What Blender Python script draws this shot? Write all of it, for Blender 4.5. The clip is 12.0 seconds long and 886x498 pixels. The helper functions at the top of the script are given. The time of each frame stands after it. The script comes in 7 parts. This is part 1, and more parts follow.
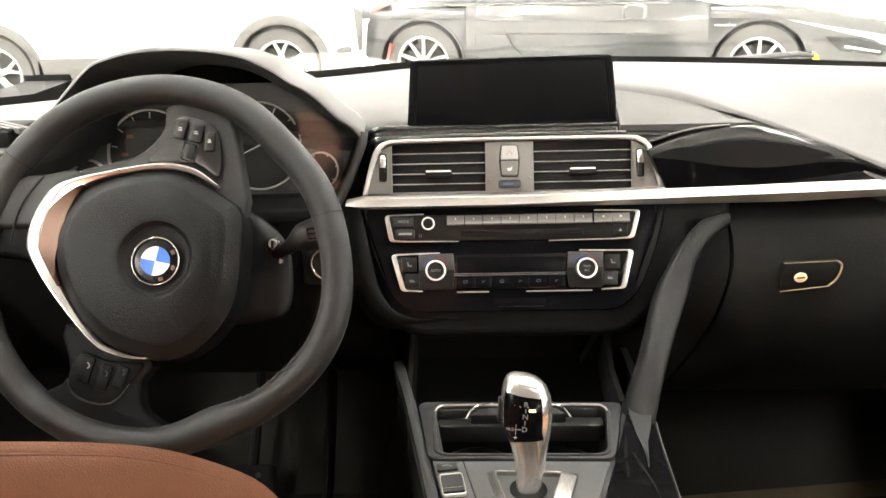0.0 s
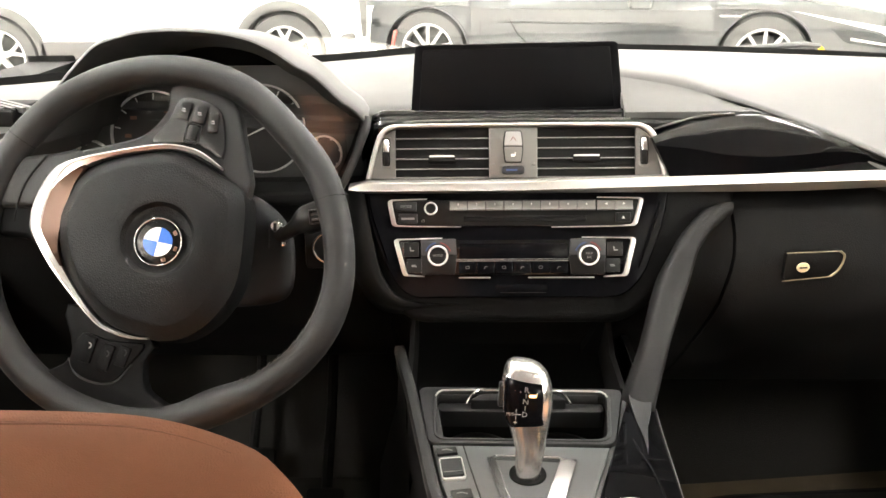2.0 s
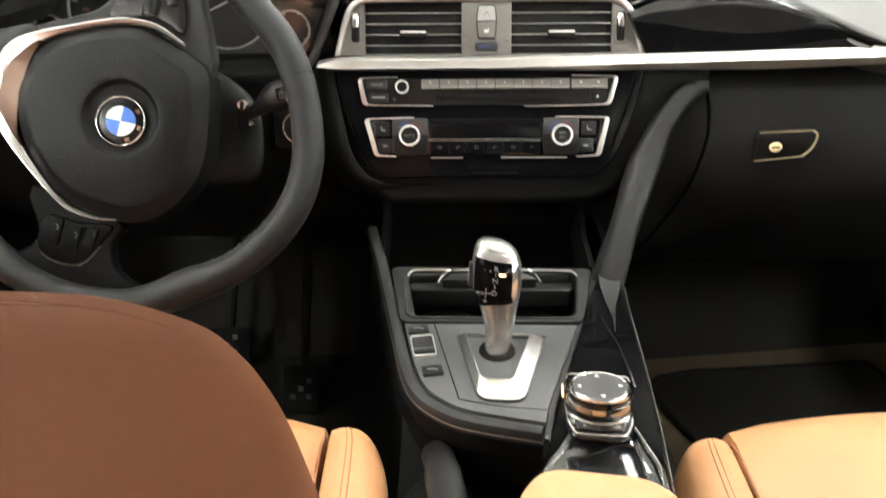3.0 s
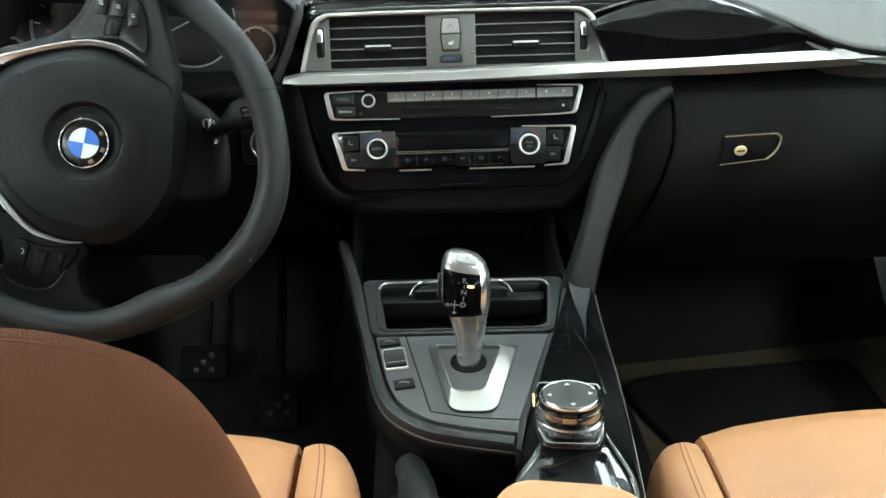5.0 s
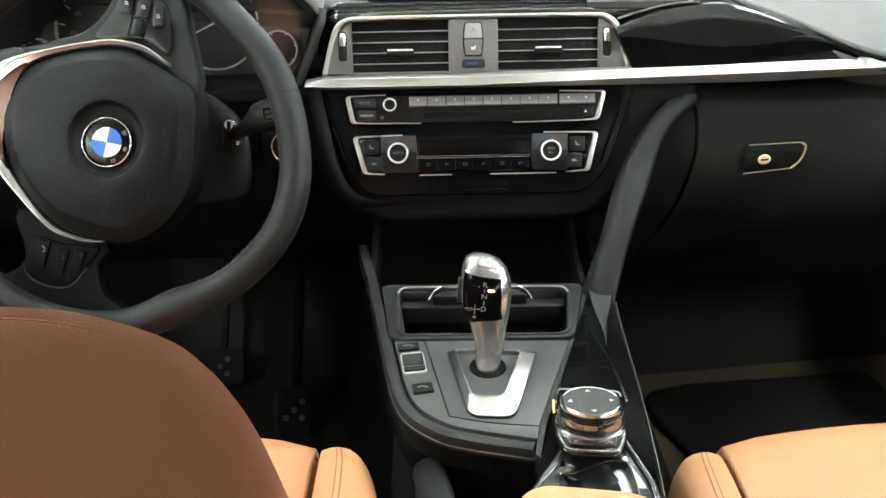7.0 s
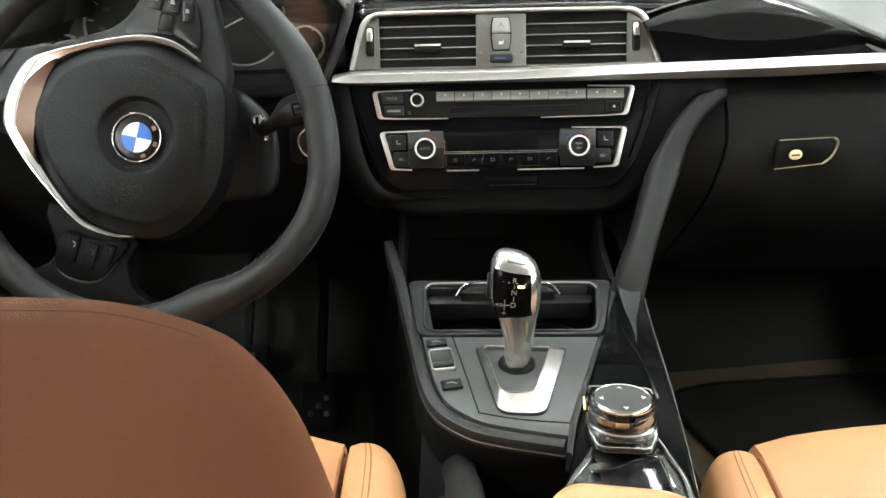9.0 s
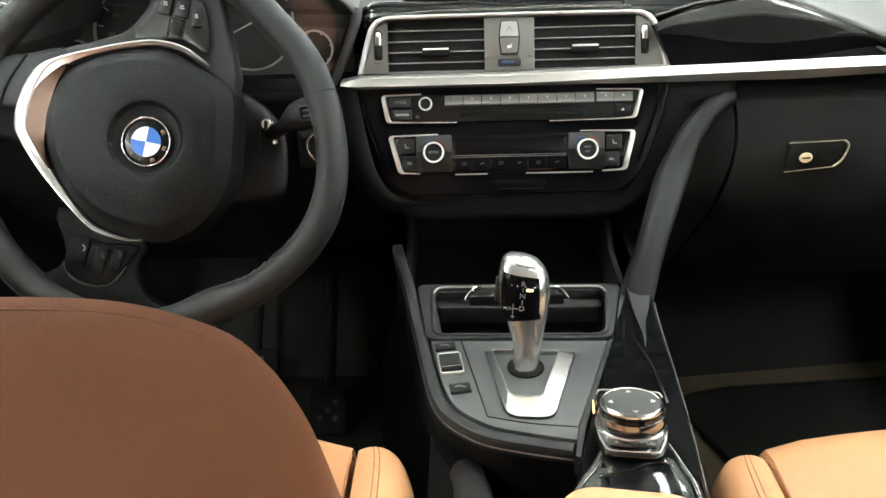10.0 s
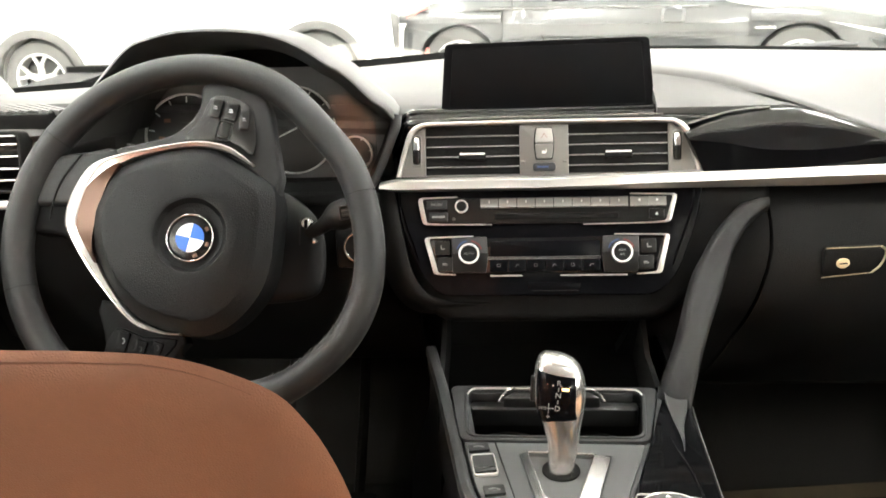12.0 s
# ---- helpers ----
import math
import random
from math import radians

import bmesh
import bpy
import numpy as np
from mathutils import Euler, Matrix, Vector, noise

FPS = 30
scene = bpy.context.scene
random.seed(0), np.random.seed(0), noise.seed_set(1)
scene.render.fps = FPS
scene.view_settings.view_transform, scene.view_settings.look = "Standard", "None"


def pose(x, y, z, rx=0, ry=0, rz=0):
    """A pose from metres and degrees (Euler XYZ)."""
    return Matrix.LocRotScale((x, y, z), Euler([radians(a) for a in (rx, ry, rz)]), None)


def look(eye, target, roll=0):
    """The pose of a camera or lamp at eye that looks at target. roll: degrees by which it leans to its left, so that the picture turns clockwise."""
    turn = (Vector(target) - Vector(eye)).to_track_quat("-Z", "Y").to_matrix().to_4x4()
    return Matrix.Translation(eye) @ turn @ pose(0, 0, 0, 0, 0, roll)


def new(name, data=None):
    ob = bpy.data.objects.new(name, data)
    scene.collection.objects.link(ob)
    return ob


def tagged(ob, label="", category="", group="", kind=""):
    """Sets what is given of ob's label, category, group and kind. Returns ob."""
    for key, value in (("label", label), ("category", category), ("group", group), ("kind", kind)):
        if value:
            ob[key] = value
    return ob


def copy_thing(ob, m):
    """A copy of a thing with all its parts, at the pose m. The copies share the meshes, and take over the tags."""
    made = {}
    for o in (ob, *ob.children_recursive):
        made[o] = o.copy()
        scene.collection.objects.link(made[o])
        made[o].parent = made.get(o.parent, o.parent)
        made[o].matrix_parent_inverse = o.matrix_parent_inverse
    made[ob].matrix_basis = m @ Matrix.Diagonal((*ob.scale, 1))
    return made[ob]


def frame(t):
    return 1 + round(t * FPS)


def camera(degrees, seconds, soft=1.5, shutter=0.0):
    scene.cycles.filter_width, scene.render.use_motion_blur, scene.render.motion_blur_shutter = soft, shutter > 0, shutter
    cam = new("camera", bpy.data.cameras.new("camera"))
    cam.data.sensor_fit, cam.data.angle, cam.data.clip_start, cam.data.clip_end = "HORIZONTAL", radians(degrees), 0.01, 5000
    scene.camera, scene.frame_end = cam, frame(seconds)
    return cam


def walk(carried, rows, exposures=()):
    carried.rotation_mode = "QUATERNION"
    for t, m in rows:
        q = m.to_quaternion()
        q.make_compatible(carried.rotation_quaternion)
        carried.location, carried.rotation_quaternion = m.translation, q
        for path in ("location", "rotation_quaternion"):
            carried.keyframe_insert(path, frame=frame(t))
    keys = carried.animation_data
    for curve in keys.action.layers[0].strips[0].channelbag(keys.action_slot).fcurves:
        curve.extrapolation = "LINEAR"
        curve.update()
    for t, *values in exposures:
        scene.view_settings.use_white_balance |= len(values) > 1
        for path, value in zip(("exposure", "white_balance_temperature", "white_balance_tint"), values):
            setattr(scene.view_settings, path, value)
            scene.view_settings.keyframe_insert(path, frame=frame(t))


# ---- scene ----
cam = camera(54.9, 12.0, shutter=0.5)
PATH = [
    (0, (-0.051, 0.097, 1.09), (-0.106, 1.974, 0.403), -1.6),
    (0.5, (-0.048, 0.097, 1.088), (-0.1, 1.97, 0.391), -1.7),
    (1, (-0.051, 0.097, 1.088), (-0.119, 1.969, 0.387), -1.5),
    (1.5, (-0.051, 0.097, 1.087), (-0.119, 1.966, 0.377), -1.5),
    (2, (-0.052, 0.096, 1.086), (-0.111, 1.965, 0.374), -0.9),
    (2.5, (-0.049, 0.1, 1.0865), (-0.093, 1.918, 0.2594), -0.6),
    (3, (-0.044, 0.1, 1.083), (-0.055, 1.852, 0.119), -0.4),
    (3.2, (-0.038, 0.1, 1.076), (-0.04, 1.838, 0.086), -0.9),
    (4.8, (-0.031, 0.101, 1.083), (0.008, 1.86, 0.132), -1.4),
    (5, (-0.029, 0.1, 1.087), (-0.002, 1.861, 0.14), -1.5),
    (5.5, (-0.032, 0.101, 1.083), (0.0, 1.867, 0.145), -1.4),
    (6, (-0.033, 0.101, 1.08), (-0.012, 1.87, 0.148), -1.3),
    (6.5, (-0.035, 0.1, 1.081), (-0.03, 1.874, 0.157), -1.3),
    (7, (-0.035, 0.101, 1.078), (-0.041, 1.876, 0.156), -1.2),
    (9, (-0.046, 0.104, 1.075), (-0.093, 1.876, 0.148), -1.7),
    (9.5, (-0.045, 0.105, 1.075), (-0.106, 1.886, 0.167), -1.7),
    (10, (-0.045, 0.104, 1.073), (-0.114, 1.881, 0.158), -2.1),
    (10.5, (-0.046, 0.104, 1.074), (-0.119, 1.886, 0.17), -2.0),
    (11, (-0.047, 0.104, 1.072), (-0.136, 1.896, 0.188), -2.0),
    (11.5, (-0.05, 0.092, 1.081), (-0.203, 1.923, 0.291), -2.4),
    (12, (-0.049, 0.093, 1.0618), (-0.187, 1.972, 0.3932), -2.1),
]
EXPOSURES = [(0, .60, 6600, 8), (2.0, .60, 6600, 8), (2.4, .56, 6550, 7), (3.2, .33, 6250, 2), (4.8, -.14, 5450, -9), (5.0, -.10, 5450, -9), (5.5, .04, 5560, -7), (7, .20, 5850, -3), (9, .25, 5950, -2), (10.5, .31, 6000, -2), (11, .44, 6050, -1), (11.5, .52, 6200, 1), (12, .61, 6400, 5)]
walk(cam, [(t, look(eye, target, roll)) for t, eye, target, roll in PATH], EXPOSURES)

# ---- world, lights ----
world = bpy.data.worlds.new("world")
scene.world = world
world.use_nodes = True
world.node_tree.nodes["Background"].inputs[0].default_value = (1.0, 0.97, 0.92, 1)
world.node_tree.nodes["Background"].inputs[1].default_value = 0.25


# ---- materials ----
def mat(name, color, rough=0.5, metal=0.0, vary=0.12, grain=0.0, grain_scale=400.0, stain_scale=9.0, spec=0.5, coat=0.0,
        sheen=0.0, random_value=0.0):
    """A surface with two scales of colour variation, roughness variation and fine relief."""
    m = bpy.data.materials.new(name)
    m.use_nodes = True
    nt = m.node_tree
    b = nt.nodes["Principled BSDF"]
    b.inputs["Base Color"].default_value = (*color, 1)
    b.inputs["Roughness"].default_value = rough
    b.inputs["Metallic"].default_value = metal
    b.inputs["Specular IOR Level"].default_value = spec
    b.inputs["Coat Weight"].default_value = coat
    b.inputs["Coat Roughness"].default_value = 0.03
    b.inputs["Sheen Weight"].default_value = sheen
    tc = nt.nodes.new("ShaderNodeTexCoord")
    big = nt.nodes.new("ShaderNodeTexNoise")
    big.inputs["Scale"].default_value = stain_scale
    big.inputs["Detail"].default_value = 5
    fine = nt.nodes.new("ShaderNodeTexNoise")
    fine.inputs["Scale"].default_value = grain_scale
    fine.inputs["Detail"].default_value = 3
    nt.links.new(tc.outputs["Object"], big.inputs["Vector"])
    nt.links.new(tc.outputs["Object"], fine.inputs["Vector"])
    if vary:
        mixer = nt.nodes.new("ShaderNodeMix")
        mixer.data_type = "RGBA"
        mixer.inputs["A"].default_value = (*[c * (1 - vary) for c in color], 1)
        mixer.inputs["B"].default_value = (*[min(1, c * (1 + vary)) for c in color], 1)
        add = nt.nodes.new("ShaderNodeMath")
        add.operation = "MULTIPLY_ADD"
        add.inputs[1].default_value = 0.45
        nt.links.new(fine.outputs["Fac"], add.inputs[0])
        half = nt.nodes.new("ShaderNodeMath")
        half.operation = "MULTIPLY"
        half.inputs[1].default_value = 0.55
        nt.links.new(big.outputs["Fac"], half.inputs[0])
        nt.links.new(half.outputs[0], add.inputs[2])
        nt.links.new(add.outputs[0], mixer.inputs["Factor"])
        nt.links.new(mixer.outputs["Result"], b.inputs["Base Color"])
        r = nt.nodes.new("ShaderNodeMapRange")
        r.inputs["To Min"].default_value = max(0.0, rough * 0.85)
        r.inputs["To Max"].default_value = min(1.0, rough * 1.15)
        nt.links.new(big.outputs["Fac"], r.inputs["Value"])
        nt.links.new(r.outputs[0], b.inputs["Roughness"])
    if grain:
        bump = nt.nodes.new("ShaderNodeBump")
        bump.inputs["Strength"].default_value = grain
        bump.inputs["Distance"].default_value = 0.0006
        nt.links.new(fine.outputs["Fac"], bump.inputs["Height"])
        nt.links.new(bump.outputs[0], b.inputs["Normal"])
    return m


def leather(name, color, rough, pore, spec=0.5, scale=620):
    """Hide: cell-shaped pores over soft wrinkles, with a slow drift of tone."""
    m = mat(name, color, rough, vary=0.13, stain_scale=14, grain_scale=260, spec=spec)
    nt = m.node_tree
    b = nt.nodes["Principled BSDF"]
    tc = nt.nodes.new("ShaderNodeTexCoord")
    cell = nt.nodes.new("ShaderNodeTexVoronoi")
    cell.feature = "DISTANCE_TO_EDGE"
    cell.inputs["Scale"].default_value = scale
    soft = nt.nodes.new("ShaderNodeTexNoise")
    soft.inputs["Scale"].default_value = 45
    soft.inputs["Detail"].default_value = 4
    for n in (cell, soft):
        nt.links.new(tc.outputs["Object"], n.inputs["Vector"])
    one = nt.nodes.new("ShaderNodeBump")
    one.inputs["Strength"].default_value = pore
    one.inputs["Distance"].default_value = 0.0005
    nt.links.new(cell.outputs["Distance"], one.inputs["Height"])
    two = nt.nodes.new("ShaderNodeBump")
    two.inputs["Strength"].default_value = 0.15
    two.inputs["Distance"].default_value = 0.002
    nt.links.new(soft.outputs["Fac"], two.inputs["Height"])
    nt.links.new(one.outputs[0], two.inputs["Normal"])
    nt.links.new(two.outputs[0], b.inputs["Normal"])
    return m


def brushed(name, color, rough, metal=1.0):
    """Satin metal with a fine lengthwise brush."""
    m = mat(name, color, rough, metal=metal, vary=0.05, stain_scale=18)
    return m


def glow(name, color, strength):
    m = bpy.data.materials.new(name)
    m.use_nodes = True
    b = m.node_tree.nodes["Principled BSDF"]
    b.inputs["Base Color"].default_value = (*color, 1)
    b.inputs["Emission Color"].default_value = (*color, 1)
    b.inputs["Emission Strength"].default_value = strength
    return m


def glass(name, color, rough=0.0):
    m = bpy.data.materials.new(name)
    m.use_nodes = True
    b = m.node_tree.nodes["Principled BSDF"]
    b.inputs["Base Color"].default_value = (*color, 1)
    b.inputs["Roughness"].default_value = rough
    b.inputs["Transmission Weight"].default_value = 1.0
    b.inputs["IOR"].default_value = 1.45
    return m


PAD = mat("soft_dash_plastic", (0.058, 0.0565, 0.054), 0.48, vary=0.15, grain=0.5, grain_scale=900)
# Both blacks sit below real plastic; the cabin's low light is in the colour.
TRIMBLACK = mat("grained_black_plastic_dimmed", (0.0066, 0.0064, 0.0062), 0.52, vary=0.3, grain=0.8, grain_scale=700, spec=0.085)
DEEP = mat("matt_black_plastic_dimmed", (0.0082, 0.0079, 0.0076), 0.65, vary=0.2, grain=0.2, spec=0.06)
GLOSS = mat("piano_black_lacquer", (0.003, 0.003, 0.0036), 0.05, vary=0.0, spec=0.40, coat=0.5)
SCREENGLASS = mat("dark_screen_glass", (0.0040, 0.0040, 0.0044), 0.40, vary=0.05, spec=0.07, stain_scale=20)
GREY = mat("satin_grey_lacquer", (0.058, 0.059, 0.059), 0.36, vary=0.07, grain=0.1, grain_scale=1200)
GREYSIDE = mat("grey_plastic_rail", (0.017, 0.017, 0.0175), 0.45, spec=0.28, vary=0.1, grain=0.2, grain_scale=1100)
SATIN = mat("satin_silver_trim", (0.66, 0.64, 0.62), 0.33, metal=0.92, vary=0.03, stain_scale=40)
VENTGREY = mat("warm_grey_vent_lacquer", (0.16, 0.154, 0.142), 0.38, metal=0.55, vary=0.05, grain=0.1, grain_scale=1500)
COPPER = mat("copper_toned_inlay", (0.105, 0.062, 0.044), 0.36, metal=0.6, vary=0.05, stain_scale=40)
SPOKE = leather("black_spoke_hide", (0.0030, 0.0030, 0.0031), 0.55, 0.3, 0.055)
POD = mat("black_pod_plastic", (0.0080, 0.0080, 0.0081), 0.27, spec=0.42, vary=0.1, grain=0.2, grain_scale=1500)
BRACE = mat("padded_brace_skin", (0.0090, 0.0088, 0.0087), 0.5, spec=0.17, vary=0.15, grain=0.5, grain_scale=900)
SHROUD = mat("column_shroud_plastic", (0.0066, 0.0066, 0.0068), 0.5, spec=0.15, vary=0.15, grain=0.4, grain_scale=900)
CHROME = mat("bright_chrome", (0.88, 0.88, 0.88), 0.16, metal=1.0, vary=0.03, stain_scale=30)
SILVERPAINT = mat("silver_painted_plastic", (0.33, 0.325, 0.31), 0.36, metal=0.4, vary=0.05, grain=0.1, grain_scale=1500)
BUTTON = mat("dark_button_plastic", (0.008, 0.008, 0.008), 0.34, spec=0.25, vary=0.12, grain=0.2, grain_scale=1500)
DIMPRINT = mat("dim_grey_print", (0.075, 0.075, 0.074), 0.6, vary=0.05)
PRINT = mat("pale_grey_print", (0.20, 0.20, 0.198), 0.6, vary=0.05)
PRESET = mat("satin_grey_key", (0.19, 0.187, 0.178), 0.33, metal=0.6, vary=0.05, grain=0.1, grain_scale=1500)
BRACKET = mat("satin_bracket_silver", (0.70, 0.68, 0.65), 0.32, metal=0.9, vary=0.03, stain_scale=40)
RINGWHITE = mat("pale_satin_ring", (0.72, 0.71, 0.69), 0.32, metal=0.3, vary=0.04)
REDPRINT = mat("red_print", (0.12, 0.016, 0.012), 0.5, vary=0.1)
BLUEPRINT = mat("blue_print", (0.022, 0.045, 0.13), 0.5, vary=0.1)
WHEELHIDE = leather("black_smooth_hide", (0.0062, 0.0062, 0.0063), 0.54, 0.6, 0.29)
for skin, weight in ((WHEELHIDE, 0.03),):
    skin.node_tree.nodes["Principled BSDF"].inputs["Sheen Weight"].default_value = weight
    skin.node_tree.nodes["Principled BSDF"].inputs["Sheen Roughness"].default_value = 0.4
HOODSKIN = mat("dark_hood_plastic", (0.046, 0.045, 0.043), 0.6, spec=0.3, vary=0.15, grain=0.4, grain_scale=900)
TRAYGREY = mat("tray_frame_grey", (0.037, 0.037, 0.037), 0.4, spec=0.3, vary=0.1, grain=0.2, grain_scale=1100)
RAIL = mat("dark_console_rail", (0.024, 0.024, 0.0242), 0.42, spec=0.25, vary=0.12, grain=0.3, grain_scale=1000)
BROWGLOSS = mat("brow_black_lacquer", (0.003, 0.003, 0.0034), 0.05, vary=0.0, spec=0.8, coat=0.8)
# Over-reflective lacquer for the beads that stand in for bright reflection streaks.
STREAKGLOSS = mat("streak_black_lacquer", (0.003, 0.003, 0.0034), 0.07, vary=0.0, spec=1.0, coat=1.0)
STREAKGLOSS.node_tree.nodes["Principled BSDF"].inputs["Coat IOR"].default_value = 2.2
DECORGLOSS = mat("decor_black_lacquer", (0.003, 0.003, 0.0034), 0.07, vary=0.0, spec=0.45)
PANELGLOSS = mat("console_black_lacquer", (0.0028, 0.0028, 0.003), 0.05, vary=0.0, spec=0.03)
STACKGLOSS = mat("stack_black_lacquer", (0.003, 0.003, 0.0036), 0.06, vary=0.0, spec=0.085)
DARKCHROME = mat("smoked_chrome", (0.36, 0.35, 0.34), 0.14, metal=1.0, vary=0.03, stain_scale=30)
HUBHIDE = leather("black_grained_cover", (0.0046, 0.0046, 0.0047), 0.48, 1.0, 0.115, 400)
TAN = leather("saddle_tan_hide", (0.52, 0.262, 0.118), 0.48, 0.45)
PLATEMETAL = mat("satin_plate_metal", (0.56, 0.555, 0.55), 0.20, metal=0.96, vary=0.0)
EDGING = mat("dull_brass_edging", (0.34, 0.29, 0.19), 0.4, metal=0.6, vary=0.05)
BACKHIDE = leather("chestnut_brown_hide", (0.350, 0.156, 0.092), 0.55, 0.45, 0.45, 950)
BACKSEAM = mat("chestnut_thread", (0.24, 0.105, 0.06), 0.8, vary=0.1)
TANSEAM = mat("brown_thread", (0.30, 0.13, 0.06), 0.8, vary=0.1)
THREAD = mat("dark_thread", (0.10, 0.10, 0.098), 0.8, vary=0.1)
CARPET = mat("brown_black_carpet", (0.062, 0.048, 0.031), 0.95, vary=0.5, grain=1.0, grain_scale=700, stain_scale=25, spec=0.1)
MATBLACK = mat("black_pile_mat", (0.0115, 0.0105, 0.0092), 0.95, vary=0.4, grain=1.0, grain_scale=600, spec=0.1)
RUBBER = mat("black_rubber", (0.004, 0.004, 0.004), 0.8, vary=0.2, grain=0.3, spec=0.1)
BLUE = mat("blue_enamel", (0.025, 0.095, 0.36), 0.2, vary=0.05, coat=0.3)
WHITE = mat("white_enamel", (0.52, 0.54, 0.56), 0.2, vary=0.03, coat=0.3)
BLACKENAMEL = mat("black_enamel", (0.006, 0.006, 0.006), 0.2, vary=0.05, spec=0.25)
LINING = mat("grey_headlining", (0.36, 0.35, 0.34), 0.9, vary=0.06, grain=0.4)
DIALDISC = mat("dial_disc", (0.020, 0.016, 0.013), 0.4, vary=0.2, stain_scale=30)
DIAL = mat("dial_face", (0.130, 0.128, 0.124), 0.35, vary=0.1)
AMBER = mat("amber_print", (0.20, 0.085, 0.045), 0.5, vary=0.1)
WINDSCREEN = glass("clear_windscreen", (1, 1, 1))
COVERGLASS = glass("thin_cover_glass", (0.97, 0.97, 0.97), 0.01)
COVERGLASS.node_tree.nodes["Principled BSDF"].inputs["Specular IOR Level"].default_value = 0.22
BRASS = brushed("pale_brass_lock", (0.80, 0.66, 0.42), 0.4, 0.4)
LEDAMBER = glow("amber_lamp", (1.0, 0.62, 0.25), 3.0)
HALLWALL = mat("white_wall_paint", (0.82, 0.81, 0.78), 0.7, vary=0.03, grain=0.2, grain_scale=60, stain_scale=0.6)
HALLFLOOR = mat("pale_polished_concrete", (0.55, 0.53, 0.49), 0.32, vary=0.10, stain_scale=1.3, grain_scale=40)
TUBE = glow("lamp_diffuser", (1.0, 0.97, 0.93), 78.0)
WHITEPAINT = mat("white_car_paint", (0.80, 0.80, 0.79), 0.25, vary=0.02, coat=0.8)
# Next three are lightened: the glare haze over the parked cars is in their colour.
DARKPAINT = mat("hazed_dark_grey_car_paint", (0.085, 0.089, 0.090), 0.16, metal=0.3, vary=0.05, coat=1.0)
CLADDING = mat("hazed_black_cladding", (0.098, 0.097, 0.093), 0.6, vary=0.15, grain=0.3)
TYRE = mat("hazed_tyre_rubber", (0.105, 0.105, 0.101), 0.8, vary=0.2, grain=0.4)
ALLOY = mat("light_alloy", (0.52, 0.52, 0.51), 0.35, metal=0.15, vary=0.05)
CARGLASS = mat("dark_tinted_glass", (0.02, 0.022, 0.024), 0.05, vary=0.0, spec=0.8)
REDLENS = mat("red_lens", (0.50, 0.16, 0.14), 0.15, vary=0.05, coat=0.5)
YELLOWLENS = mat("amber_lens", (0.75, 0.42, 0.02), 0.2, vary=0.05, coat=0.5)


# ---- mesh helpers ----
def basis(o, u, v):
    """A frame of axes: u across, v up the face, n out of it."""
    u, v = Vector(u).normalized(), Vector(v)
    v = (v - u * u.dot(v)).normalized()
    n = u.cross(v)
    m = Matrix((u, v, n)).transposed().to_4x4()
    m.translation = Vector(o)
    return m


ID = Matrix.Identity(4)


def thing(name, at=(0, 0, 0), label="", category="", group="", kind=""):
    ob = new(name)
    ob.empty_display_size = 0.05
    ob.location = at
    return tagged(ob, label, category, group, kind)


def part(name, bm, material, parent=None, label="", sharp=38, bevel=0.0):
    """Links a bmesh as one mesh object under a thing or a part."""
    bmesh.ops.recalc_face_normals(bm, faces=bm.faces)
    me = bpy.data.meshes.new(name)
    bm.to_mesh(me)
    bm.free()
    for p in me.polygons:
        p.use_smooth = True
    me.set_sharp_from_angle(angle=radians(sharp))
    me.materials.append(material)
    ob = new(name, me)
    if parent is not None:
        ob.parent = parent
        m = Matrix.Translation(parent.location) if parent.parent is None and parent.data is None else ID
        ob.matrix_parent_inverse = m.inverted()
    if label:
        ob["label"] = label
    return ob


def bev(bm, edges, width, seg=2):
    if width > 0:
        bmesh.ops.bevel(bm, geom=list(edges), offset=width, segments=seg, profile=0.5, affect="EDGES", clamp_overlap=True)


def prism(pts, n0, n1, fr=ID, bevel=0.0, seg=2, bm=None, scale_top=1.0):
    """A polygon given by (u, v) pushed from n0 to n1, with rounded edges at its n1 side and corners."""
    own = bmesh.new()
    cx, cy = sum(p[0] for p in pts) / len(pts), sum(p[1] for p in pts) / len(pts)
    low = [own.verts.new((x, y, n0)) for x, y in pts]
    top = [own.verts.new((cx + (x - cx) * scale_top, cy + (y - cy) * scale_top, n1)) for x, y in pts]
    k = len(pts)
    own.faces.new(low[::-1])
    lid = own.faces.new(top)
    for i in range(k):
        own.faces.new((low[i], low[(i + 1) % k], top[(i + 1) % k], top[i]))
    bmesh.ops.recalc_face_normals(own, faces=own.faces)
    if bevel:
        bev(own, lid.edges, bevel, seg)
    return merge(own, fr, bm)


def merge(own, fr, bm):
    bmesh.ops.transform(own, matrix=fr, verts=own.verts)
    if bm is None:
        return own
    me = bpy.data.meshes.new("temp")
    own.to_mesh(me)
    own.free()
    bm.from_mesh(me)
    bpy.data.meshes.remove(me)
    return bm


def box(x0, x1, y0, y1, z0, z1, fr=ID, bevel=0.0, seg=2, bm=None):
    own = bmesh.new()
    bmesh.ops.create_cube(own, size=1)
    for v in own.verts:
        v.co = Vector(((x0 + x1) / 2 + v.co.x * (x1 - x0), (y0 + y1) / 2 + v.co.y * (y1 - y0), (z0 + z1) / 2 + v.co.z * (z1 - z0)))
    bev(own, own.edges, bevel, seg)
    return merge(own, fr, bm)


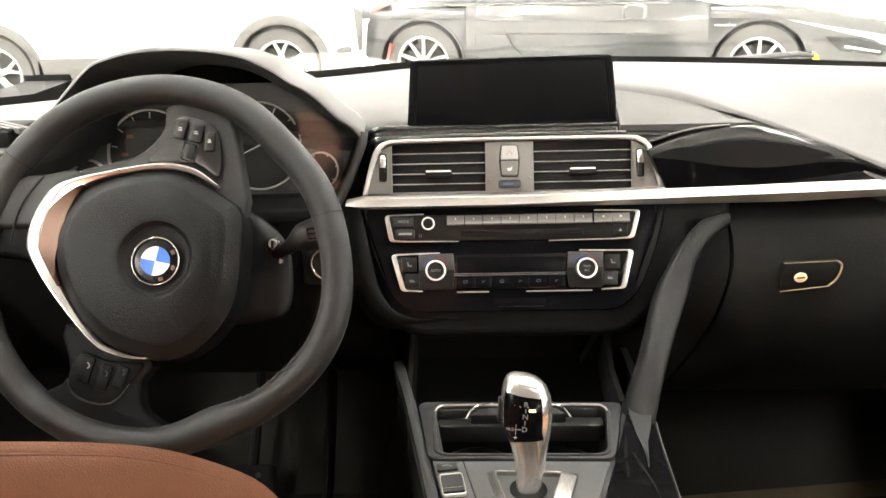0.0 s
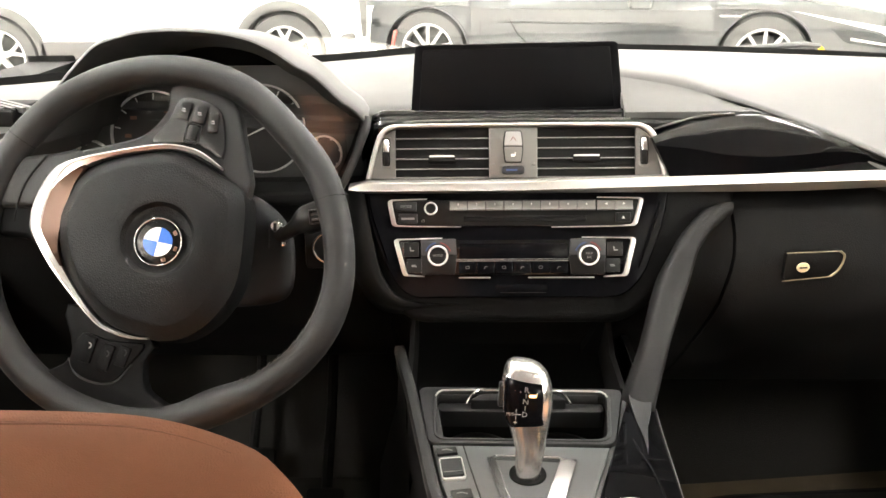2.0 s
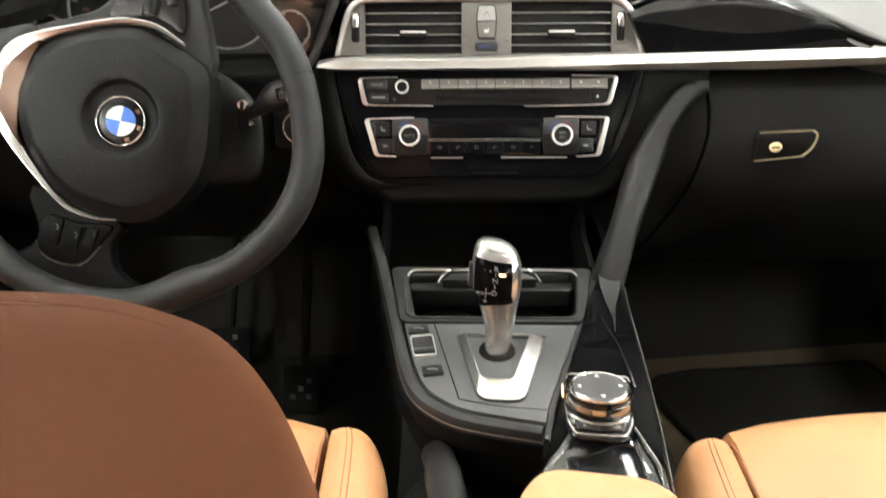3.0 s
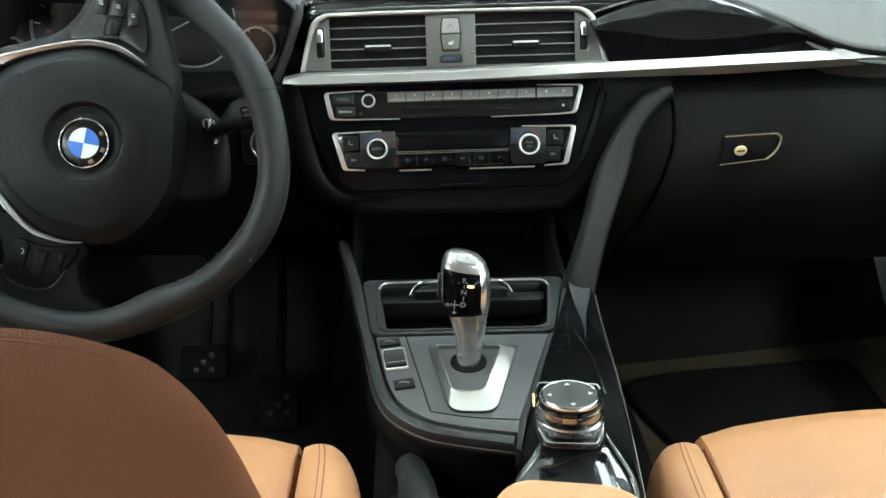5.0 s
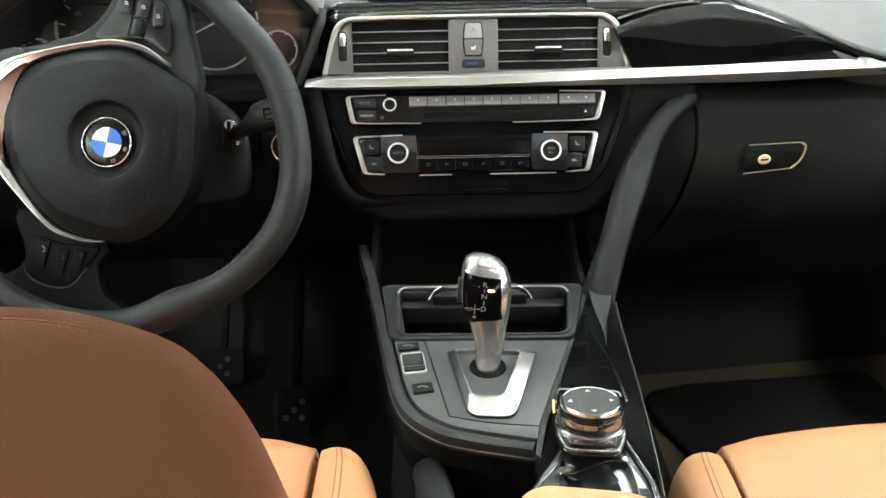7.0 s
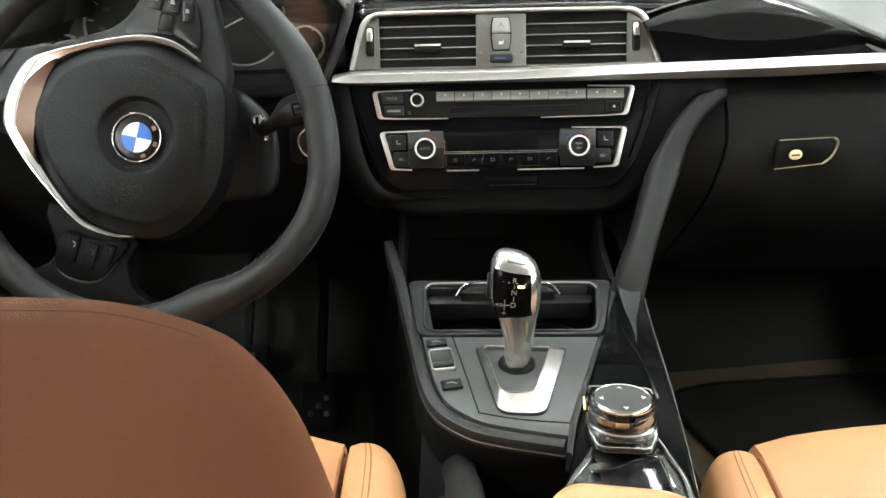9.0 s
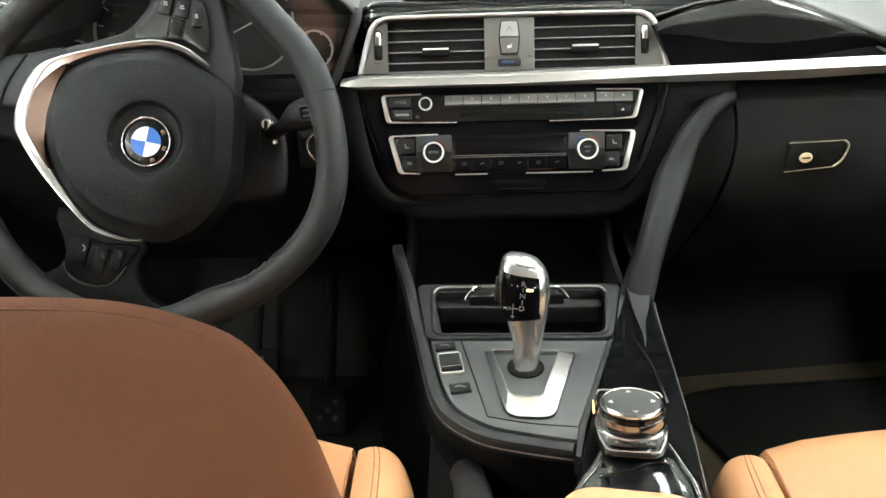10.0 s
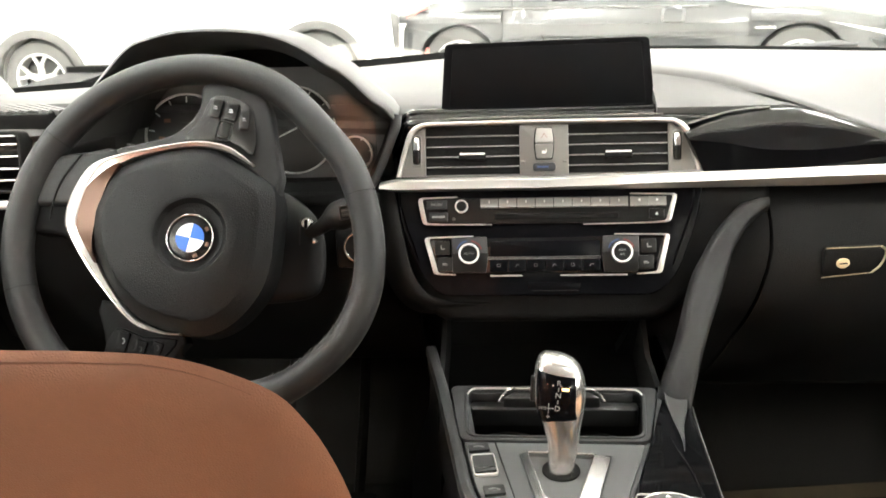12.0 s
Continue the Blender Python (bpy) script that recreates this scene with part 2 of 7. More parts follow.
def rounded(pts, r, seg=4):
    """A polygon with its corners rounded; r one radius or one for each corner."""
    out, k = [], len(pts)
    for i in range(k):
        p, a, b = Vector(pts[i]), Vector(pts[i - 1]), Vector(pts[(i + 1) % k])
        rr = r[i] if isinstance(r, (list, tuple)) else r
        da, db = a - p, b - p
        rr = min(rr, da.length * 0.45, db.length * 0.45)
        if rr <= 0:
            out.append(tuple(p))
            continue
        s, e = p + da.normalized() * rr, p + db.normalized() * rr
        for j in range(seg + 1):
            t = j / seg
            out.append(tuple(s * (1 - t) ** 2 + p * 2 * t * (1 - t) + e * t * t))
    return out


def rrect(cx, cy, w, h, r, seg=4):
    return rounded([(cx - w / 2, cy - h / 2), (cx + w / 2, cy - h / 2), (cx + w / 2, cy + h / 2), (cx - w / 2, cy + h / 2)], r, seg)


def circle(cx, cy, r, k=32, a0=0.0, a1=360.0):
    full = abs(a1 - a0) >= 360
    return [(cx + r * math.cos(radians(a0 + (a1 - a0) * i / (k if full else k - 1))),
             cy + r * math.sin(radians(a0 + (a1 - a0) * i / (k if full else k - 1)))) for i in range(k)]


def ring(outer, inner, n0, n1, fr=ID, bevel=0.0, bm=None, seg=2):
    """A frame between two outlines of equal count, from n0 to n1."""
    own, k = bmesh.new(), len(outer)
    vs = [[own.verts.new((x, y, n)) for x, y in line] for line in (outer, inner) for n in (n0, n1)]
    ol, ot, il, it = vs
    tops = []
    for i in range(k):
        j = (i + 1) % k
        tops.append(own.faces.new((ot[i], ot[j], it[j], it[i])))
        own.faces.new((ol[j], ol[i], il[i], il[j]))
        own.faces.new((ol[i], ol[j], ot[j], ot[i]))
        own.faces.new((il[j], il[i], it[i], it[j]))
    if bevel:
        edges = {e for f in tops for e in f.edges if sum(g in tops for g in e.link_faces) == 1}
        bev(own, edges, bevel, seg)
    return merge(own, fr, bm)


def strip(outer, inner, n0, n1, fr=ID, bevel=0.0, bm=None):
    """A band between two open lines of equal count."""
    return prism(list(outer) + list(inner)[::-1], n0, n1, fr, bevel, bm=bm)


def loft(rings, closed=True, caps=True, bm=None, fr=ID):
    own = bmesh.new()
    rows = [[own.verts.new(p) for p in r] for r in rings]
    k = len(rows[0])
    for a, b in zip(rows, rows[1:]):
        for i in range(k if closed else k - 1):
            j = (i + 1) % k
            own.faces.new((a[i], a[j], b[j], b[i]))
    if caps and closed:
        own.faces.new(rows[0][::-1])
        own.faces.new(rows[-1])
    return merge(own, fr, bm)


def spline(pts, per=6):
    """A smooth line through points (Catmull-Rom)."""
    ps = [Vector(p) for p in pts]
    ext = [ps[0] * 2 - ps[1], *ps, ps[-1] * 2 - ps[-2]]
    out = []
    for i in range(1, len(ext) - 2):
        a, b, c, d = ext[i - 1:i + 3]
        for j in range(per):
            t = j / per
            out.append(0.5 * (2 * b + (c - a) * t + (2 * a - 5 * b + 4 * c - d) * t * t + (3 * b - a - 3 * c + d) * t ** 3))
    out.append(ps[-1])
    return out


def smooth_loop(pts, per=4):
    """A smooth closed line through points."""
    ps = [Vector(p) for p in pts]
    k, out = len(ps), []
    for i in range(k):
        a, b, c, d = ps[i - 1], ps[i], ps[(i + 1) % k], ps[(i + 2) % k]
        for j in range(per):
            t = j / per
            out.append(tuple(0.5 * (2 * b + (c - a) * t + (2 * a - 5 * b + 4 * c - d) * t * t + (3 * b - a - 3 * c + d) * t ** 3)))
    return out


def tube(path, r, k=10, closed=False, bm=None, fr=ID, flat=1.0, up=(0, 0, 1)):
    """A pipe along a path; r one radius or one for each point; flat squashes it along up."""
    ps = [Vector(p) for p in path]
    rings, count = [], len(ps)
    for i, p in enumerate(ps):
        a, b = (ps[i - 1], ps[(i + 1) % count]) if closed else (ps[max(0, i - 1)], ps[min(count - 1, i + 1)])
        t = (b - a).normalized()
        s = t.cross(Vector(up))
        s = s.normalized() if s.length > 1e-4 else t.orthogonal().normalized()
        w = s.cross(t)
        rr = r[i] if isinstance(r, (list, tuple)) else r
        rings.append([p + s * rr * math.cos(2 * math.pi * j / k) + w * rr * flat * math.sin(2 * math.pi * j / k) for j in range(k)])
    if closed:
        rings.append(rings[0])
        own = loft(rings, caps=False)
        bmesh.ops.remove_doubles(own, verts=own.verts, dist=1e-6)
        return merge(own, fr, bm)
    return loft(rings, bm=bm, fr=fr)


def lathe(profile, fr=ID, k=40, bm=None):
    """Turns (radius, height) points round n."""
    rings = [[(r * math.cos(2 * math.pi * j / k), r * math.sin(2 * math.pi * j / k), h) for j in range(k)] for r, h in profile]
    if profile[0][0] > 0.005 and profile[-1][0] > 0.005:
        own = loft(rings + [rings[0]], caps=False)
        bmesh.ops.remove_doubles(own, verts=own.verts, dist=1e-6)
        return merge(own, fr, bm)
    return loft(rings, bm=bm, fr=fr)


def slab(grid, depth, bm=None, fr=ID):
    """A sheet of points [i][j] given thickness along the vector depth."""
    own, depth = bmesh.new(), Vector(depth)
    top = [[own.verts.new(p) for p in row] for row in grid]
    low = [[own.verts.new(Vector(p) + depth) for p in row] for row in grid]
    a, b = len(grid), len(grid[0])
    for i in range(a - 1):
        for j in range(b - 1):
            own.faces.new((top[i][j], top[i][j + 1], top[i + 1][j + 1], top[i + 1][j]))
            own.faces.new((low[i][j], low[i + 1][j], low[i + 1][j + 1], low[i][j + 1]))
    for i in range(a - 1):
        own.faces.new((top[i][0], top[i + 1][0], low[i + 1][0], low[i][0]))
        own.faces.new((top[i + 1][-1], top[i][-1], low[i][-1], low[i + 1][-1]))
    for j in range(b - 1):
        own.faces.new((top[0][j + 1], top[0][j], low[0][j], low[0][j + 1]))
        own.faces.new((top[-1][j], top[-1][j + 1], low[-1][j + 1], low[-1][j]))
    return merge(own, fr, bm)


def lettering(body, size, fr, material, parent, name="lettering", thick=0.0002, x=0.0, y=0.0, n=0.0):
    """Flat raised letters in the built-in font, centred at (x, y) of a frame."""
    cu = bpy.data.curves.new("letters", "FONT")
    cu.body, cu.size, cu.align_x, cu.align_y, cu.extrude, cu.resolution_u = body, size, "CENTER", "CENTER", thick, 2
    tmp = bpy.data.objects.new("letters", cu)
    scene.collection.objects.link(tmp)
    me = tmp.to_mesh()
    bm = bmesh.new()
    bm.from_mesh(me)
    tmp.to_mesh_clear()
    bpy.data.objects.remove(tmp)
    bpy.data.curves.remove(cu)
    bmesh.ops.transform(bm, matrix=fr @ Matrix.Translation((x, y, n + thick)), verts=bm.verts)
    return part(name, bm, material, parent)


def bars(fr, x, y, n, w, h, rows, material, parent, name="print_bars"):
    """Unreadable print: plain bars of its size."""
    bm = bmesh.new()
    step = h / rows
    for i in range(rows):
        yy = y - h / 2 + step * (i + 0.5)
        box(x - w / 2, x + w / 2 - (w * 0.2 if i % 2 else 0), yy - step * 0.3, yy + step * 0.3, n, n + 0.0003, fr, bm=bm)
    return part(name, bm, material, parent)


# ---- the hall ----
def hall():
    g = -0.27
    part("ground", box(-16, 16, -12, 13, g - 0.2, g), HALLFLOOR)
    for name, b in (("wall_north", (-16, 16, 13, 13.2)), ("wall_south", (-16, 16, -12.2, -12)), ("wall_west", (-16.2, -16, -12, 13)), ("wall_east", (16, 16.2, -12, 13))):
        part(name, box(*b, g, 4.3), HALLWALL)
    part("ceiling", box(-16.2, 16.2, -12.2, 13.2, 4.3, 4.5), HALLWALL)
    # Ceiling lamps are assumed and out of view; added to light the hall.
    lamp = None
    for x in (-10.5, -6.3, -2.1, 2.1, 6.3, 10.5):
        for y in (-8.5, -3.6, 1.3, 6.2, 10.6):
            if lamp is None:
                lamp = thing("assumed_ceiling_light", (x, y, 4.22), "assumed long white ceiling light, out of view, added to light the hall", "ceiling light", "hall lights")
                part("housing", box(x - 0.22, x + 0.22, y - 1.6, y + 1.6, 4.23, 4.299, bevel=0.01), SILVERPAINT, lamp)
                part("diffuser", box(x - 0.19, x + 0.19, y - 1.57, y + 1.57, 4.19, 4.232, bevel=0.01), TUBE, lamp)
            else:
                copy_thing(lamp, Matrix.Translation((x, y, 4.22)))


hall()
for o in bpy.data.objects:
    if o.name in ("ground", "wall_north", "wall_south", "wall_west", "wall_east", "ceiling"):
        o["kind"] = "structure"
        o["label"] = {"ground": "pale polished concrete floor of the hall", "ceiling": "white flat ceiling of the hall"}.get(o.name, "plain white wall of the hall")


# ---- parked cars ----
def wheel(owner, cx, cy, cz, r, spokes):
    """A road wheel with its tyre, spoked alloy rim and hub, facing -y."""
    fr = basis((cx, cy, cz), (1, 0, 0), (0, 0, 1))
    w = part("wheel", lathe([(r * 0.69, -0.20), (r * 0.93, -0.20), (r, -0.17), (r, -0.03), (r * 0.96, 0.0), (r * 0.80, 0.010), (r * 0.70, 0.006), (r * 0.69, -0.004)], fr), TYRE, owner, "grey-black rubber tyre with a raised shoulder")
    part("rim", lathe([(r * 0.63, -0.15), (r * 0.692, -0.15), (r * 0.692, 0.006), (r * 0.67, 0.010), (r * 0.63, 0.0)], fr), ALLOY, w, "bright alloy rim")
    part("brake_disc", lathe([(0.02, -0.12), (r * 0.5, -0.12), (r * 0.5, -0.10), (0.02, -0.10)], fr), TYRE, w)
    for i in range(spokes):
        a = 360 / spokes * i + 17
        m = fr @ Matrix.Rotation(radians(a), 4, "Z")
        if spokes < 8:
            pts = [(r * 0.10, -0.028), (r * 0.34, -0.024), (r * 0.65, -0.075), (r * 0.65, -0.050), (r * 0.40, 0.0), (r * 0.65, 0.050), (r * 0.65, 0.075), (r * 0.34, 0.024), (r * 0.10, 0.028)]
        else:
            pts = [(r * 0.10, -0.014), (r * 0.65, -0.013), (r * 0.65, 0.013), (r * 0.10, 0.014)]
        part("spoke", prism(pts, -0.03, 0.0, m, 0.004), ALLOY, w)
    part("hub_cap", lathe([(0.001, 0.006), (r * 0.13, 0.006), (r * 0.18, -0.004), (r * 0.18, -0.03), (0.001, -0.03)], fr, 20), SILVERPAINT, w)


GROUND = -0.27


def road_car(name, label, x0, y, wheels, side, low, paint, glass_line, length, cladding, spokes, r):
    """A car seen from its side: x0 its rear end, y the near side; side: the outline above the sill from rear to front."""
    g = GROUND
    ob = thing(name, (wheels[0], y, g), label, "car", "parked cars")
    arch = r * 1.11
    pts = [(x0 + a, g + b) for a, b in side]
    base = []
    for wx in sorted(wheels, reverse=True):
        base += [(wx + arch * math.cos(radians(a)), g + r + arch * math.sin(radians(a))) for a in range(-25, 206, 10)]
    outline = pts + [(x, max(z, g + low)) for x, z in base]
    fr = basis((0, y, 0), (1, 0, 0), (0, 0, 1))
    own = prism(outline, -1.8, 0.0, fr, 0.0)
    bmesh.ops.triangulate(own, faces=own.faces)
    for v in own.verts:
        h = v.co.z - g
        lean = 0.32 * max(0.0, h - (0.95 if cladding else 0.78)) + 0.05 * max(0, 0.5 - h)
        v.co.y += lean if v.co.y < y + 0.9 else -lean
    part("body", own, paint, ob)
    for wx in wheels:
        part("wheel_well", lathe([(0.01, -0.34), (arch + 0.02, -0.34), (arch + 0.02, -0.05), (arch + 0.012, -0.05), (arch + 0.012, -0.32), (0.01, -0.32)], basis((wx, y, g + r), (1, 0, 0), (0, 0, 1)), 30), CLADDING, ob)
        a = circle(wx, g + r, arch + (0.070 if cladding else 0.016), 26, -22, 202)
        b = circle(wx, g + r, arch - 0.006, 26, -22, 202)
        part("arch_trim", strip(a, b, -0.05, 0.012, fr, 0.006), CLADDING if cladding else paint, ob, "matt dark wheel arch cladding" if cladding else "")
        wheel(ob, wx, y + 0.03, g + r, r, spokes)
    a, b = min(wheels) + arch, max(wheels) - arch
    part("sill", box(a + 0.02, b - 0.02, y - 0.012, y + 0.05, g + low - 0.06, g + low + (0.16 if cladding else 0.07), bevel=0.01), CLADDING if cladding else paint, ob, "dark side sill")
    part("underbody", box(x0 + 0.3, x0 + length - 0.3, y + 0.15, y + 1.65, g + 0.17, g + 0.32), DEEP, ob)
    for dx in (0.03, 0.50):
        xx = a + (b - a) * (dx + 0.02)
        part("door_gap", box(xx, xx + 0.006, y - 0.003, y + 0.01, g + low + 0.18, g + 0.95), SILVERPAINT if cladding else DEEP, ob)
        part("door_handle", box(xx + 0.10, xx + 0.28, y - 0.022, y + 0.01, g + 0.88, g + 0.91, bevel=0.008), paint, ob)
    part("side_glass", prism([(x0 + p, g + q) for p, q in glass_line], -0.03, 0.004, basis((0, y + 0.10, 0), (1, 0, 0), (0, 0, 1)), 0.01), CARGLASS, ob, "dark tinted side windows")
    return ob


def parked_cars():
    g = GROUND
    suv = road_car("sport_utility_car", "white sport utility car with dark wheel arch cladding", -4.95, 7.56, (-4.15, -1.63),
                   [(0.0, 0.42), (0.02, 0.75), (0.10, 1.05), (0.45, 1.55), (1.2, 1.66), (2.4, 1.62), (3.1, 1.12), (3.85, 1.0), (4.02, 0.75), (4.02, 0.40), (3.9, 0.30)],
                   0.30, WHITEPAINT, [(0.5, 1.05), (0.75, 1.45), (1.2, 1.56), (2.35, 1.54), (2.85, 1.12)], 4.02, True, 5, 0.335)
    fr = basis((0, 7.54, 0), (1, 0, 0), (0, 0, 1))
    part("fog_lamp", lathe([(0.001, 0.0), (0.035, 0.0), (0.05, 0.012), (0.05, -0.03), (0.001, -0.03)], basis((-0.985, 7.54, 0.14), (1, 0, 0), (0, 0, 1)), 20), CHROME, suv, "round bright lamp ring low in the bumper")
    part("bumper_insert", prism(rounded([(-1.16, 0.16), (-1.00, 0.19), (-1.02, 0.235), (-1.12, 0.22)], 0.02), -0.02, 0.012, fr, 0.006), CLADDING, suv)
    part("bumper_trim", prism(rounded([(-1.25, 0.02), (-0.93, 0.05), (-0.93, 0.14), (-1.25, 0.12)], 0.02), -0.02, 0.010, fr, 0.006), CLADDING, suv, "dark lower bumper trim")
    part("bumper_corner", prism(rounded([(-0.945, 0.20), (-0.915, 0.20), (-0.90, 0.52), (-0.97, 0.56)], 0.01), -0.06, 0.004, fr, 0.006), CLADDING, suv, "dark lamp at the bumper corner")
    sedan = road_car("sedan_car", "dark grey coupe-like sedan with silver spoked wheels", -0.94, 7.6, (-0.404, 2.346),
                     [(0.02, 0.40), (0.05, 0.66), (0.12, 0.80), (0.30, 0.875), (0.62, 0.92), (1.30, 1.30), (1.75, 1.36), (2.1, 1.33), (2.72, 0.86), (3.10, 0.79), (3.42, 0.71), (3.75, 0.635), (4.10, 0.555), (4.26, 0.46), (4.28, 0.34), (4.16, 0.22)],
                     0.22, DARKPAINT, [(0.72, 0.845), (1.32, 1.24), (1.75, 1.29), (2.05, 1.26), (2.58, 0.845)], 4.30, False, 10, 0.335)
    fr = basis((0, 7.58, 0), (1, 0, 0), (0, 0, 1))
    grid = []
    for i in range(15):
        x = -0.01 + 1.96 * i / 14
        end = min(1.0, i / 2, (14 - i) / 2)
        grid.append([(x, 7.60 - 0.030 * end * d, g + z) for z, d in ((0.24, 0.2), (0.32, 0.9), (0.40, 0.75), (0.50, 0.35), (0.58, 0.15), (0.60, 0.8), (0.64, 1.0), (0.685, 1.2), (0.70, 1.5), (0.715, 1.15), (0.76, 0.6), (0.82, 0.0))])
    for x0, x1, mid in ((-0.93, -0.02, -0.404), (1.96, 3.30, 2.346)):
        fender = []
        for i in range(17):
            x = x0 + (x1 - x0) * i / 16
            swell = math.exp(-((x - mid) / 0.42) ** 2)
            fender.append([(x, 7.60 - 0.012 - swell * d + c, g + z - 0.16 * max(0.0, x - 2.45)) for z, d, c in ((0.715, 0.018, 0.0), (0.74, 0.040, 0.004), (0.77, 0.048, 0.012), (0.79, 0.042, 0.030), (0.81, 0.030, 0.058), (0.825, 0.015, 0.10), (0.835, 0.0, 0.15))])
        part("fender_skin", slab(fender, (0, 0.05, 0)), DARKPAINT, sedan, "rounded dark grey fender", sharp=50)
    part("door_skin", slab(grid, (0, 0.03, 0)), DARKPAINT, sedan, "creased dark grey door skin", sharp=30)
    part("rear_reflector", prism(rounded([(-0.735, 0.06), (-0.71, 0.06), (-0.665, 0.23), (-0.69, 0.24)], 0.008), -0.04, 0.002, fr, 0.004), REDLENS, sedan, "slim red side marker")
    part("front_marker", prism(rounded([(2.74, 0.10), (2.80, 0.10), (2.77, 0.17), (2.73, 0.20)], 0.012), -0.04, 0.004, fr, 0.004), YELLOWLENS, sedan, "small amber side marker")
    part("head_lamp", prism(rounded([(2.92, 0.205), (3.22, 0.165), (3.25, 0.245), (3.10, 0.285), (2.80, 0.315)], 0.02), -0.06, 0.006, fr, 0.008), CARGLASS, sedan, "dark headlamp with a clear lens")
    part("lamp_line", prism(rounded([(2.95, 0.225), (3.20, 0.190), (3.21, 0.205), (2.95, 0.245)], 0.004), 0.0, 0.010, fr, 0.002), CHROME, sedan, "bright reflector in the headlamp")
    part("tail_lamp", prism(rounded([(-0.86, 0.490), (-0.80, 0.505), (-0.66, 0.570), (-0.68, 0.590), (-0.82, 0.545)], 0.006), -0.06, 0.004, fr, 0.006), REDLENS, sedan, "slim red tail lamp at the rear corner")
    part("window_line", box(-0.20, 1.64, 7.585, 7.64, g + 0.815, g + 0.832, bevel=0.004), CLADDING, sedan, "dark strip under the side windows")
    part("door_seam", tube([(0.306, 7.578, 0.40), (0.33, 7.576, 0.33), (0.39, 7.576, 0.23), (0.474, 7.578, 0.15)], 0.005, 6), DEEP, sedan)
    part("front_grille", prism(rounded([(3.00, 0.02), (3.26, 0.03), (3.25, 0.11), (3.05, 0.12)], 0.015), -0.06, 0.004, fr, 0.006), CLADDING, sedan, "dark lower air intake")
    part("side_gill", box(1.99, 2.15, 7.560, 7.62, 0.383, 0.400, bevel=0.006), CHROME, sedan, "bright strip behind the front wheel")
    part("door_mirror", loft([[(x * s + 1.385, 7.58 - d, 0.505 + z * s) for x, z in rrect(0, 0, 0.20, 0.13, 0.05)] for d, s in ((-0.02, 0.5), (0.05, 0.85), (0.12, 1.0), (0.17, 0.95), (0.19, 0.7))]), DARKPAINT, sedan)
    sedan.rotation_euler = (0, 0, radians(-13.5))


parked_cars()


# ---- body of the car around the camera ----
BAND = [-0.78 + 0.052 * i for i in range(31)]


def glass_y(x):
    """Base line of the windscreen, which bends back sooner on the driver's side."""
    t = max(0.0, min(1.0, (-0.08 - x) / 0.22))
    return 1.60 - 0.45 * x * x - 0.072 * t * t * (3 - 2 * t)


def shell():
    ob = thing("car_cabin", (0.03, 0.4, 0.2), "dark car cabin shell with grey headlining and door panels", "car interior", kind="structure")
    cx = 0.03
    part("headlining", slab([[(cx + x, y, z - 0.05 * (x / 0.6) ** 2) for x in (-0.60, -0.4, -0.2, 0, 0.2, 0.4, 0.60)] for y, z in ((-1.1, 1.25), (-0.5, 1.32), (0.1, 1.345), (0.6, 1.32), (0.78, 1.29))], (0, 0, 0.03)), LINING, ob, "grey fabric headlining")
    part("floor_pan", box(cx - 0.74, cx + 0.74, -1.2, 1.62, 0.10, 0.246), CARPET, ob, "dark brown carpeted floor")
    part("bulkhead", box(cx - 0.74, cx + 0.74, 1.50, 1.55, 0.246, 0.862), DEEP, ob)
    part("rear_bulkhead", box(cx - 0.74, cx + 0.74, -1.2, -1.1, 0.246, 1.20), DEEP, ob)
    for s in (-1, 1):
        part("door_panel", box(cx + s * 0.76, cx + s * 0.82, -1.2, 1.55, 0.10, 0.88, bevel=0.01), TRIMBLACK, ob, "black grained door panel")
        part("roof_rail", tube([(cx + s * 0.79, 1.24, 0.86), (cx + s * 0.66, 0.62, 1.28), (cx + s * 0.62, 0.1, 1.31), (cx + s * 0.61, -0.6, 1.29), (cx + s * 0.70, -1.2, 0.92)], 0.045, 8), LINING, ob)
        part("door_pillar", box(cx + s * 0.66, cx + s * 0.76, -0.12, 0.02, 0.80, 1.30, bevel=0.01), LINING, ob)
        part("rear_quarter", box(cx + s * 0.72, cx + s * 0.76, -1.2, -0.80, 0.85, 1.30, bevel=0.01), LINING, ob)
    part("parcel_shelf", box(cx - 0.74, cx + 0.74, -1.15, -0.95, 0.90, 1.02), TRIMBLACK, ob)
    ws = part("windscreen", slab([[(cx + x, 1.66 - 0.88 * t - (0.45 - 0.25 * t) * x * x, 0.868 + 0.43 * t) for x in (-0.86, -0.65, -0.45, -0.2, 0, 0.2, 0.45, 0.65, 0.86)] for t in (0, 0.5, 1)], (0, 0.003, 0.004)), WINDSCREEN, ob, "clear windscreen glass")
    ws.visible_shadow = False
    part("windscreen_band", slab([[(x, glass_y(x), 0.8915) for x in BAND], [(x, glass_y(x) + 0.06, 0.870) for x in BAND]], (0, 0, -0.02)), DEEP, ob)
    part("wiper_arm", tube([(0.36, 1.62, 0.878), (0.46, 1.62, 0.882), (0.53, 1.62, 0.885), (0.56, 1.62, 0.882)], [0.003, 0.0045, 0.006, 0.004], 8), GREY, ob, "grey wiper arm at the base of the windscreen")


shell()


# ---- dashboard ----
S = basis((0, 1.046, 0.785), (1, 0, 0), (0, 0.347, 0.938))
dash = thing("dashboard", (0.03, 1.25, 0.45), "black soft-touch car dashboard with piano black and satin silver trim", "dashboard")


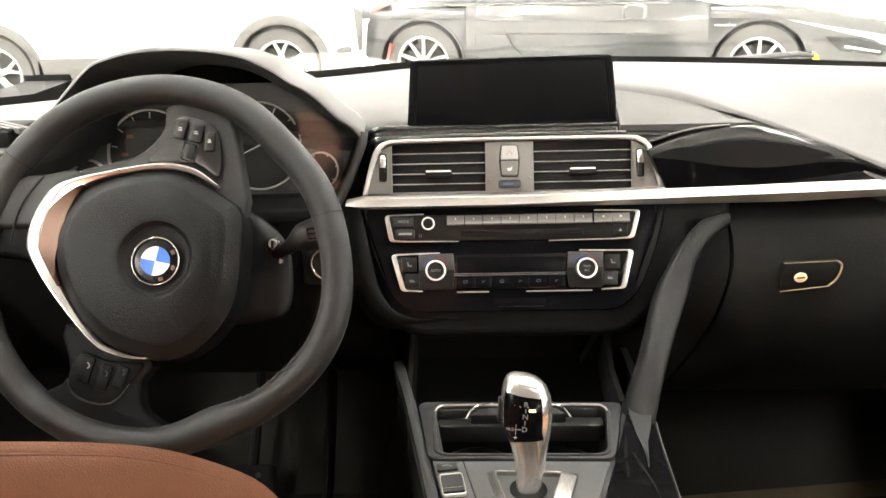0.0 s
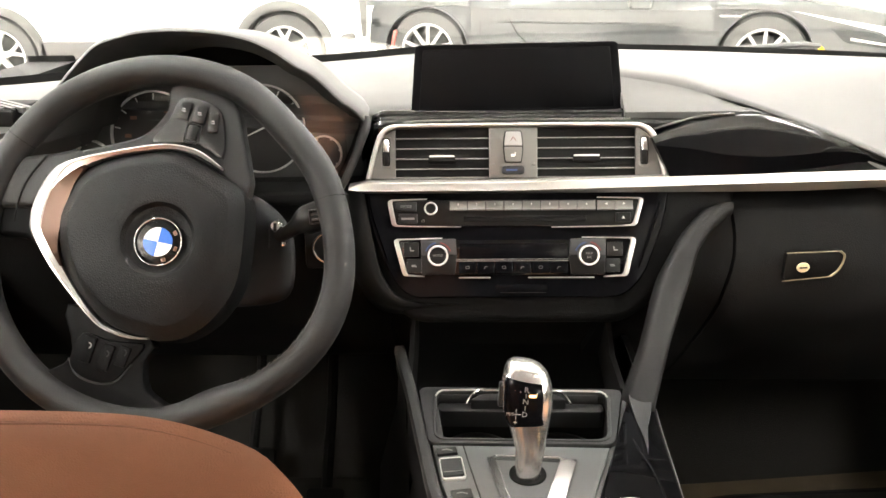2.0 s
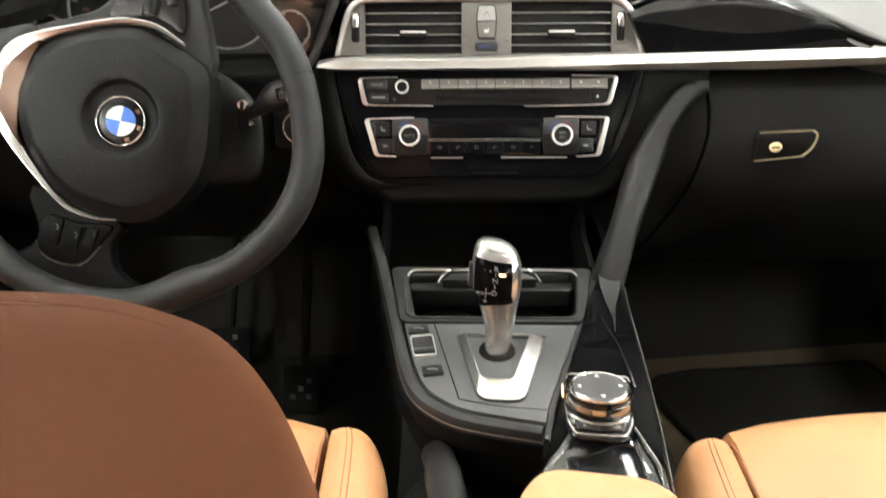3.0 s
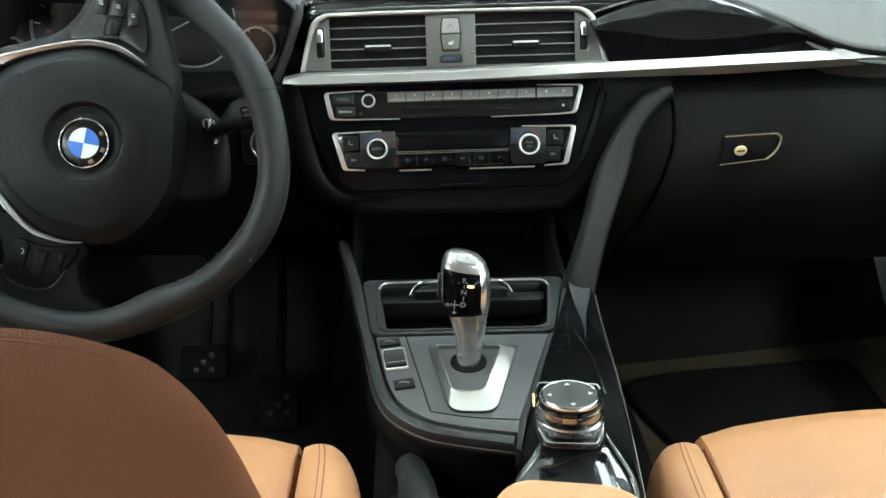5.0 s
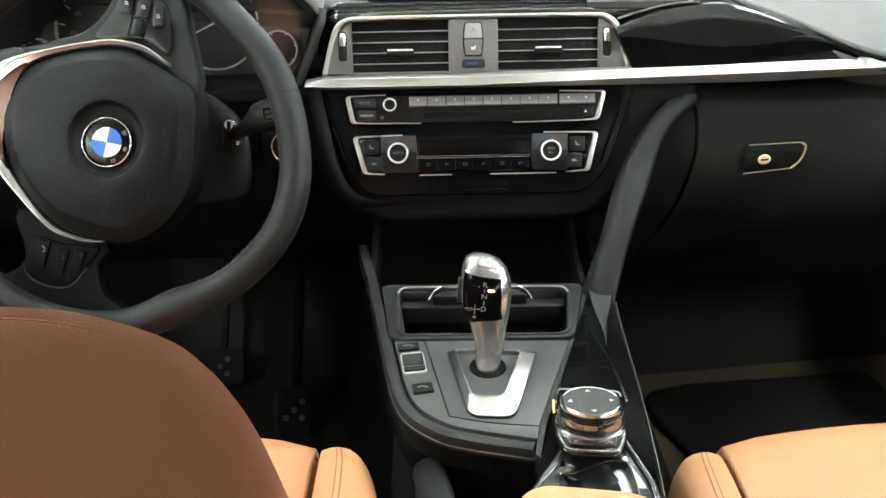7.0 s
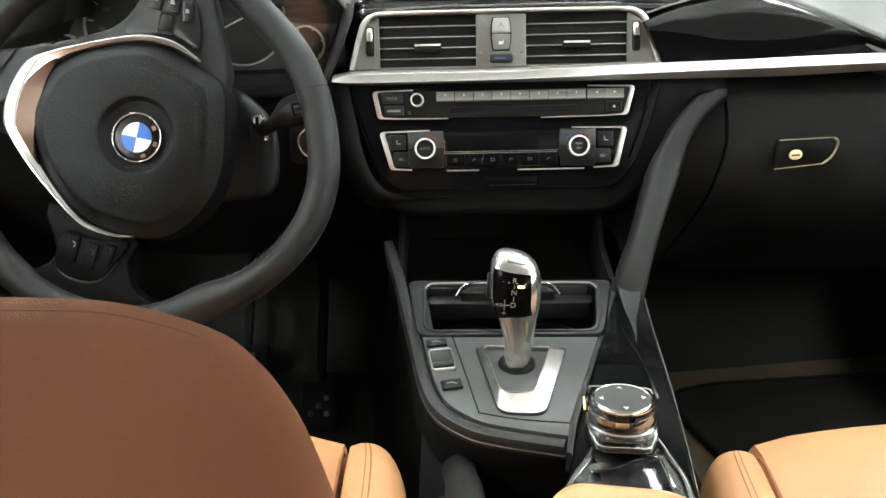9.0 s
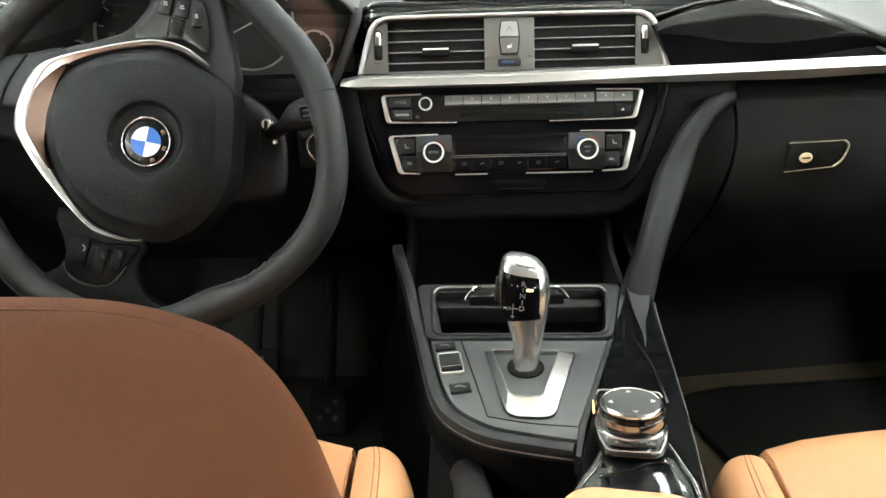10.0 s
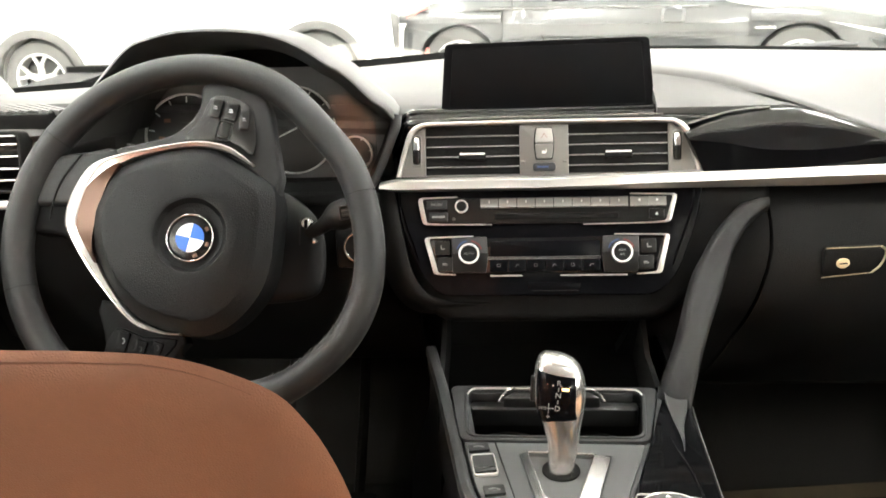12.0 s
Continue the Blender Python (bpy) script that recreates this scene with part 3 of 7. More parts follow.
def lerp_table(table, x):
    if x <= table[0][0]:
        return Vector(table[0][1:])
    for a, b in zip(table, table[1:]):
        if x <= b[0]:
            t = (x - a[0]) / (b[0] - a[0])
            t = t * t * (3 - 2 * t) * 0.35 + t * 0.65
            return Vector(a[1:]).lerp(Vector(b[1:]), t)
    return Vector(table[-1][1:])


# front edge of the upper pad: x, y, z; the passenger side is one long smooth fold
PAD_EDGE = [(-0.72, 1.016, 0.877), (-0.56, 1.022, 0.878), (-0.53, 1.06, 0.883), (-0.50, 1.13, 0.886), (-0.17, 1.118, 0.872), (-0.14, 1.136, 0.868), (0.085, 1.136, 0.868), (0.100, 1.162, 0.907)]
PAD_FOLD = spline([(0.100, 1.162, 0.907), (0.150, 1.152, 0.9035), (0.204, 1.137, 0.8985), (0.250, 1.117, 0.8910), (0.288, 1.099, 0.8815), (0.345, 1.074, 0.8625), (0.385, 1.057, 0.8490), (0.419, 1.046, 0.8355), (0.447, 1.041, 0.8265), (0.475, 1.0375, 0.8215), (0.52, 1.035, 0.8195), (0.80, 1.030, 0.815)], 8)


def pad_edge(x):
    if x < 0.100:
        return lerp_table(PAD_EDGE, x)
    for a, b in zip(PAD_FOLD, PAD_FOLD[1:]):
        if x <= b.x:
            t = (x - a.x) / (b.x - a.x)
            return Vector((a.y + (b.y - a.y) * t, a.z + (b.z - a.z) * t))
    return Vector((PAD_FOLD[-1].y, PAD_FOLD[-1].z))


def upper_pad():
    xs = [-0.76, -0.72, -0.685, -0.65, -0.615, -0.58, -0.555, -0.53, -0.50, -0.44, -0.36, -0.28, -0.20, -0.17, -0.14, -0.10, 0.0, 0.08, 0.085, 0.092, 0.100, 0.115, 0.13, 0.150, 0.165, 0.18, 0.195, 0.21, 0.225, 0.24, 0.255, 0.27, 0.288, 0.305, 0.325, 0.345, 0.362, 0.38, 0.40, 0.419, 0.435, 0.447, 0.46, 0.475, 0.49, 0.505, 0.52, 0.55, 0.58, 0.62, 0.66, 0.70, 0.74, 0.78]
    grid = []
    for x in xs:
        e = pad_edge(x)
        k0 = max(0.0, min(1.0, (x - 0.21) / 0.06))
        row = [(x, e.x + 0.030, e.y - 0.030), (x, e.x + 0.006 + 0.006 * k0, e.y - 0.012 + 0.002 * k0), (x, e.x, e.y - 0.004 + 0.001 * k0), (x, e.x + 0.004 - 0.003 * k0, e.y + 0.003 - 0.0025 * k0), (x, e.x + 0.014 - 0.008 * k0, e.y + 0.009 - 0.006 * k0)]
        crest = 0.903 + 0.009 * max(0.0, min(1.0, (x - 0.085) / 0.015))
        for t, lift in ((0.15, 0.0), (0.35, 0.0), (0.6, 0.0), (0.8, 0.0)):
            y = e.x + 0.014 + (glass_y(x) - 0.10 - e.x) * t
            z0 = e.y + 0.009 - 0.006 * k0
            k = math.sin(min(1.0, t / 0.6) * math.pi / 2)
            z = z0 + (crest - z0) * k
            if t > 0.6:
                z = crest - (t - 0.6) * 0.045
            row.append((x, y, z))
        row.append((x, glass_y(x) - 0.09, 0.889))
        row.append((x, glass_y(x), 0.880))
        grid.append(row)
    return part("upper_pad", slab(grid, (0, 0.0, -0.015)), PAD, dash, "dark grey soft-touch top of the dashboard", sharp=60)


upper_pad()


def mid_pad():
    xs = [0.1325, 0.14, 0.16, 0.18, 0.20, 0.22, 0.235, 0.25, 0.265, 0.28, 0.295, 0.305]
    grid = []
    for x in xs:
        e = pad_edge(max(x, 0.100))
        soft = max(0.0, min(1.0, (0.26 - x) / 0.12))
        off = max(0.0, min(1.0, (x - 0.235) / 0.11)) ** 1.5
        top = Vector((x, e.x + 0.004 + 0.004 * soft + 0.026 * off, e.y - 0.002 + 0.0065 * soft - 0.018 * off))
        low = Vector((x, 1.092, 0.877 - max(0, x - 0.285) * 0.3))
        grid.append([low + Vector((0, 0.0, -0.02)), low, low.lerp(top, 0.3) + Vector((0, 0, 0.002)), low.lerp(top, 0.7), top])
    part("middle_pad", slab(grid, (0, 0.008, -0.01)), PAD, dash, sharp=50)


mid_pad()
part("pad_gap", tube([(x, pad_edge(x).x + 0.004, pad_edge(x).y - 0.006) for x in [0.245 + 0.019 * i for i in range(17)]], [0.0006, 0.001, 0.0015, 0.002, 0.003] + [0.004] * 12, 6), DEEP, dash)

DECOR_TOP = spline([(0.155, 1.072, 0.8535), (0.190, 1.075, 0.8630), (0.222, 1.0765, 0.8695), (0.255, 1.0765, 0.8738), (0.285, 1.0745, 0.8745), (0.320, 1.069, 0.8675), (0.362, 1.061, 0.8535), (0.395, 1.055, 0.8430), (0.420, 1.0515, 0.8340), (0.447, 1.0485, 0.8255), (0.470, 1.0475, 0.8220)], 8)
DECOR_CREASE = spline([(0.150, 0.0, 0.8485), (0.195, 0.0, 0.8440), (0.230, 0.0, 0.8380), (0.260, 0.0, 0.8350), (0.292, 0.0, 0.8340), (0.325, 0.0, 0.8355), (0.355, 0.0, 0.8380), (0.385, 0.0, 0.8375), (0.415, 0.0, 0.8310), (0.447, 0.0, 0.8250), (0.470, 0.0, 0.8212)], 8)


def on_line(line, x):
    for a, b in zip(line, line[1:]):
        if x <= b.x:
            return a.lerp(b, max(0.0, (x - a.x) / (b.x - a.x)))
    return line[-1]


def strip_top(x):
    return 0.8076 + 0.0240 * max(0.0, x)


def decor_panel():
    """Lacquered panel: a lip at the strip, a hollow band, then a face that leans back and rolls over at the top."""
    grid = []
    for i in range(61):
        x = 0.155 + (0.462 - 0.155) * i / 60
        top, z0 = on_line(DECOR_TOP, x) - Vector((0, 0, 0.0035)), strip_top(x) - 0.002
        lip = z0 + 0.001 + 0.0095 * max(0.0, min(1.0, (x - 0.290) / 0.10))
        crease = max(lip + 0.0015, min(on_line(DECOR_CREASE, x).z, top.z - 0.002))
        lip = min(lip, crease - 0.001)
        y0 = 1.0455
        y1 = y0 + (lip - z0) * 0.55
        y2 = y1 + (crease - lip) * 0.055
        y3 = y2 + (top.z - crease) * 0.62
        shear = 0.027 * max(0.0, 1 - i / 18)
        row = [(x, y0, z0)]
        row += [(x, y0 + (y1 - y0) * t, z0 + (lip - z0) * t) for t in (0.5, 1.0)]
        row += [(x, y1 + (y2 - y1) * t, lip + (crease - lip) * t) for t in (0.2, 0.4, 0.6, 0.8, 1.0)]
        row += [(x, y2 + (y3 - y2) * (0.85 * t + 0.15 * t * t), crease + (top.z - crease) * t) for t in (0.12, 0.25, 0.4, 0.55, 0.7, 0.82, 0.92, 1.0)]
        row += [(x, y3 + 0.0012, top.z + 0.0016), (x, y3 + 0.0026, top.z + 0.0029), (x, y3 + 0.0043, top.z + 0.0039), (x, y3 + 0.0063, top.z + 0.0046), (x, y3 + 0.0086, top.z + 0.0049), (x, y3 + 0.0112, top.z + 0.0048), (x, y3 + 0.0150, top.z + 0.0040)]
        grid.append([(px + shear * max(0.0, min(1.0, (0.862 - pz) / 0.055)), py, pz) for px, py, pz in row])
    part("decor_panel", slab(grid, (0, 0.010, -0.004)), DECORGLOSS, dash, "glossy piano black decor panel", sharp=17)
    # Added bead: gives the panel's top its streak of reflected light.
    crest = spline([(0.1640, 1.0775, 0.8592), (0.1810, 1.0785, 0.8643), (0.1990, 1.0790, 0.8690), (0.2120, 1.0792, 0.8722), (0.2350, 1.0790, 0.8752), (0.2560, 1.0785, 0.8763)], 4)
    part("decor_streak", tube(crest, 0.0024, 10), STREAKGLOSS, dash, "black bead added to carry the light streak along the decor panel")


decor_panel()


def trim_strip():
    """A bevelled bar: a broad upper face, a crease, a narrow face below; it steps up to the pad at the passenger's end."""
    rings = []
    xs = [-0.19, -0.185, -0.17, -0.15] + [-0.12 + 0.03 * i for i in range(18)] + [0.4315, 0.436, 0.441, 0.446, 0.452, 0.46, 0.47, 0.485, 0.50, 0.53, 0.60, 0.70, 0.78]
    for x in xs:
        y, zt = 1.050, strip_top(x)
        crease = 0.7990 + 0.0235 * max(0.0, x)
        low = 0.7940 + 0.042 * max(0.0, x - 0.32)
        back = 0.0085 - 0.0040 * max(0.0, min(1.0, (x - 0.02) / 0.20))
        end = min(1.0, 0.30 + (x + 0.19) / 0.03)
        mid = 0.8012
        zt, crease, low = mid + (zt - mid) * end, mid + (crease - mid) * end, mid + (low - mid) * end
        step = max(0.0, min(1.0, (x - 0.4315) / 0.0145))
        if step:
            zt += (pad_edge(max(x, 0.447)).y - 0.0005 - zt) * step
        rings.append([(x, y + 0.006, low), (x, y - 0.0062, low), (x, y - 0.0070, low + 0.0004), (x, y - 0.0125, crease), (x, y - 0.0120, crease + 0.0006), (x, y - back, zt - 0.0006), (x, y - back + 0.0012, zt), (x, y + 0.006, zt)])
    part("trim_strip", loft(rings), SATIN, dash, "satin silver trim strip across the dashboard", sharp=25)


trim_strip()


def hood():
    """The binnacle: an arched hood over the instruments that flows into the pad, a lip and a dark lining."""
    arc = spline([(-0.525, 1.0, 0.870), (-0.512, 1.0, 0.900), (-0.497, 1.0, 0.925), (-0.463, 1.0, 0.959), (-0.445, 1.0, 0.9735), (-0.428, 1.0, 0.980), (-0.397, 1.0, 0.987), (-0.362, 1.0, 0.989), (-0.320, 1.0, 0.9865), (-0.285, 1.0, 0.9800), (-0.262, 1.0, 0.9705), (-0.2419, 1.0, 0.9580), (-0.2155, 1.0, 0.9355), (-0.1925, 1.0, 0.9025), (-0.1780, 1.0, 0.8850), (-0.170, 1.0, 0.872)], 4)
    c = Vector((-0.345, 1.0, 0.86))
    skin, lip, lining = [], [], []
    for i, p in enumerate(arc):
        d = p - c
        side = max(0.0, min(1.0, (p.x + 0.32) / 0.07))
        push = 0.08 * max(0.0, min(1.0, (p.x + 0.23) / 0.06))

        def at(s, y, dz=0.0):
            return Vector((c.x + d.x * s, y + push, c.z + d.z * s + dz))
        skin.append([at(0.990, 0.9995), at(0.999, 1.002), at(1.0, 1.010, 0.003 * side), at(0.995, 1.035, -0.003 + 0.012 * side), at(0.97, 1.08, -0.009 + 0.012 * side), at(0.92, 1.15, -0.018 + 0.006 * side), at(0.86, 1.22, -0.024), at(0.74, 1.33, -0.032)])
        lip.append([at(0.80, 1.060), at(0.86, 1.036), at(0.92, 1.014), at(0.955, 1.002), at(0.978, 0.998), at(0.990, 0.9995)])
        lining.append([at(0.80, 1.060), at(0.80, 1.08, -0.001), at(0.79, 1.12, -0.006), at(0.775, 1.17, -0.012)])
    part("instrument_hood", slab(skin, (0, 0.004, -0.003)), PAD, dash, "arched dark grey hood over the instruments", sharp=70)
    part("hood_lip", slab(lip, (0, 0.006, 0)), HOODSKIN, dash, "black lip of the hood", sharp=70)
    part("hood_lining", slab(lining, (0, 0.003, 0.002)), HOODSKIN, dash, "black inside of the hood", sharp=70)
    part("hood_back", prism([(x, z) for x, _, z in [tuple(c + (p - c) * 0.79) for p in arc] + [(-0.17, 0, 0.80), (-0.52, 0, 0.80)]], -0.01, 0.0, basis((0, 1.185, 0), (1, 0, 0), (0, 0, 1))), DEEP, dash)
    # rounded band that closes the binnacle beside the vents, and the dark cheek behind it
    band = spline([(-0.1708, 1.086, 0.8755), (-0.1722, 1.080, 0.864), (-0.1770, 1.077, 0.8515), (-0.1845, 1.074, 0.832), (-0.1955, 1.070, 0.808), (-0.203, 1.068, 0.795)], 5)
    part("hood_band", tube(band, [0.0062 - 0.0016 * i / (len(band) - 1) for i in range(len(band))], 12), TRAYGREY, dash, "satin grey rounded band beside the instruments", sharp=60)
    part("hood_cheek", slab([[p + Vector((-0.002, 0.0, 0)), p + Vector((-0.012, 0.05, 0.0)), p + Vector((-0.014, 0.11, 0.0))] for p in band], (0.003, 0, 0)), DEEP, dash)


hood()


def cluster():
    fr = basis((-0.345, 1.125, 0.845), (1, 0, 0), (0, 0.20, 0.98))
    ob = part("instrument_panel", prism(rounded([(-0.20, -0.065), (0.165, -0.065), (0.165, 0.03), (0.10, 0.085), (-0.12, 0.085), (-0.20, 0.03)], 0.02), -0.02, 0.0, fr, 0.002), DIAL, dash, "black instrument panel with four dials")
    for cx, cy, r in ((-0.0935, 0.0015, 0.055), (0.040, 0.0085, 0.0545), (-0.1735, -0.0250, 0.0215), (0.116, -0.0225, 0.0225)):
        d = part("dial_ring", ring(circle(cx, cy, r, 48), circle(cx, cy, r - 0.0022, 48), 0.0, 0.006, fr, 0.0006), RINGWHITE, ob, "thin silver dial ring")
        part("dial_disc", prism(circle(cx, cy, r - 0.002, 40), -0.001, 0.0006, fr), DIALDISC, d, "dark dial face")
        bm = bmesh.new()
        for a in range(-40, 221, 26 if r > 0.04 else 52):
            m = fr @ Matrix.Translation((cx, cy, 0)) @ Matrix.Rotation(radians(a), 4, "Z")
            box(r * 0.80, r * 0.93, -0.0008, 0.0008, 0.0, 0.0012, m, bm=bm)
        part("tick_marks", bm, RINGWHITE, d)
        if r > 0.04:
            bm = bmesh.new()
            for a in range(-20, 221, 40):
                x, y = cx + r * 0.62 * math.cos(radians(a)), cy + r * 0.62 * math.sin(radians(a))
                box(x - 0.004, x + 0.004, y - 0.0022, y + 0.0022, 0.0, 0.0012, fr, bm=bm)
            part("scale_bars", bm, AMBER, d)
            m = fr @ Matrix.Translation((cx, cy, 0)) @ Matrix.Rotation(radians(205), 4, "Z")
            part("needle", prism([(-0.006, -0.0010), (r * 0.86, -0.0004), (r * 0.86, 0.0004), (-0.006, 0.0010)], 0.004, 0.006, m), RINGWHITE, d)
    part("odometer_window", prism(rrect(-0.028, -0.052, 0.10, 0.014, 0.003), 0.0, 0.0012, fr, 0.0005), SCREENGLASS, ob)
    part("cluster_glass", slab([[(x, 1.088 + 0.004 * (x + 0.345) ** 2 / 0.03 + (z - 0.795) * 0.05, z) for x in (-0.52, -0.47, -0.42, -0.37, -0.32, -0.27, -0.22, -0.198)] for z in (0.795, 0.83, 0.865, 0.90)], (0, 0.002, 0)), COVERGLASS, dash, "clear cover glass over the instruments").visible_shadow = False
    part("cluster_shelf", box(-0.55, -0.165, 1.055, 1.135, 0.776, 0.790, bevel=0.004), DEEP, dash)


cluster()


def lower_dash():
    # driver's knee panel
    grid = [[(x, y + 0.02 * abs(x + 0.36), z) for x in (-0.72, -0.55, -0.36, -0.24, -0.155)] for y, z in ((1.075, 0.80), (1.060, 0.785), (1.062, 0.72), (1.075, 0.66), (1.11, 0.58), (1.20, 0.50))]
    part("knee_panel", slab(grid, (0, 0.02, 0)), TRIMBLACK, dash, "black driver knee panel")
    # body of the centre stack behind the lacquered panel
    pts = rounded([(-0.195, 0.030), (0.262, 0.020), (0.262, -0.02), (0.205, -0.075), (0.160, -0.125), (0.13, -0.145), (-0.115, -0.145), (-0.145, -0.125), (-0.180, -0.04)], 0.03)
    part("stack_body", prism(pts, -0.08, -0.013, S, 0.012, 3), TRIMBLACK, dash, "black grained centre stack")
    rim = spline([(-0.1745, 0.012), (-0.1690, -0.016), (-0.1628, -0.049), (-0.1548, -0.083), (-0.1405, -0.1070), (-0.1254, -0.1165), (-0.100, -0.1205), (-0.06, -0.1215)], 4)
    out = spline([(-0.205, 0.012), (-0.203, -0.022), (-0.198, -0.058), (-0.188, -0.094), (-0.170, -0.122), (-0.146, -0.135), (-0.110, -0.134), (-0.06, -0.126)], 4)
    part("stack_surround", slab([[(*a, 0.0005 - f), (*(a * 0.9 + b * 0.1), 0.0018 - f), (*(a * 0.65 + b * 0.35), 0.0002 - f), (*(a * 0.3 + b * 0.7), -0.012 - f * 0.7), (*b, -0.035)] for a, b, f in zip(rim, out, [0.014 * max(0.0, (i - 12) / 16) ** 1.3 for i in range(len(rim))])], (0, 0, -0.01), fr=S), TRIMBLACK, dash, "padded black surround of the centre stack", sharp=60)
    # open niche between the stack and the cup tray
    grid = [[(x * k, y, z) for x in (-1, -0.6, 0, 0.6, 1)] for k, y, z in ((0.122, 1.125, 0.700), (0.122, 1.135, 0.620), (0.122, 1.120, 0.560), (0.118, 1.050, 0.542), (0.116, 0.955, 0.542), (0.110, 0.940, 0.556), (0.108, 0.934, 0.590))]
    part("storage_niche", slab(grid, (0, 0.02, -0.02)), DEEP, dash, "dark open niche under the centre stack")
    for x in (-0.124, 0.118):
        part("niche_wall", prism([(0.940, 0.535), (1.140, 0.535), (1.140, 0.705), (1.085, 0.690), (1.050, 0.622), (1.015, 0.598), (0.940, 0.596)], 0.0, 0.006, basis((x, 0, 0), (0, 1, 0), (0, 0, 1))), DEEP, dash)
    # glovebox lid
    def gy(z):
        return 1.028 + 0.9 * max(0, z - 0.70) ** 1.4 + 62.0 * max(0, z - 0.767) ** 2 + 1.6 * max(0, 0.66 - z) ** 1.5
    joint = ((0.50, 0.205), (0.58, 0.222), (0.62, 0.232), (0.655, 0.243), (0.69, 0.253), (0.727, 0.2592), (0.754, 0.257), (0.7847, 0.251))

    def gx(z):
        return float(np.interp(z, [p[0] for p in joint], [p[1] for p in joint]))
    zs = (0.7860, 0.7835, 0.780, 0.776, 0.772, 0.768, 0.762, 0.754, 0.74, 0.72, 0.70, 0.68, 0.66, 0.64, 0.62, 0.58, 0.54, 0.50)
    xs = (0.0008, 0.0028, 0.012, 0.09, 0.19, 0.29, 0.42, 0.53)
    grid = [[(gx(z) + x, gy(z) + (0.004 if i == 0 else 0.0008 if i == 1 else 0) + 0.25 * max(0, gx(z) + x - 0.5) ** 2, z) for i, x in enumerate(xs)] for z in zs]
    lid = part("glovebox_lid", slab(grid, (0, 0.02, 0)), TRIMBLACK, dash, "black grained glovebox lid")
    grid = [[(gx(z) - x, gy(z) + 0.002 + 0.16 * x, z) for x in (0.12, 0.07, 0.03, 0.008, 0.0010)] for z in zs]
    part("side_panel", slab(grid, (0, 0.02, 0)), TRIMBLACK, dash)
    part("under_panel", box(0.12, 0.76, 1.16, 1.48, 0.48, 0.50), DEEP, dash)
    fr = basis((0.3465, 1.0265, 0.7085), (1, 0, 0), (0, 0.05, 1))
    handle = part("latch_handle", prism(rounded([(-0.0325, -0.0176), (0.0235, -0.0118), (0.0335, 0.0012), (0.0352, 0.0150), (0.0305, 0.0186), (-0.0305, 0.0164)], 0.005), -0.01, 0.003, fr, 0.002), TRIMBLACK, lid, "black glovebox latch with a silver edge")
    bm = bmesh.new()
    tube([(-0.0325, -0.0179, 0.003), (0.0235, -0.0121, 0.003)], 0.0006, 6, bm=bm, fr=fr)
    tube([(-0.0305, 0.0167, 0.003), (0.0300, 0.0189, 0.003)], 0.0006, 6, bm=bm, fr=fr)
    tube(spline([(0.0220, -0.0122, 0.003), (0.0300, -0.0050, 0.003), (0.0345, 0.0045, 0.003), (0.0353, 0.0140, 0.003), (0.0300, 0.0189, 0.003)], 4), 0.0014, 6, bm=bm, fr=fr)
    part("latch_edging", bm, EDGING, handle)
    f2 = basis((0.3362, 1.0235, 0.7078), (1, 0, 0.05), (0, 0.05, 1)) @ Matrix.Diagonal((1.0, 0.80, 1.0, 1.0))
    lock = part("key_lock", lathe([(0.0001, 0.0015), (0.0062, 0.0015), (0.0075, 0.0005), (0.0075, -0.004), (0.0001, -0.004)], f2, 24), BRASS, handle, "pale brass key lock")
    part("key_slot", box(-0.0045, 0.0045, -0.0011, 0.0011, 0.0012, 0.0019, f2), DEEP, lock)


lower_dash()


def strut():
    """The padded bar that runs from the dashboard down to the console."""
    right = spline([(0.2545, 1.0430, 0.7680), (0.2480, 1.0400, 0.7660), (0.2385, 1.0340, 0.7612), (0.2300, 1.0290, 0.7565), (0.2200, 1.0210, 0.7465), (0.2109, 1.0120, 0.7353), (0.2003, 0.995, 0.7077), (0.170, 0.94, 0.655), (0.1450, 0.8835, 0.6060), (0.1430, 0.8780, 0.5900)], 4)
    left = spline([(0.2552, 1.0480, 0.7800), (0.2396, 1.0460, 0.7795), (0.2217, 1.0420, 0.7740), (0.2080, 1.0340, 0.7620), (0.1970, 1.0250, 0.7515), (0.1852, 1.0120, 0.7360), (0.1680, 0.995, 0.7085), (0.1435, 0.94, 0.660), (0.1205, 0.9050, 0.6130), (0.1190, 0.9000, 0.5950)], 4)
    rings = []
    for a, b in zip(left, right):
        d = Vector((0.01, 0.045, -0.03))
        up = Vector((0, -0.5, 0.6)) * 0.006
        rings.append([a + Vector((-0.007, 0.006, -0.012)), a, a.lerp(b, 0.15) + up * 0.8, a.lerp(b, 0.5) + up, a.lerp(b, 0.85) + up * 0.8, b, b + d, a + d])
    part("console_brace", loft(rings), BRACE, dash, "grey padded brace between dashboard and console", sharp=60)


strut()


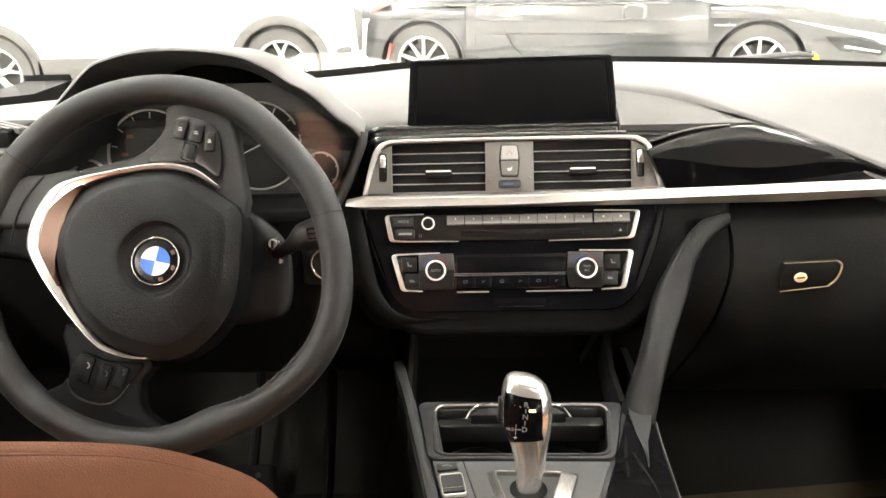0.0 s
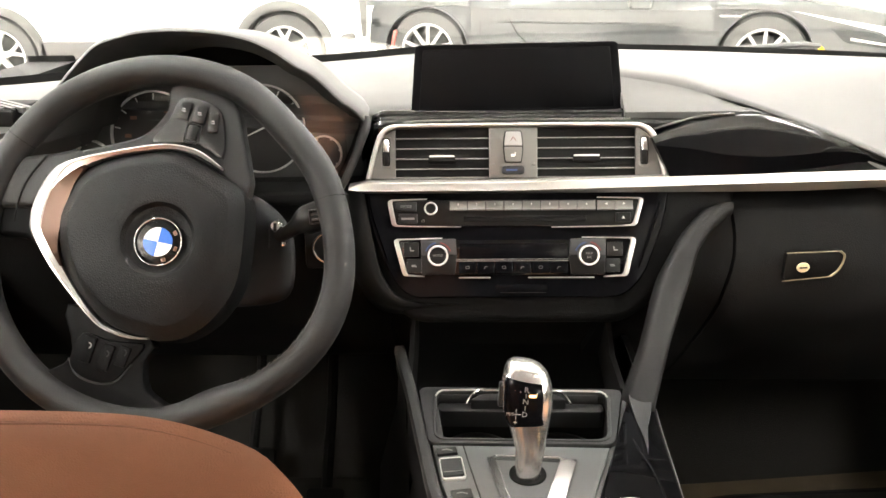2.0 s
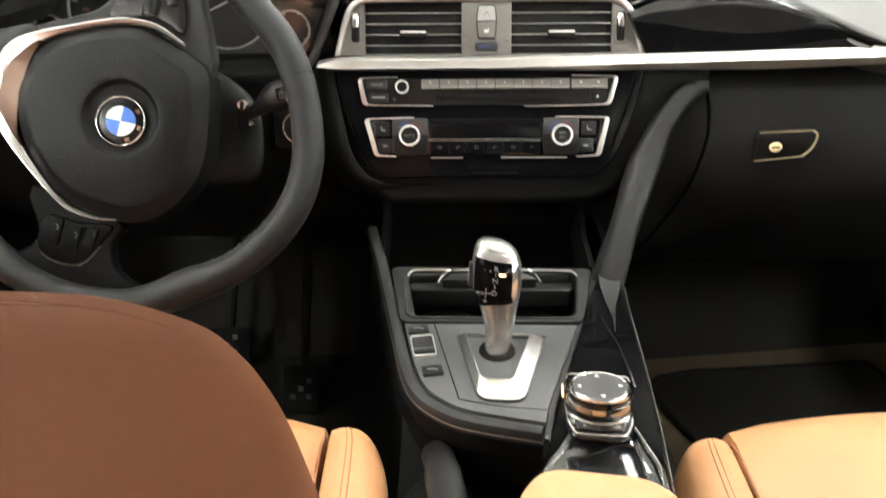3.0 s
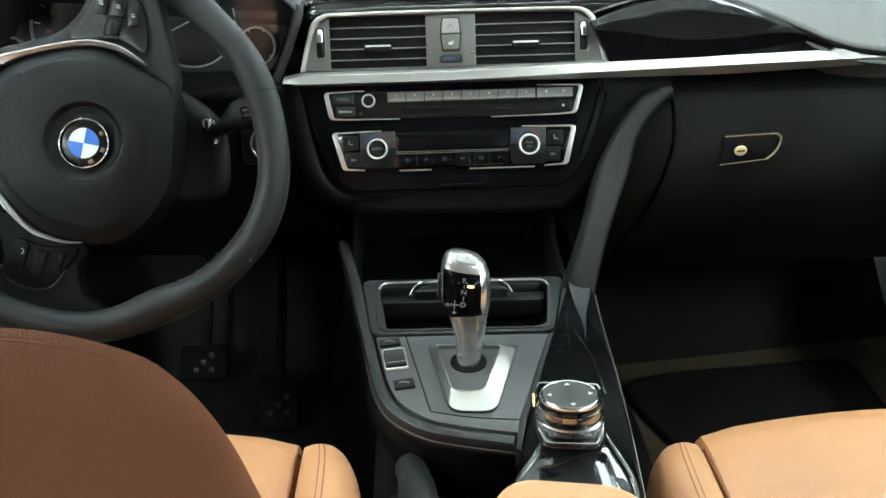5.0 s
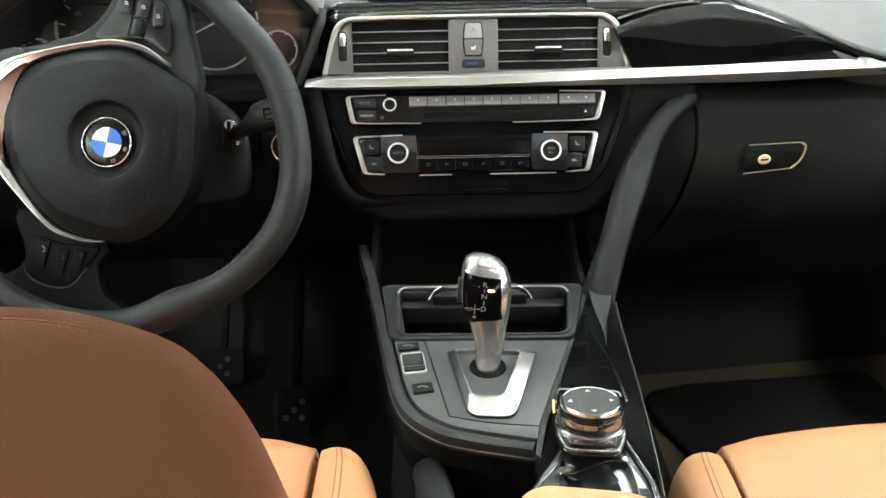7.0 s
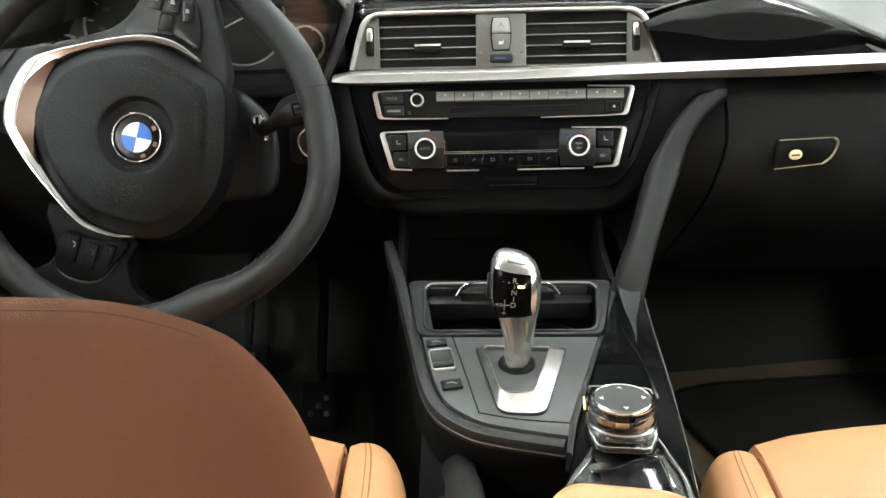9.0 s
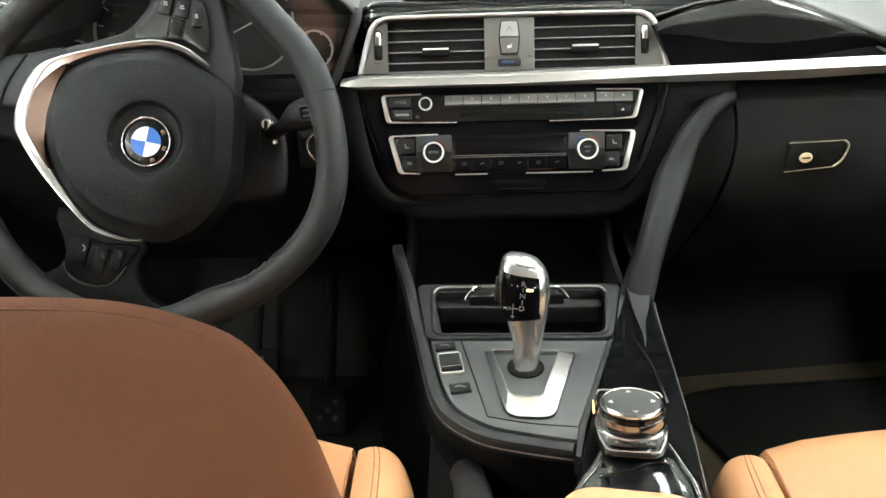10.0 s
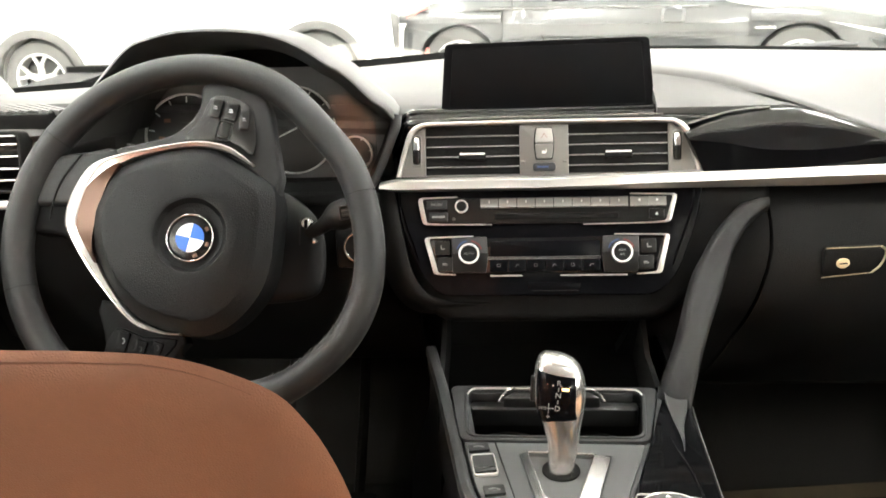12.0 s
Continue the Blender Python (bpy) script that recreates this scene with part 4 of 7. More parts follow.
def side_vent():
    """Driver's outer vent, with the grille in the pad above it."""
    fr = basis((-0.645, 1.0, 0.8490), (1, 0, 0), (0, 0.2, 0.98))
    v = part("side_vent", ring(rrect(0, 0, 0.12, 0.070, 0.010), rrect(0, 0, 0.110, 0.061, 0.006), -0.05, 0.004, fr, 0.002), TRIMBLACK, dash, "driver side air vent")
    part("vent_edging", box(-0.055, 0.055, 0.0285, 0.0308, -0.004, 0.0015, fr, 0.0006), SATIN, v)
    for y in (0.0200, 0.0065, -0.0075, -0.0205):
        s = part("slat", box(-0.055, 0.055, y - 0.0012, y + 0.0012, -0.03, -0.002, fr), BUTTON, v)
        part("slat_edge", box(-0.055, 0.055, y - 0.0008, y + 0.0010, -0.0028, -0.001, fr, 0.0004), SATIN, s)
    part("vent_trim", box(-0.06, 0.06, -0.053, -0.043, -0.01, 0.008, fr, 0.002), SATIN, v, "satin silver bar under the vent")
    part("vent_back", box(-0.055, 0.055, -0.034, 0.034, -0.055, -0.05, fr), DEEP, v)
    g = part("defroster_grille", box(-0.655, -0.560, 1.025, 1.095, 0.880, 0.8985, bevel=0.003), DEEP, dash)
    for i in range(7):
        m = Matrix.Translation((-0.645 + i * 0.0125, 1.06, 0.0)) @ Matrix.Rotation(radians(52), 4, "Z")
        part("slat", box(-0.0022, 0.0022, -0.042, 0.042, 0.894, 0.9005, m), PAD, g)


side_vent()


# ---- centre stack ----
stack = part("stack_panel", prism(rounded([(-0.172, 0.016), (0.182, 0.016), (0.174, -0.03), (0.152, -0.09), (0.127, -0.114), (-0.122, -0.114), (-0.143, -0.09), (-0.166, -0.03)], [0.004, 0.004, 0.02, 0.02, 0.02, 0.02, 0.02, 0.02], 5), -0.03, -0.001, S, 0.012, 5), STACKGLOSS, dash, "glossy piano black centre stack panel")
part("upper_surround", prism(rounded([(-0.168, 0.02), (-0.152, 0.086), (0.158, 0.086), (0.177, 0.02)], 0.008), -0.03, -0.004, S, 0.003, 3), DEEP, dash, "glossy black surround of the centre vents")
brow = []
for i in range(57):
    x = -0.180 + 0.470 * i / 56
    e = max(0.0, (-0.150 - x) / 0.030) ** 2
    k = max(0.0, min(1.0, (x - 0.150) / 0.05))
    brow.append([(x, y + 0.014 * e * (1 if y < 1.10 else 0) + 0.0065 * k * (1 if y < 1.09 else 0), z - 0.020 * e - 0.0015 * k) for y, z in ((1.0835, 0.843), (1.0795, 0.860), (1.0793, 0.8640), (1.0799, 0.8662), (1.0812, 0.8680), (1.0832, 0.8693), (1.0862, 0.8701), (1.0900, 0.8704), (1.0945, 0.8705), (1.0978, 0.8711), (1.0996, 0.8727), (1.1008, 0.8752), (1.1020, 0.8773), (1.1045, 0.8786), (1.1085, 0.8788), (1.114, 0.8775), (1.124, 0.8735), (1.138, 0.866))])
part("vent_brow", slab(brow, (0, 0.006, -0.006)), DECORGLOSS, dash, "glossy black brow over the centre vents", sharp=80)
# Bead laid on the brow to imitate its long white reflection.
part("brow_streak", tube(spline([(-0.128, 1.0835, 0.8672), (-0.105, 1.0850, 0.8690), (-0.06, 1.0870, 0.8697), (0.0, 1.0875, 0.8698), (0.08, 1.0875, 0.8698), (0.138, 1.0870, 0.8695)], 5), 0.0026, 10), STREAKGLOSS, dash, "black bead added to carry the light streak along the brow")


for side, spread in ((1, 1.0), (-1, 0.55)):
    flank = [[(side * (u0 + w * spread * t) + (0.0 if side > 0 else 0.002), v, 0.0016 - 0.0078 * t - 0.13 * t * (v + 0.080)) for t in (0.0, 0.33, 0.66, 1.0)] for v, u0, w in ((0.013, 0.1690, 0.0215), (-0.006, 0.1680, 0.0205), (-0.025, 0.1630, 0.0180), (-0.045, 0.1565, 0.0140), (-0.065, 0.1495, 0.0090), (-0.080, 0.1450, 0.0040))]
    part("stack_flank", slab(flank, (0, 0, -0.004), fr=S), BROWGLOSS, stack, "glossy chamfered flank of the stack panel", sharp=80)


def centre_vents():
    v = part("vent_frame", strip([tuple(p) for p in spline([(-0.1715, 0.0245), (-0.1665, 0.045), (-0.161, 0.065), (-0.155, 0.079), (-0.144, 0.0868), (-0.12, 0.0890), (0, 0.0895), (0.13, 0.0888), (0.153, 0.0862), (0.164, 0.078), (0.170, 0.064), (0.175, 0.045), (0.180, 0.0235)], 3)],
                                 [tuple(p) for p in spline([(-0.1655, 0.0245), (-0.1605, 0.045), (-0.1548, 0.064), (-0.1492, 0.0755), (-0.140, 0.0820), (-0.12, 0.0840), (0, 0.0845), (0.13, 0.0838), (0.1495, 0.0808), (0.1580, 0.0740), (0.1638, 0.063), (0.1688, 0.045), (0.1738, 0.0235)], 3)], -0.02, 0.0046, S, 0.0026), SATIN, dash, "satin silver frame of the centre air vents")
    part("cheek", prism([(-0.1665, 0.0252), (-0.1365, 0.0252), (-0.1365, 0.0835), (-0.149, 0.0755), (-0.1575, 0.0585)], -0.02, 0.001, S, 0.001), VENTGREY, v)
    part("cheek", prism([(0.1425, 0.0252), (0.1748, 0.0248), (0.1665, 0.057), (0.1575, 0.0745), (0.1465, 0.0825), (0.1425, 0.083)], -0.02, 0.001, S, 0.001), VENTGREY, v)
    part("centre_block", prism(rrect(0.0008, 0.0548, 0.056, 0.0590, 0.002), -0.02, 0.002, S, 0.001), VENTGREY, v)
    part("lower_bar", box(-0.137, 0.143, 0.0245, 0.0270, -0.02, 0.001, S), VENTGREY, v)
    part("duct", box(-0.138, 0.144, 0.024, 0.086, -0.06, -0.045, S), DEEP, v)
    for x0, x1 in ((-0.1365, -0.0275), (0.0290, 0.1425)):
        for i in range(4):
            y = 0.0365 + i * 0.0119
            s = part("slat", box(x0, x1, y - 0.0011, y + 0.0009, -0.026, -0.0035, S), BUTTON, v)
            part("slat_edge", box(x0, x1, y - 0.0004, y + 0.0006, -0.004, -0.0022, S, 0.0003), SILVERPAINT, s)
        cx = (x0 + x1) / 2
        t = part("vent_tab", box(cx - 0.0155, cx + 0.0155, 0.0440, 0.0505, -0.012, 0.004, S, 0.0015), DEEP, v)
        part("tab_edge", box(cx - 0.0145, cx + 0.0145, 0.0498, 0.0520, -0.002, 0.0045, S, 0.0006), RINGWHITE, t)
        for k in (-0.04, 0.04):
            part("vane", box(cx + k - 0.0006, cx + k + 0.0006, 0.027, 0.083, -0.04, -0.027, S), DEEP, v)
    for cx in (-0.147, 0.1520):
        w = part("thumb_wheel_slot", ring(rrect(cx, 0.0555, 0.0120, 0.0370, 0.004), rrect(cx, 0.0562, 0.0088, 0.0325, 0.0035), 0.0, 0.0020, S, 0.0008), VENTGREY, v)
        part("slot_floor", prism(rrect(cx, 0.0560, 0.0100, 0.034, 0.003), 0.0, 0.0014, S), DEEP, w)
        rows = []
        for i in range(9):
            a = radians(-72 + 18 * i)
            n, y = 0.0006 + 0.0048 * math.cos(a), 0.0562 + 0.0158 * math.sin(a)
            rows.append([(cx - 0.0034, y, n - 0.0015), (cx - 0.0018, y, n), (cx + 0.0018, y, n), (cx + 0.0034, y, n - 0.0015)])
        part("thumb_wheel", slab(rows[:5], (0, 0, -0.001), fr=S), BUTTON, w)
        part("wheel_grip", slab([[(x, y, n + 0.0003) for x, y, n in row] for row in rows[4:]], (0, 0, -0.001), fr=S), CHROME, w)
    def barrel(y0, y1, grow):
        ys = [y0 + (y1 - y0) * i / 6 for i in range(7)]
        half = [(0.0104 + grow - 6.5 * (y - 0.0615) ** 2, y) for y in ys]
        return rounded([(0.0008 + x, y) for x, y in half] + [(0.0008 - x, y) for x, y in half[::-1]], 0.0016, 2)
    part("button_recess", prism(barrel(0.0428, 0.0802, 0.0014), 0.0, 0.0026, S, 0.0006), DEEP, v)
    h = part("hazard_button", prism(barrel(0.0624, 0.0790, 0.0), 0.0, 0.0044, S, 0.0008), SILVERPAINT, v, "silver hazard button with a small red triangle")
    part("triangle", strip([(-0.0032, 0.0674), (0.0008, 0.0736), (0.0048, 0.0674)], [(-0.0022, 0.0680), (0.0008, 0.0725), (0.0038, 0.0680)], 0.0042, 0.0046, S), REDPRINT, h)
    k = part("lock_button", prism(barrel(0.0440, 0.0614, 0.0), 0.0, 0.0042, S, 0.0008), VENTGREY, v, "grey door lock button")
    part("pictogram", box(-0.0018, 0.0024, 0.0498, 0.0530, 0.004, 0.0045, S), RINGWHITE, k)
    part("pictogram", box(0.0026, 0.0036, 0.0508, 0.0548, 0.004, 0.0045, S), RINGWHITE, k)
    e = part("mode_button", prism(rrect(0.0008, 0.0345, 0.0265, 0.0098, 0.004), 0.0, 0.0036, S, 0.0014), GREYSIDE, v, "small oval button with blue print")
    bars(S, -0.001, 0.0345, 0.0036, 0.013, 0.0034, 1, BLUEPRINT, e)
    for x in (-0.0235, 0.0251):
        part("block_ridge", prism(rounded([(x - 0.0030, 0.0395), (x + 0.0030, 0.0395), (x + 0.0025, 0.0425), (x - 0.0025, 0.0425)], 0.001), 0.001, 0.0030, S, 0.0008), VENTGREY, v)


centre_vents()


def radio():
    n = 0.0
    p = part("radio_panel", prism(rounded([(-0.1425, -0.0005), (0.1475, 0.0), (0.1395, -0.0305), (-0.1365, -0.0300)], 0.003), -0.02, 0.001, S, 0.001), BUTTON, stack, "dark radio panel with a row of buttons and silver brackets")
    bm = strip([(-0.100, 0.0018), (-0.1415, 0.0010), (-0.1448, -0.0008), (-0.1456, -0.0038), (-0.1412, -0.0270), (-0.1398, -0.0294), (-0.1370, -0.0307), (-0.118, -0.0312), (-0.060, -0.0318)], [(-0.100, 0.0006), (-0.1385, -0.0006), (-0.1402, -0.0016), (-0.1404, -0.0038), (-0.1360, -0.0258), (-0.1352, -0.0276), (-0.1335, -0.0287), (-0.118, -0.0299), (-0.060, -0.0308)], 0.0, 0.0032, S, 0.0005)
    part("bracket", bm, SATIN, p, "satin silver bracket")
    bm = strip([(0.098, 0.0030), (0.1470, 0.0020), (0.1500, 0.0004), (0.1506, -0.0022), (0.1444, -0.0268), (0.1430, -0.0294), (0.1400, -0.0310), (0.120, -0.0318), (0.045, -0.0325)], [(0.098, 0.0018), (0.1440, 0.0004), (0.1455, -0.0006), (0.1456, -0.0024), (0.1392, -0.0258), (0.1382, -0.0278), (0.1365, -0.0290), (0.120, -0.0305), (0.045, -0.0315)], 0.0, 0.0032, S, 0.0005)
    part("bracket", bm, SATIN, p, "satin silver bracket")
    def key(x0, x1, name="preset_button"):
        side = [(-0.0012, 0.0), (-0.0012, 0.0022), (-0.0020, 0.0027), (-0.0066, 0.0029), (-0.0112, 0.0050), (-0.0122, 0.0047), (-0.0124, 0.0)]
        return part(name, loft([[(x, y, n) for y, n in side] for x in (x0, x1)], fr=S), PRESET, p)
    for i in range(8):
        x = -0.0735 + i * 0.0212
        b = key(x + 0.0002, x + 0.0205)
        part("number_bar", box(x + 0.0097, x + 0.0109, -0.0062, -0.0040, 0.0026, 0.0035, S), RINGWHITE, b)
    for x, k in ((0.108, -1), (0.1285, 1)):
        b = key(x - 0.0100, x + 0.0100)
        mark = [(x - 0.0013 * k, -0.0066), (x + 0.0017 * k, -0.0051), (x - 0.0013 * k, -0.0036)]
        part("arrow", prism(mark if k > 0 else mark[::-1], 0.0026, 0.0036, S), RINGWHITE, b)
    for x, y, w in ((-0.124, -0.0075, 0.024), (-0.122, -0.0215, 0.022), (0.1275, -0.0210, 0.017)):
        b = part("button", prism(rrect(x, y, w, 0.0112, 0.001), 0.0, 0.0036, S, 0.001), GREYSIDE if x < 0 else BUTTON, p)
        if x > 0:
            part("arrow", prism([(x - 0.0018, y - 0.0014), (x + 0.0018, y - 0.0014), (x, y + 0.0018)], 0.0034, 0.0040, S), RINGWHITE, b)
        elif y > -0.01:
            lettering("MODE", 0.0046, S, PRINT, b, x=x, y=y, n=0.0036)
        else:
            bars(S, x, y, 0.0036, 0.015, 0.004, 1, PRINT, b)
    kfr = S @ Matrix.Translation((-0.095, -0.0100, 0.0))
    k = part("volume_knob", lathe([(0.0001, 0.0105), (0.0050, 0.0105), (0.0055, 0.0090), (0.0060, 0.0110), (0.0073, 0.0105), (0.0078, 0.0), (0.0001, 0.0)], kfr, 32), BUTTON, p, "round volume knob with a chrome ring")
    part("knob_ring", ring(circle(0, 0, 0.0076, 36), circle(0, 0, 0.0060, 36), 0.0085, 0.0116, kfr, 0.0006), RINGWHITE, k)
    part("disc_slot", prism(rrect(0.014, -0.0222, 0.142, 0.0068, 0.001), 0.0, 0.0016, S, 0.0005), DEEP, p)
    part("slot_lip", box(-0.055, 0.085, -0.0192, -0.0185, 0.001, 0.0024, S), GREYSIDE, p)
    part("power_mark", ring(circle(-0.1045, -0.0240, 0.0017, 16), circle(-0.1045, -0.0240, 0.0012, 16), 0.0008, 0.0014, S), PRINT, p)


radio()


def climate():
    p = part("climate_panel", prism(rounded([(-0.1345, -0.0468), (0.1375, -0.0462), (0.1270, -0.0880), (-0.1215, -0.0872)], 0.003), -0.02, 0.001, S, 0.001), GLOSS, stack, "black climate panel with two chrome-ringed knobs")
    part("bracket", strip([(-0.082, -0.0438), (-0.1345, -0.0448), (-0.1378, -0.0464), (-0.1386, -0.0492), (-0.1290, -0.0850), (-0.1274, -0.0874), (-0.1245, -0.0886), (-0.103, -0.0895)], [(-0.082, -0.0450), (-0.1310, -0.0467), (-0.1328, -0.0478), (-0.1330, -0.0498), (-0.1238, -0.0838), (-0.1228, -0.0856), (-0.1210, -0.0868), (-0.103, -0.0883)], 0.0, 0.0034, S, 0.0005), BRACKET, p, "satin silver bracket")
    part("bracket", strip([(0.080, -0.0432), (0.1380, -0.0440), (0.1412, -0.0454), (0.1420, -0.0482), (0.1338, -0.0854), (0.1322, -0.0880), (0.1292, -0.0893), (0.105, -0.0902)], [(0.080, -0.0444), (0.1345, -0.0457), (0.1362, -0.0468), (0.1364, -0.0488), (0.1284, -0.0842), (0.1274, -0.0860), (0.1256, -0.0873), (0.105, -0.0890)], 0.0, 0.0034, S, 0.0005), BRACKET, p, "satin silver bracket")
    part("lower_edging", box(-0.063, -0.026, -0.0912, -0.0898, 0.0, 0.002, S), SATIN, p)
    part("lower_edging", box(0.018, 0.094, -0.0912, -0.0898, 0.0, 0.002, S), SATIN, p)
    part("display_window", prism(rrect(0, 0, 0.126, 0.0185, 0.002), -0.004, 0.0, S @ Matrix.Translation((0.0005, -0.0600, 0.0014)), 0.0004), STACKGLOSS, p, "dark climate display")
    for y in (-0.0690, -0.0710):
        part("display_edge", box(-0.066, 0.064, y - 0.0004, y + 0.0004, 0.001, 0.0026, S), PRESET, p)
    for i in range(6):
        x = -0.0528 + i * 0.0212
        b = part("climate_button", prism(rrect(x, -0.0790, 0.0203, 0.0136, 0.001), 0.0, 0.0032, S, 0.001), STACKGLOSS, p)
        if i % 2 == 0:
            part("pictogram", ring(rrect(x, -0.0785, 0.0046, 0.0034, 0.001, 2), rrect(x, -0.0785, 0.0034, 0.0022, 0.0006, 2), 0.003, 0.0035, S), DIMPRINT, b)
        else:
            part("pictogram", strip([(x - 0.0022, -0.080), (x - 0.0008, -0.0772), (x + 0.0022, -0.0778)], [(x - 0.0014, -0.0804), (x - 0.0003, -0.0780), (x + 0.0022, -0.0786)], 0.003, 0.0035, S), DIMPRINT, b)
    for sx in (-1, 1):
        cx = 0.087 * sx
        pl = part("knob_plate", prism(rounded([(cx - 0.0205, -0.0455), (cx + 0.0205, -0.0450), (cx + (0.022 if sx < 0 else 0.0205), -0.0660), (cx + 0.0195, -0.0870), (cx - 0.0195, -0.0870), (cx - (0.022 if sx > 0 else 0.0205), -0.0660)], 0.002), 0.0, 0.0026, S, 0.0008), BUTTON, p)
        part("plate_cap", prism([(cx - 0.0200, -0.0460), (cx + 0.0200, -0.0456), (cx + (0.0212 if sx < 0 else 0.0195), -0.0640), (cx - (0.0212 if sx > 0 else 0.0195), -0.0640)], 0.002, 0.0031, S, 0.0005), TRAYGREY, pl, "grey knob backing")
        part("cold_arc", strip(circle(cx, -0.0645, 0.0158, 10, 100, 160), circle(cx, -0.0645, 0.0142, 10, 100, 160), 0.003, 0.0036, S), BLUEPRINT, pl, "blue cold marking")
        part("warm_arc", strip(circle(cx, -0.0645, 0.0158, 10, 20, 80), circle(cx, -0.0645, 0.0142, 10, 20, 80), 0.003, 0.0036, S), REDPRINT, pl, "red warm marking")
        kfr = S @ Matrix.Translation((cx, -0.0645, 0.0))
        k = part("climate_knob", lathe([(0.0001, 0.0130), (0.0085, 0.0130), (0.0090, 0.0120), (0.0118, 0.0110), (0.0125, 0.0), (0.0001, 0.0)], kfr, 40), BUTTON, p, "round climate knob")
        part("knob_ring", ring(circle(0, 0, 0.0119, 44), circle(0, 0, 0.0097, 44), 0.0105, 0.0146, kfr, 0.0008), RINGWHITE, k)
        if sx < 0:
            lettering("AUTO", 0.0043, kfr, PRINT, k, n=0.0130)
        else:
            lettering("MAX", 0.0038, kfr, PRINT, k, y=0.0022, n=0.0130)
            lettering("A/C", 0.0038, kfr, PRINT, k, y=-0.0026, n=0.0130)
        for y in (-0.0575, -0.0765):
            x = sx * 0.118 - (0.003 if y < -0.07 else 0) * sx
            b = part("side_button", prism(rrect(x, y, 0.0175, 0.0165, 0.001), 0.0, 0.0034, S, 0.001), BUTTON, p)
            if y > -0.07:
                part("seat_mark", strip([(x - 0.0022, y + 0.003), (x - 0.0015, y - 0.002), (x + 0.003, y - 0.002)], [(x - 0.0010, y + 0.003), (x - 0.0005, y - 0.0007), (x + 0.003, y - 0.0007)], 0.0032, 0.0038, S), PRINT, b)
            else:
                bars(S, x, y, 0.0034, 0.006, 0.003, 2, PRINT, b)
    part("lower_latch", prism(rrect(0.010, -0.1025, 0.060, 0.008, 0.002), -0.002, 0.0012, S, 0.0006), STACKGLOSS, stack)
    part("latch_line", box(-0.015, 0.038, -0.1085, -0.1078, -0.002, 0.0004, S), GREYSIDE, stack)


climate()


def display():
    fr = basis((0.0065, 1.131, 0.910), (1, 0, 0.012), (0, 0.10, 0.995))
    d = thing("display_screen", (0.0065, 1.14, 0.868), "black freestanding wide display screen, switched off", "screen")
    out = rounded([(-0.128, -0.0415), (0.129, -0.0415), (0.1205, 0.0425), (-0.1205, 0.0425)], 0.006, 5)
    inn = rounded([(-0.1175, -0.0350), (0.1185, -0.0350), (0.1115, 0.0365), (-0.1115, 0.0365)], 0.003, 5)
    part("housing", prism(out, -0.018, 0.0, fr, 0.003, 3), DEEP, d, "black screen housing")
    part("bezel", ring(out, inn, -0.001, 0.0010, fr, 0.0004), SCREENGLASS, d)
    part("screen_glass", prism(inn, -0.004, 0.0008, fr, 0.0003), SCREENGLASS, d, "dark glass")
    part("foot", box(-0.05, 0.05, -0.048, -0.03, -0.03, -0.008, fr, 0.004), DEEP, d)


display()


# ---- steering wheel ----
RAKE = radians(28)
W = basis((-0.361, 0.881, 0.795), (1, 0, 0), (0, math.sin(RAKE), math.cos(RAKE)))


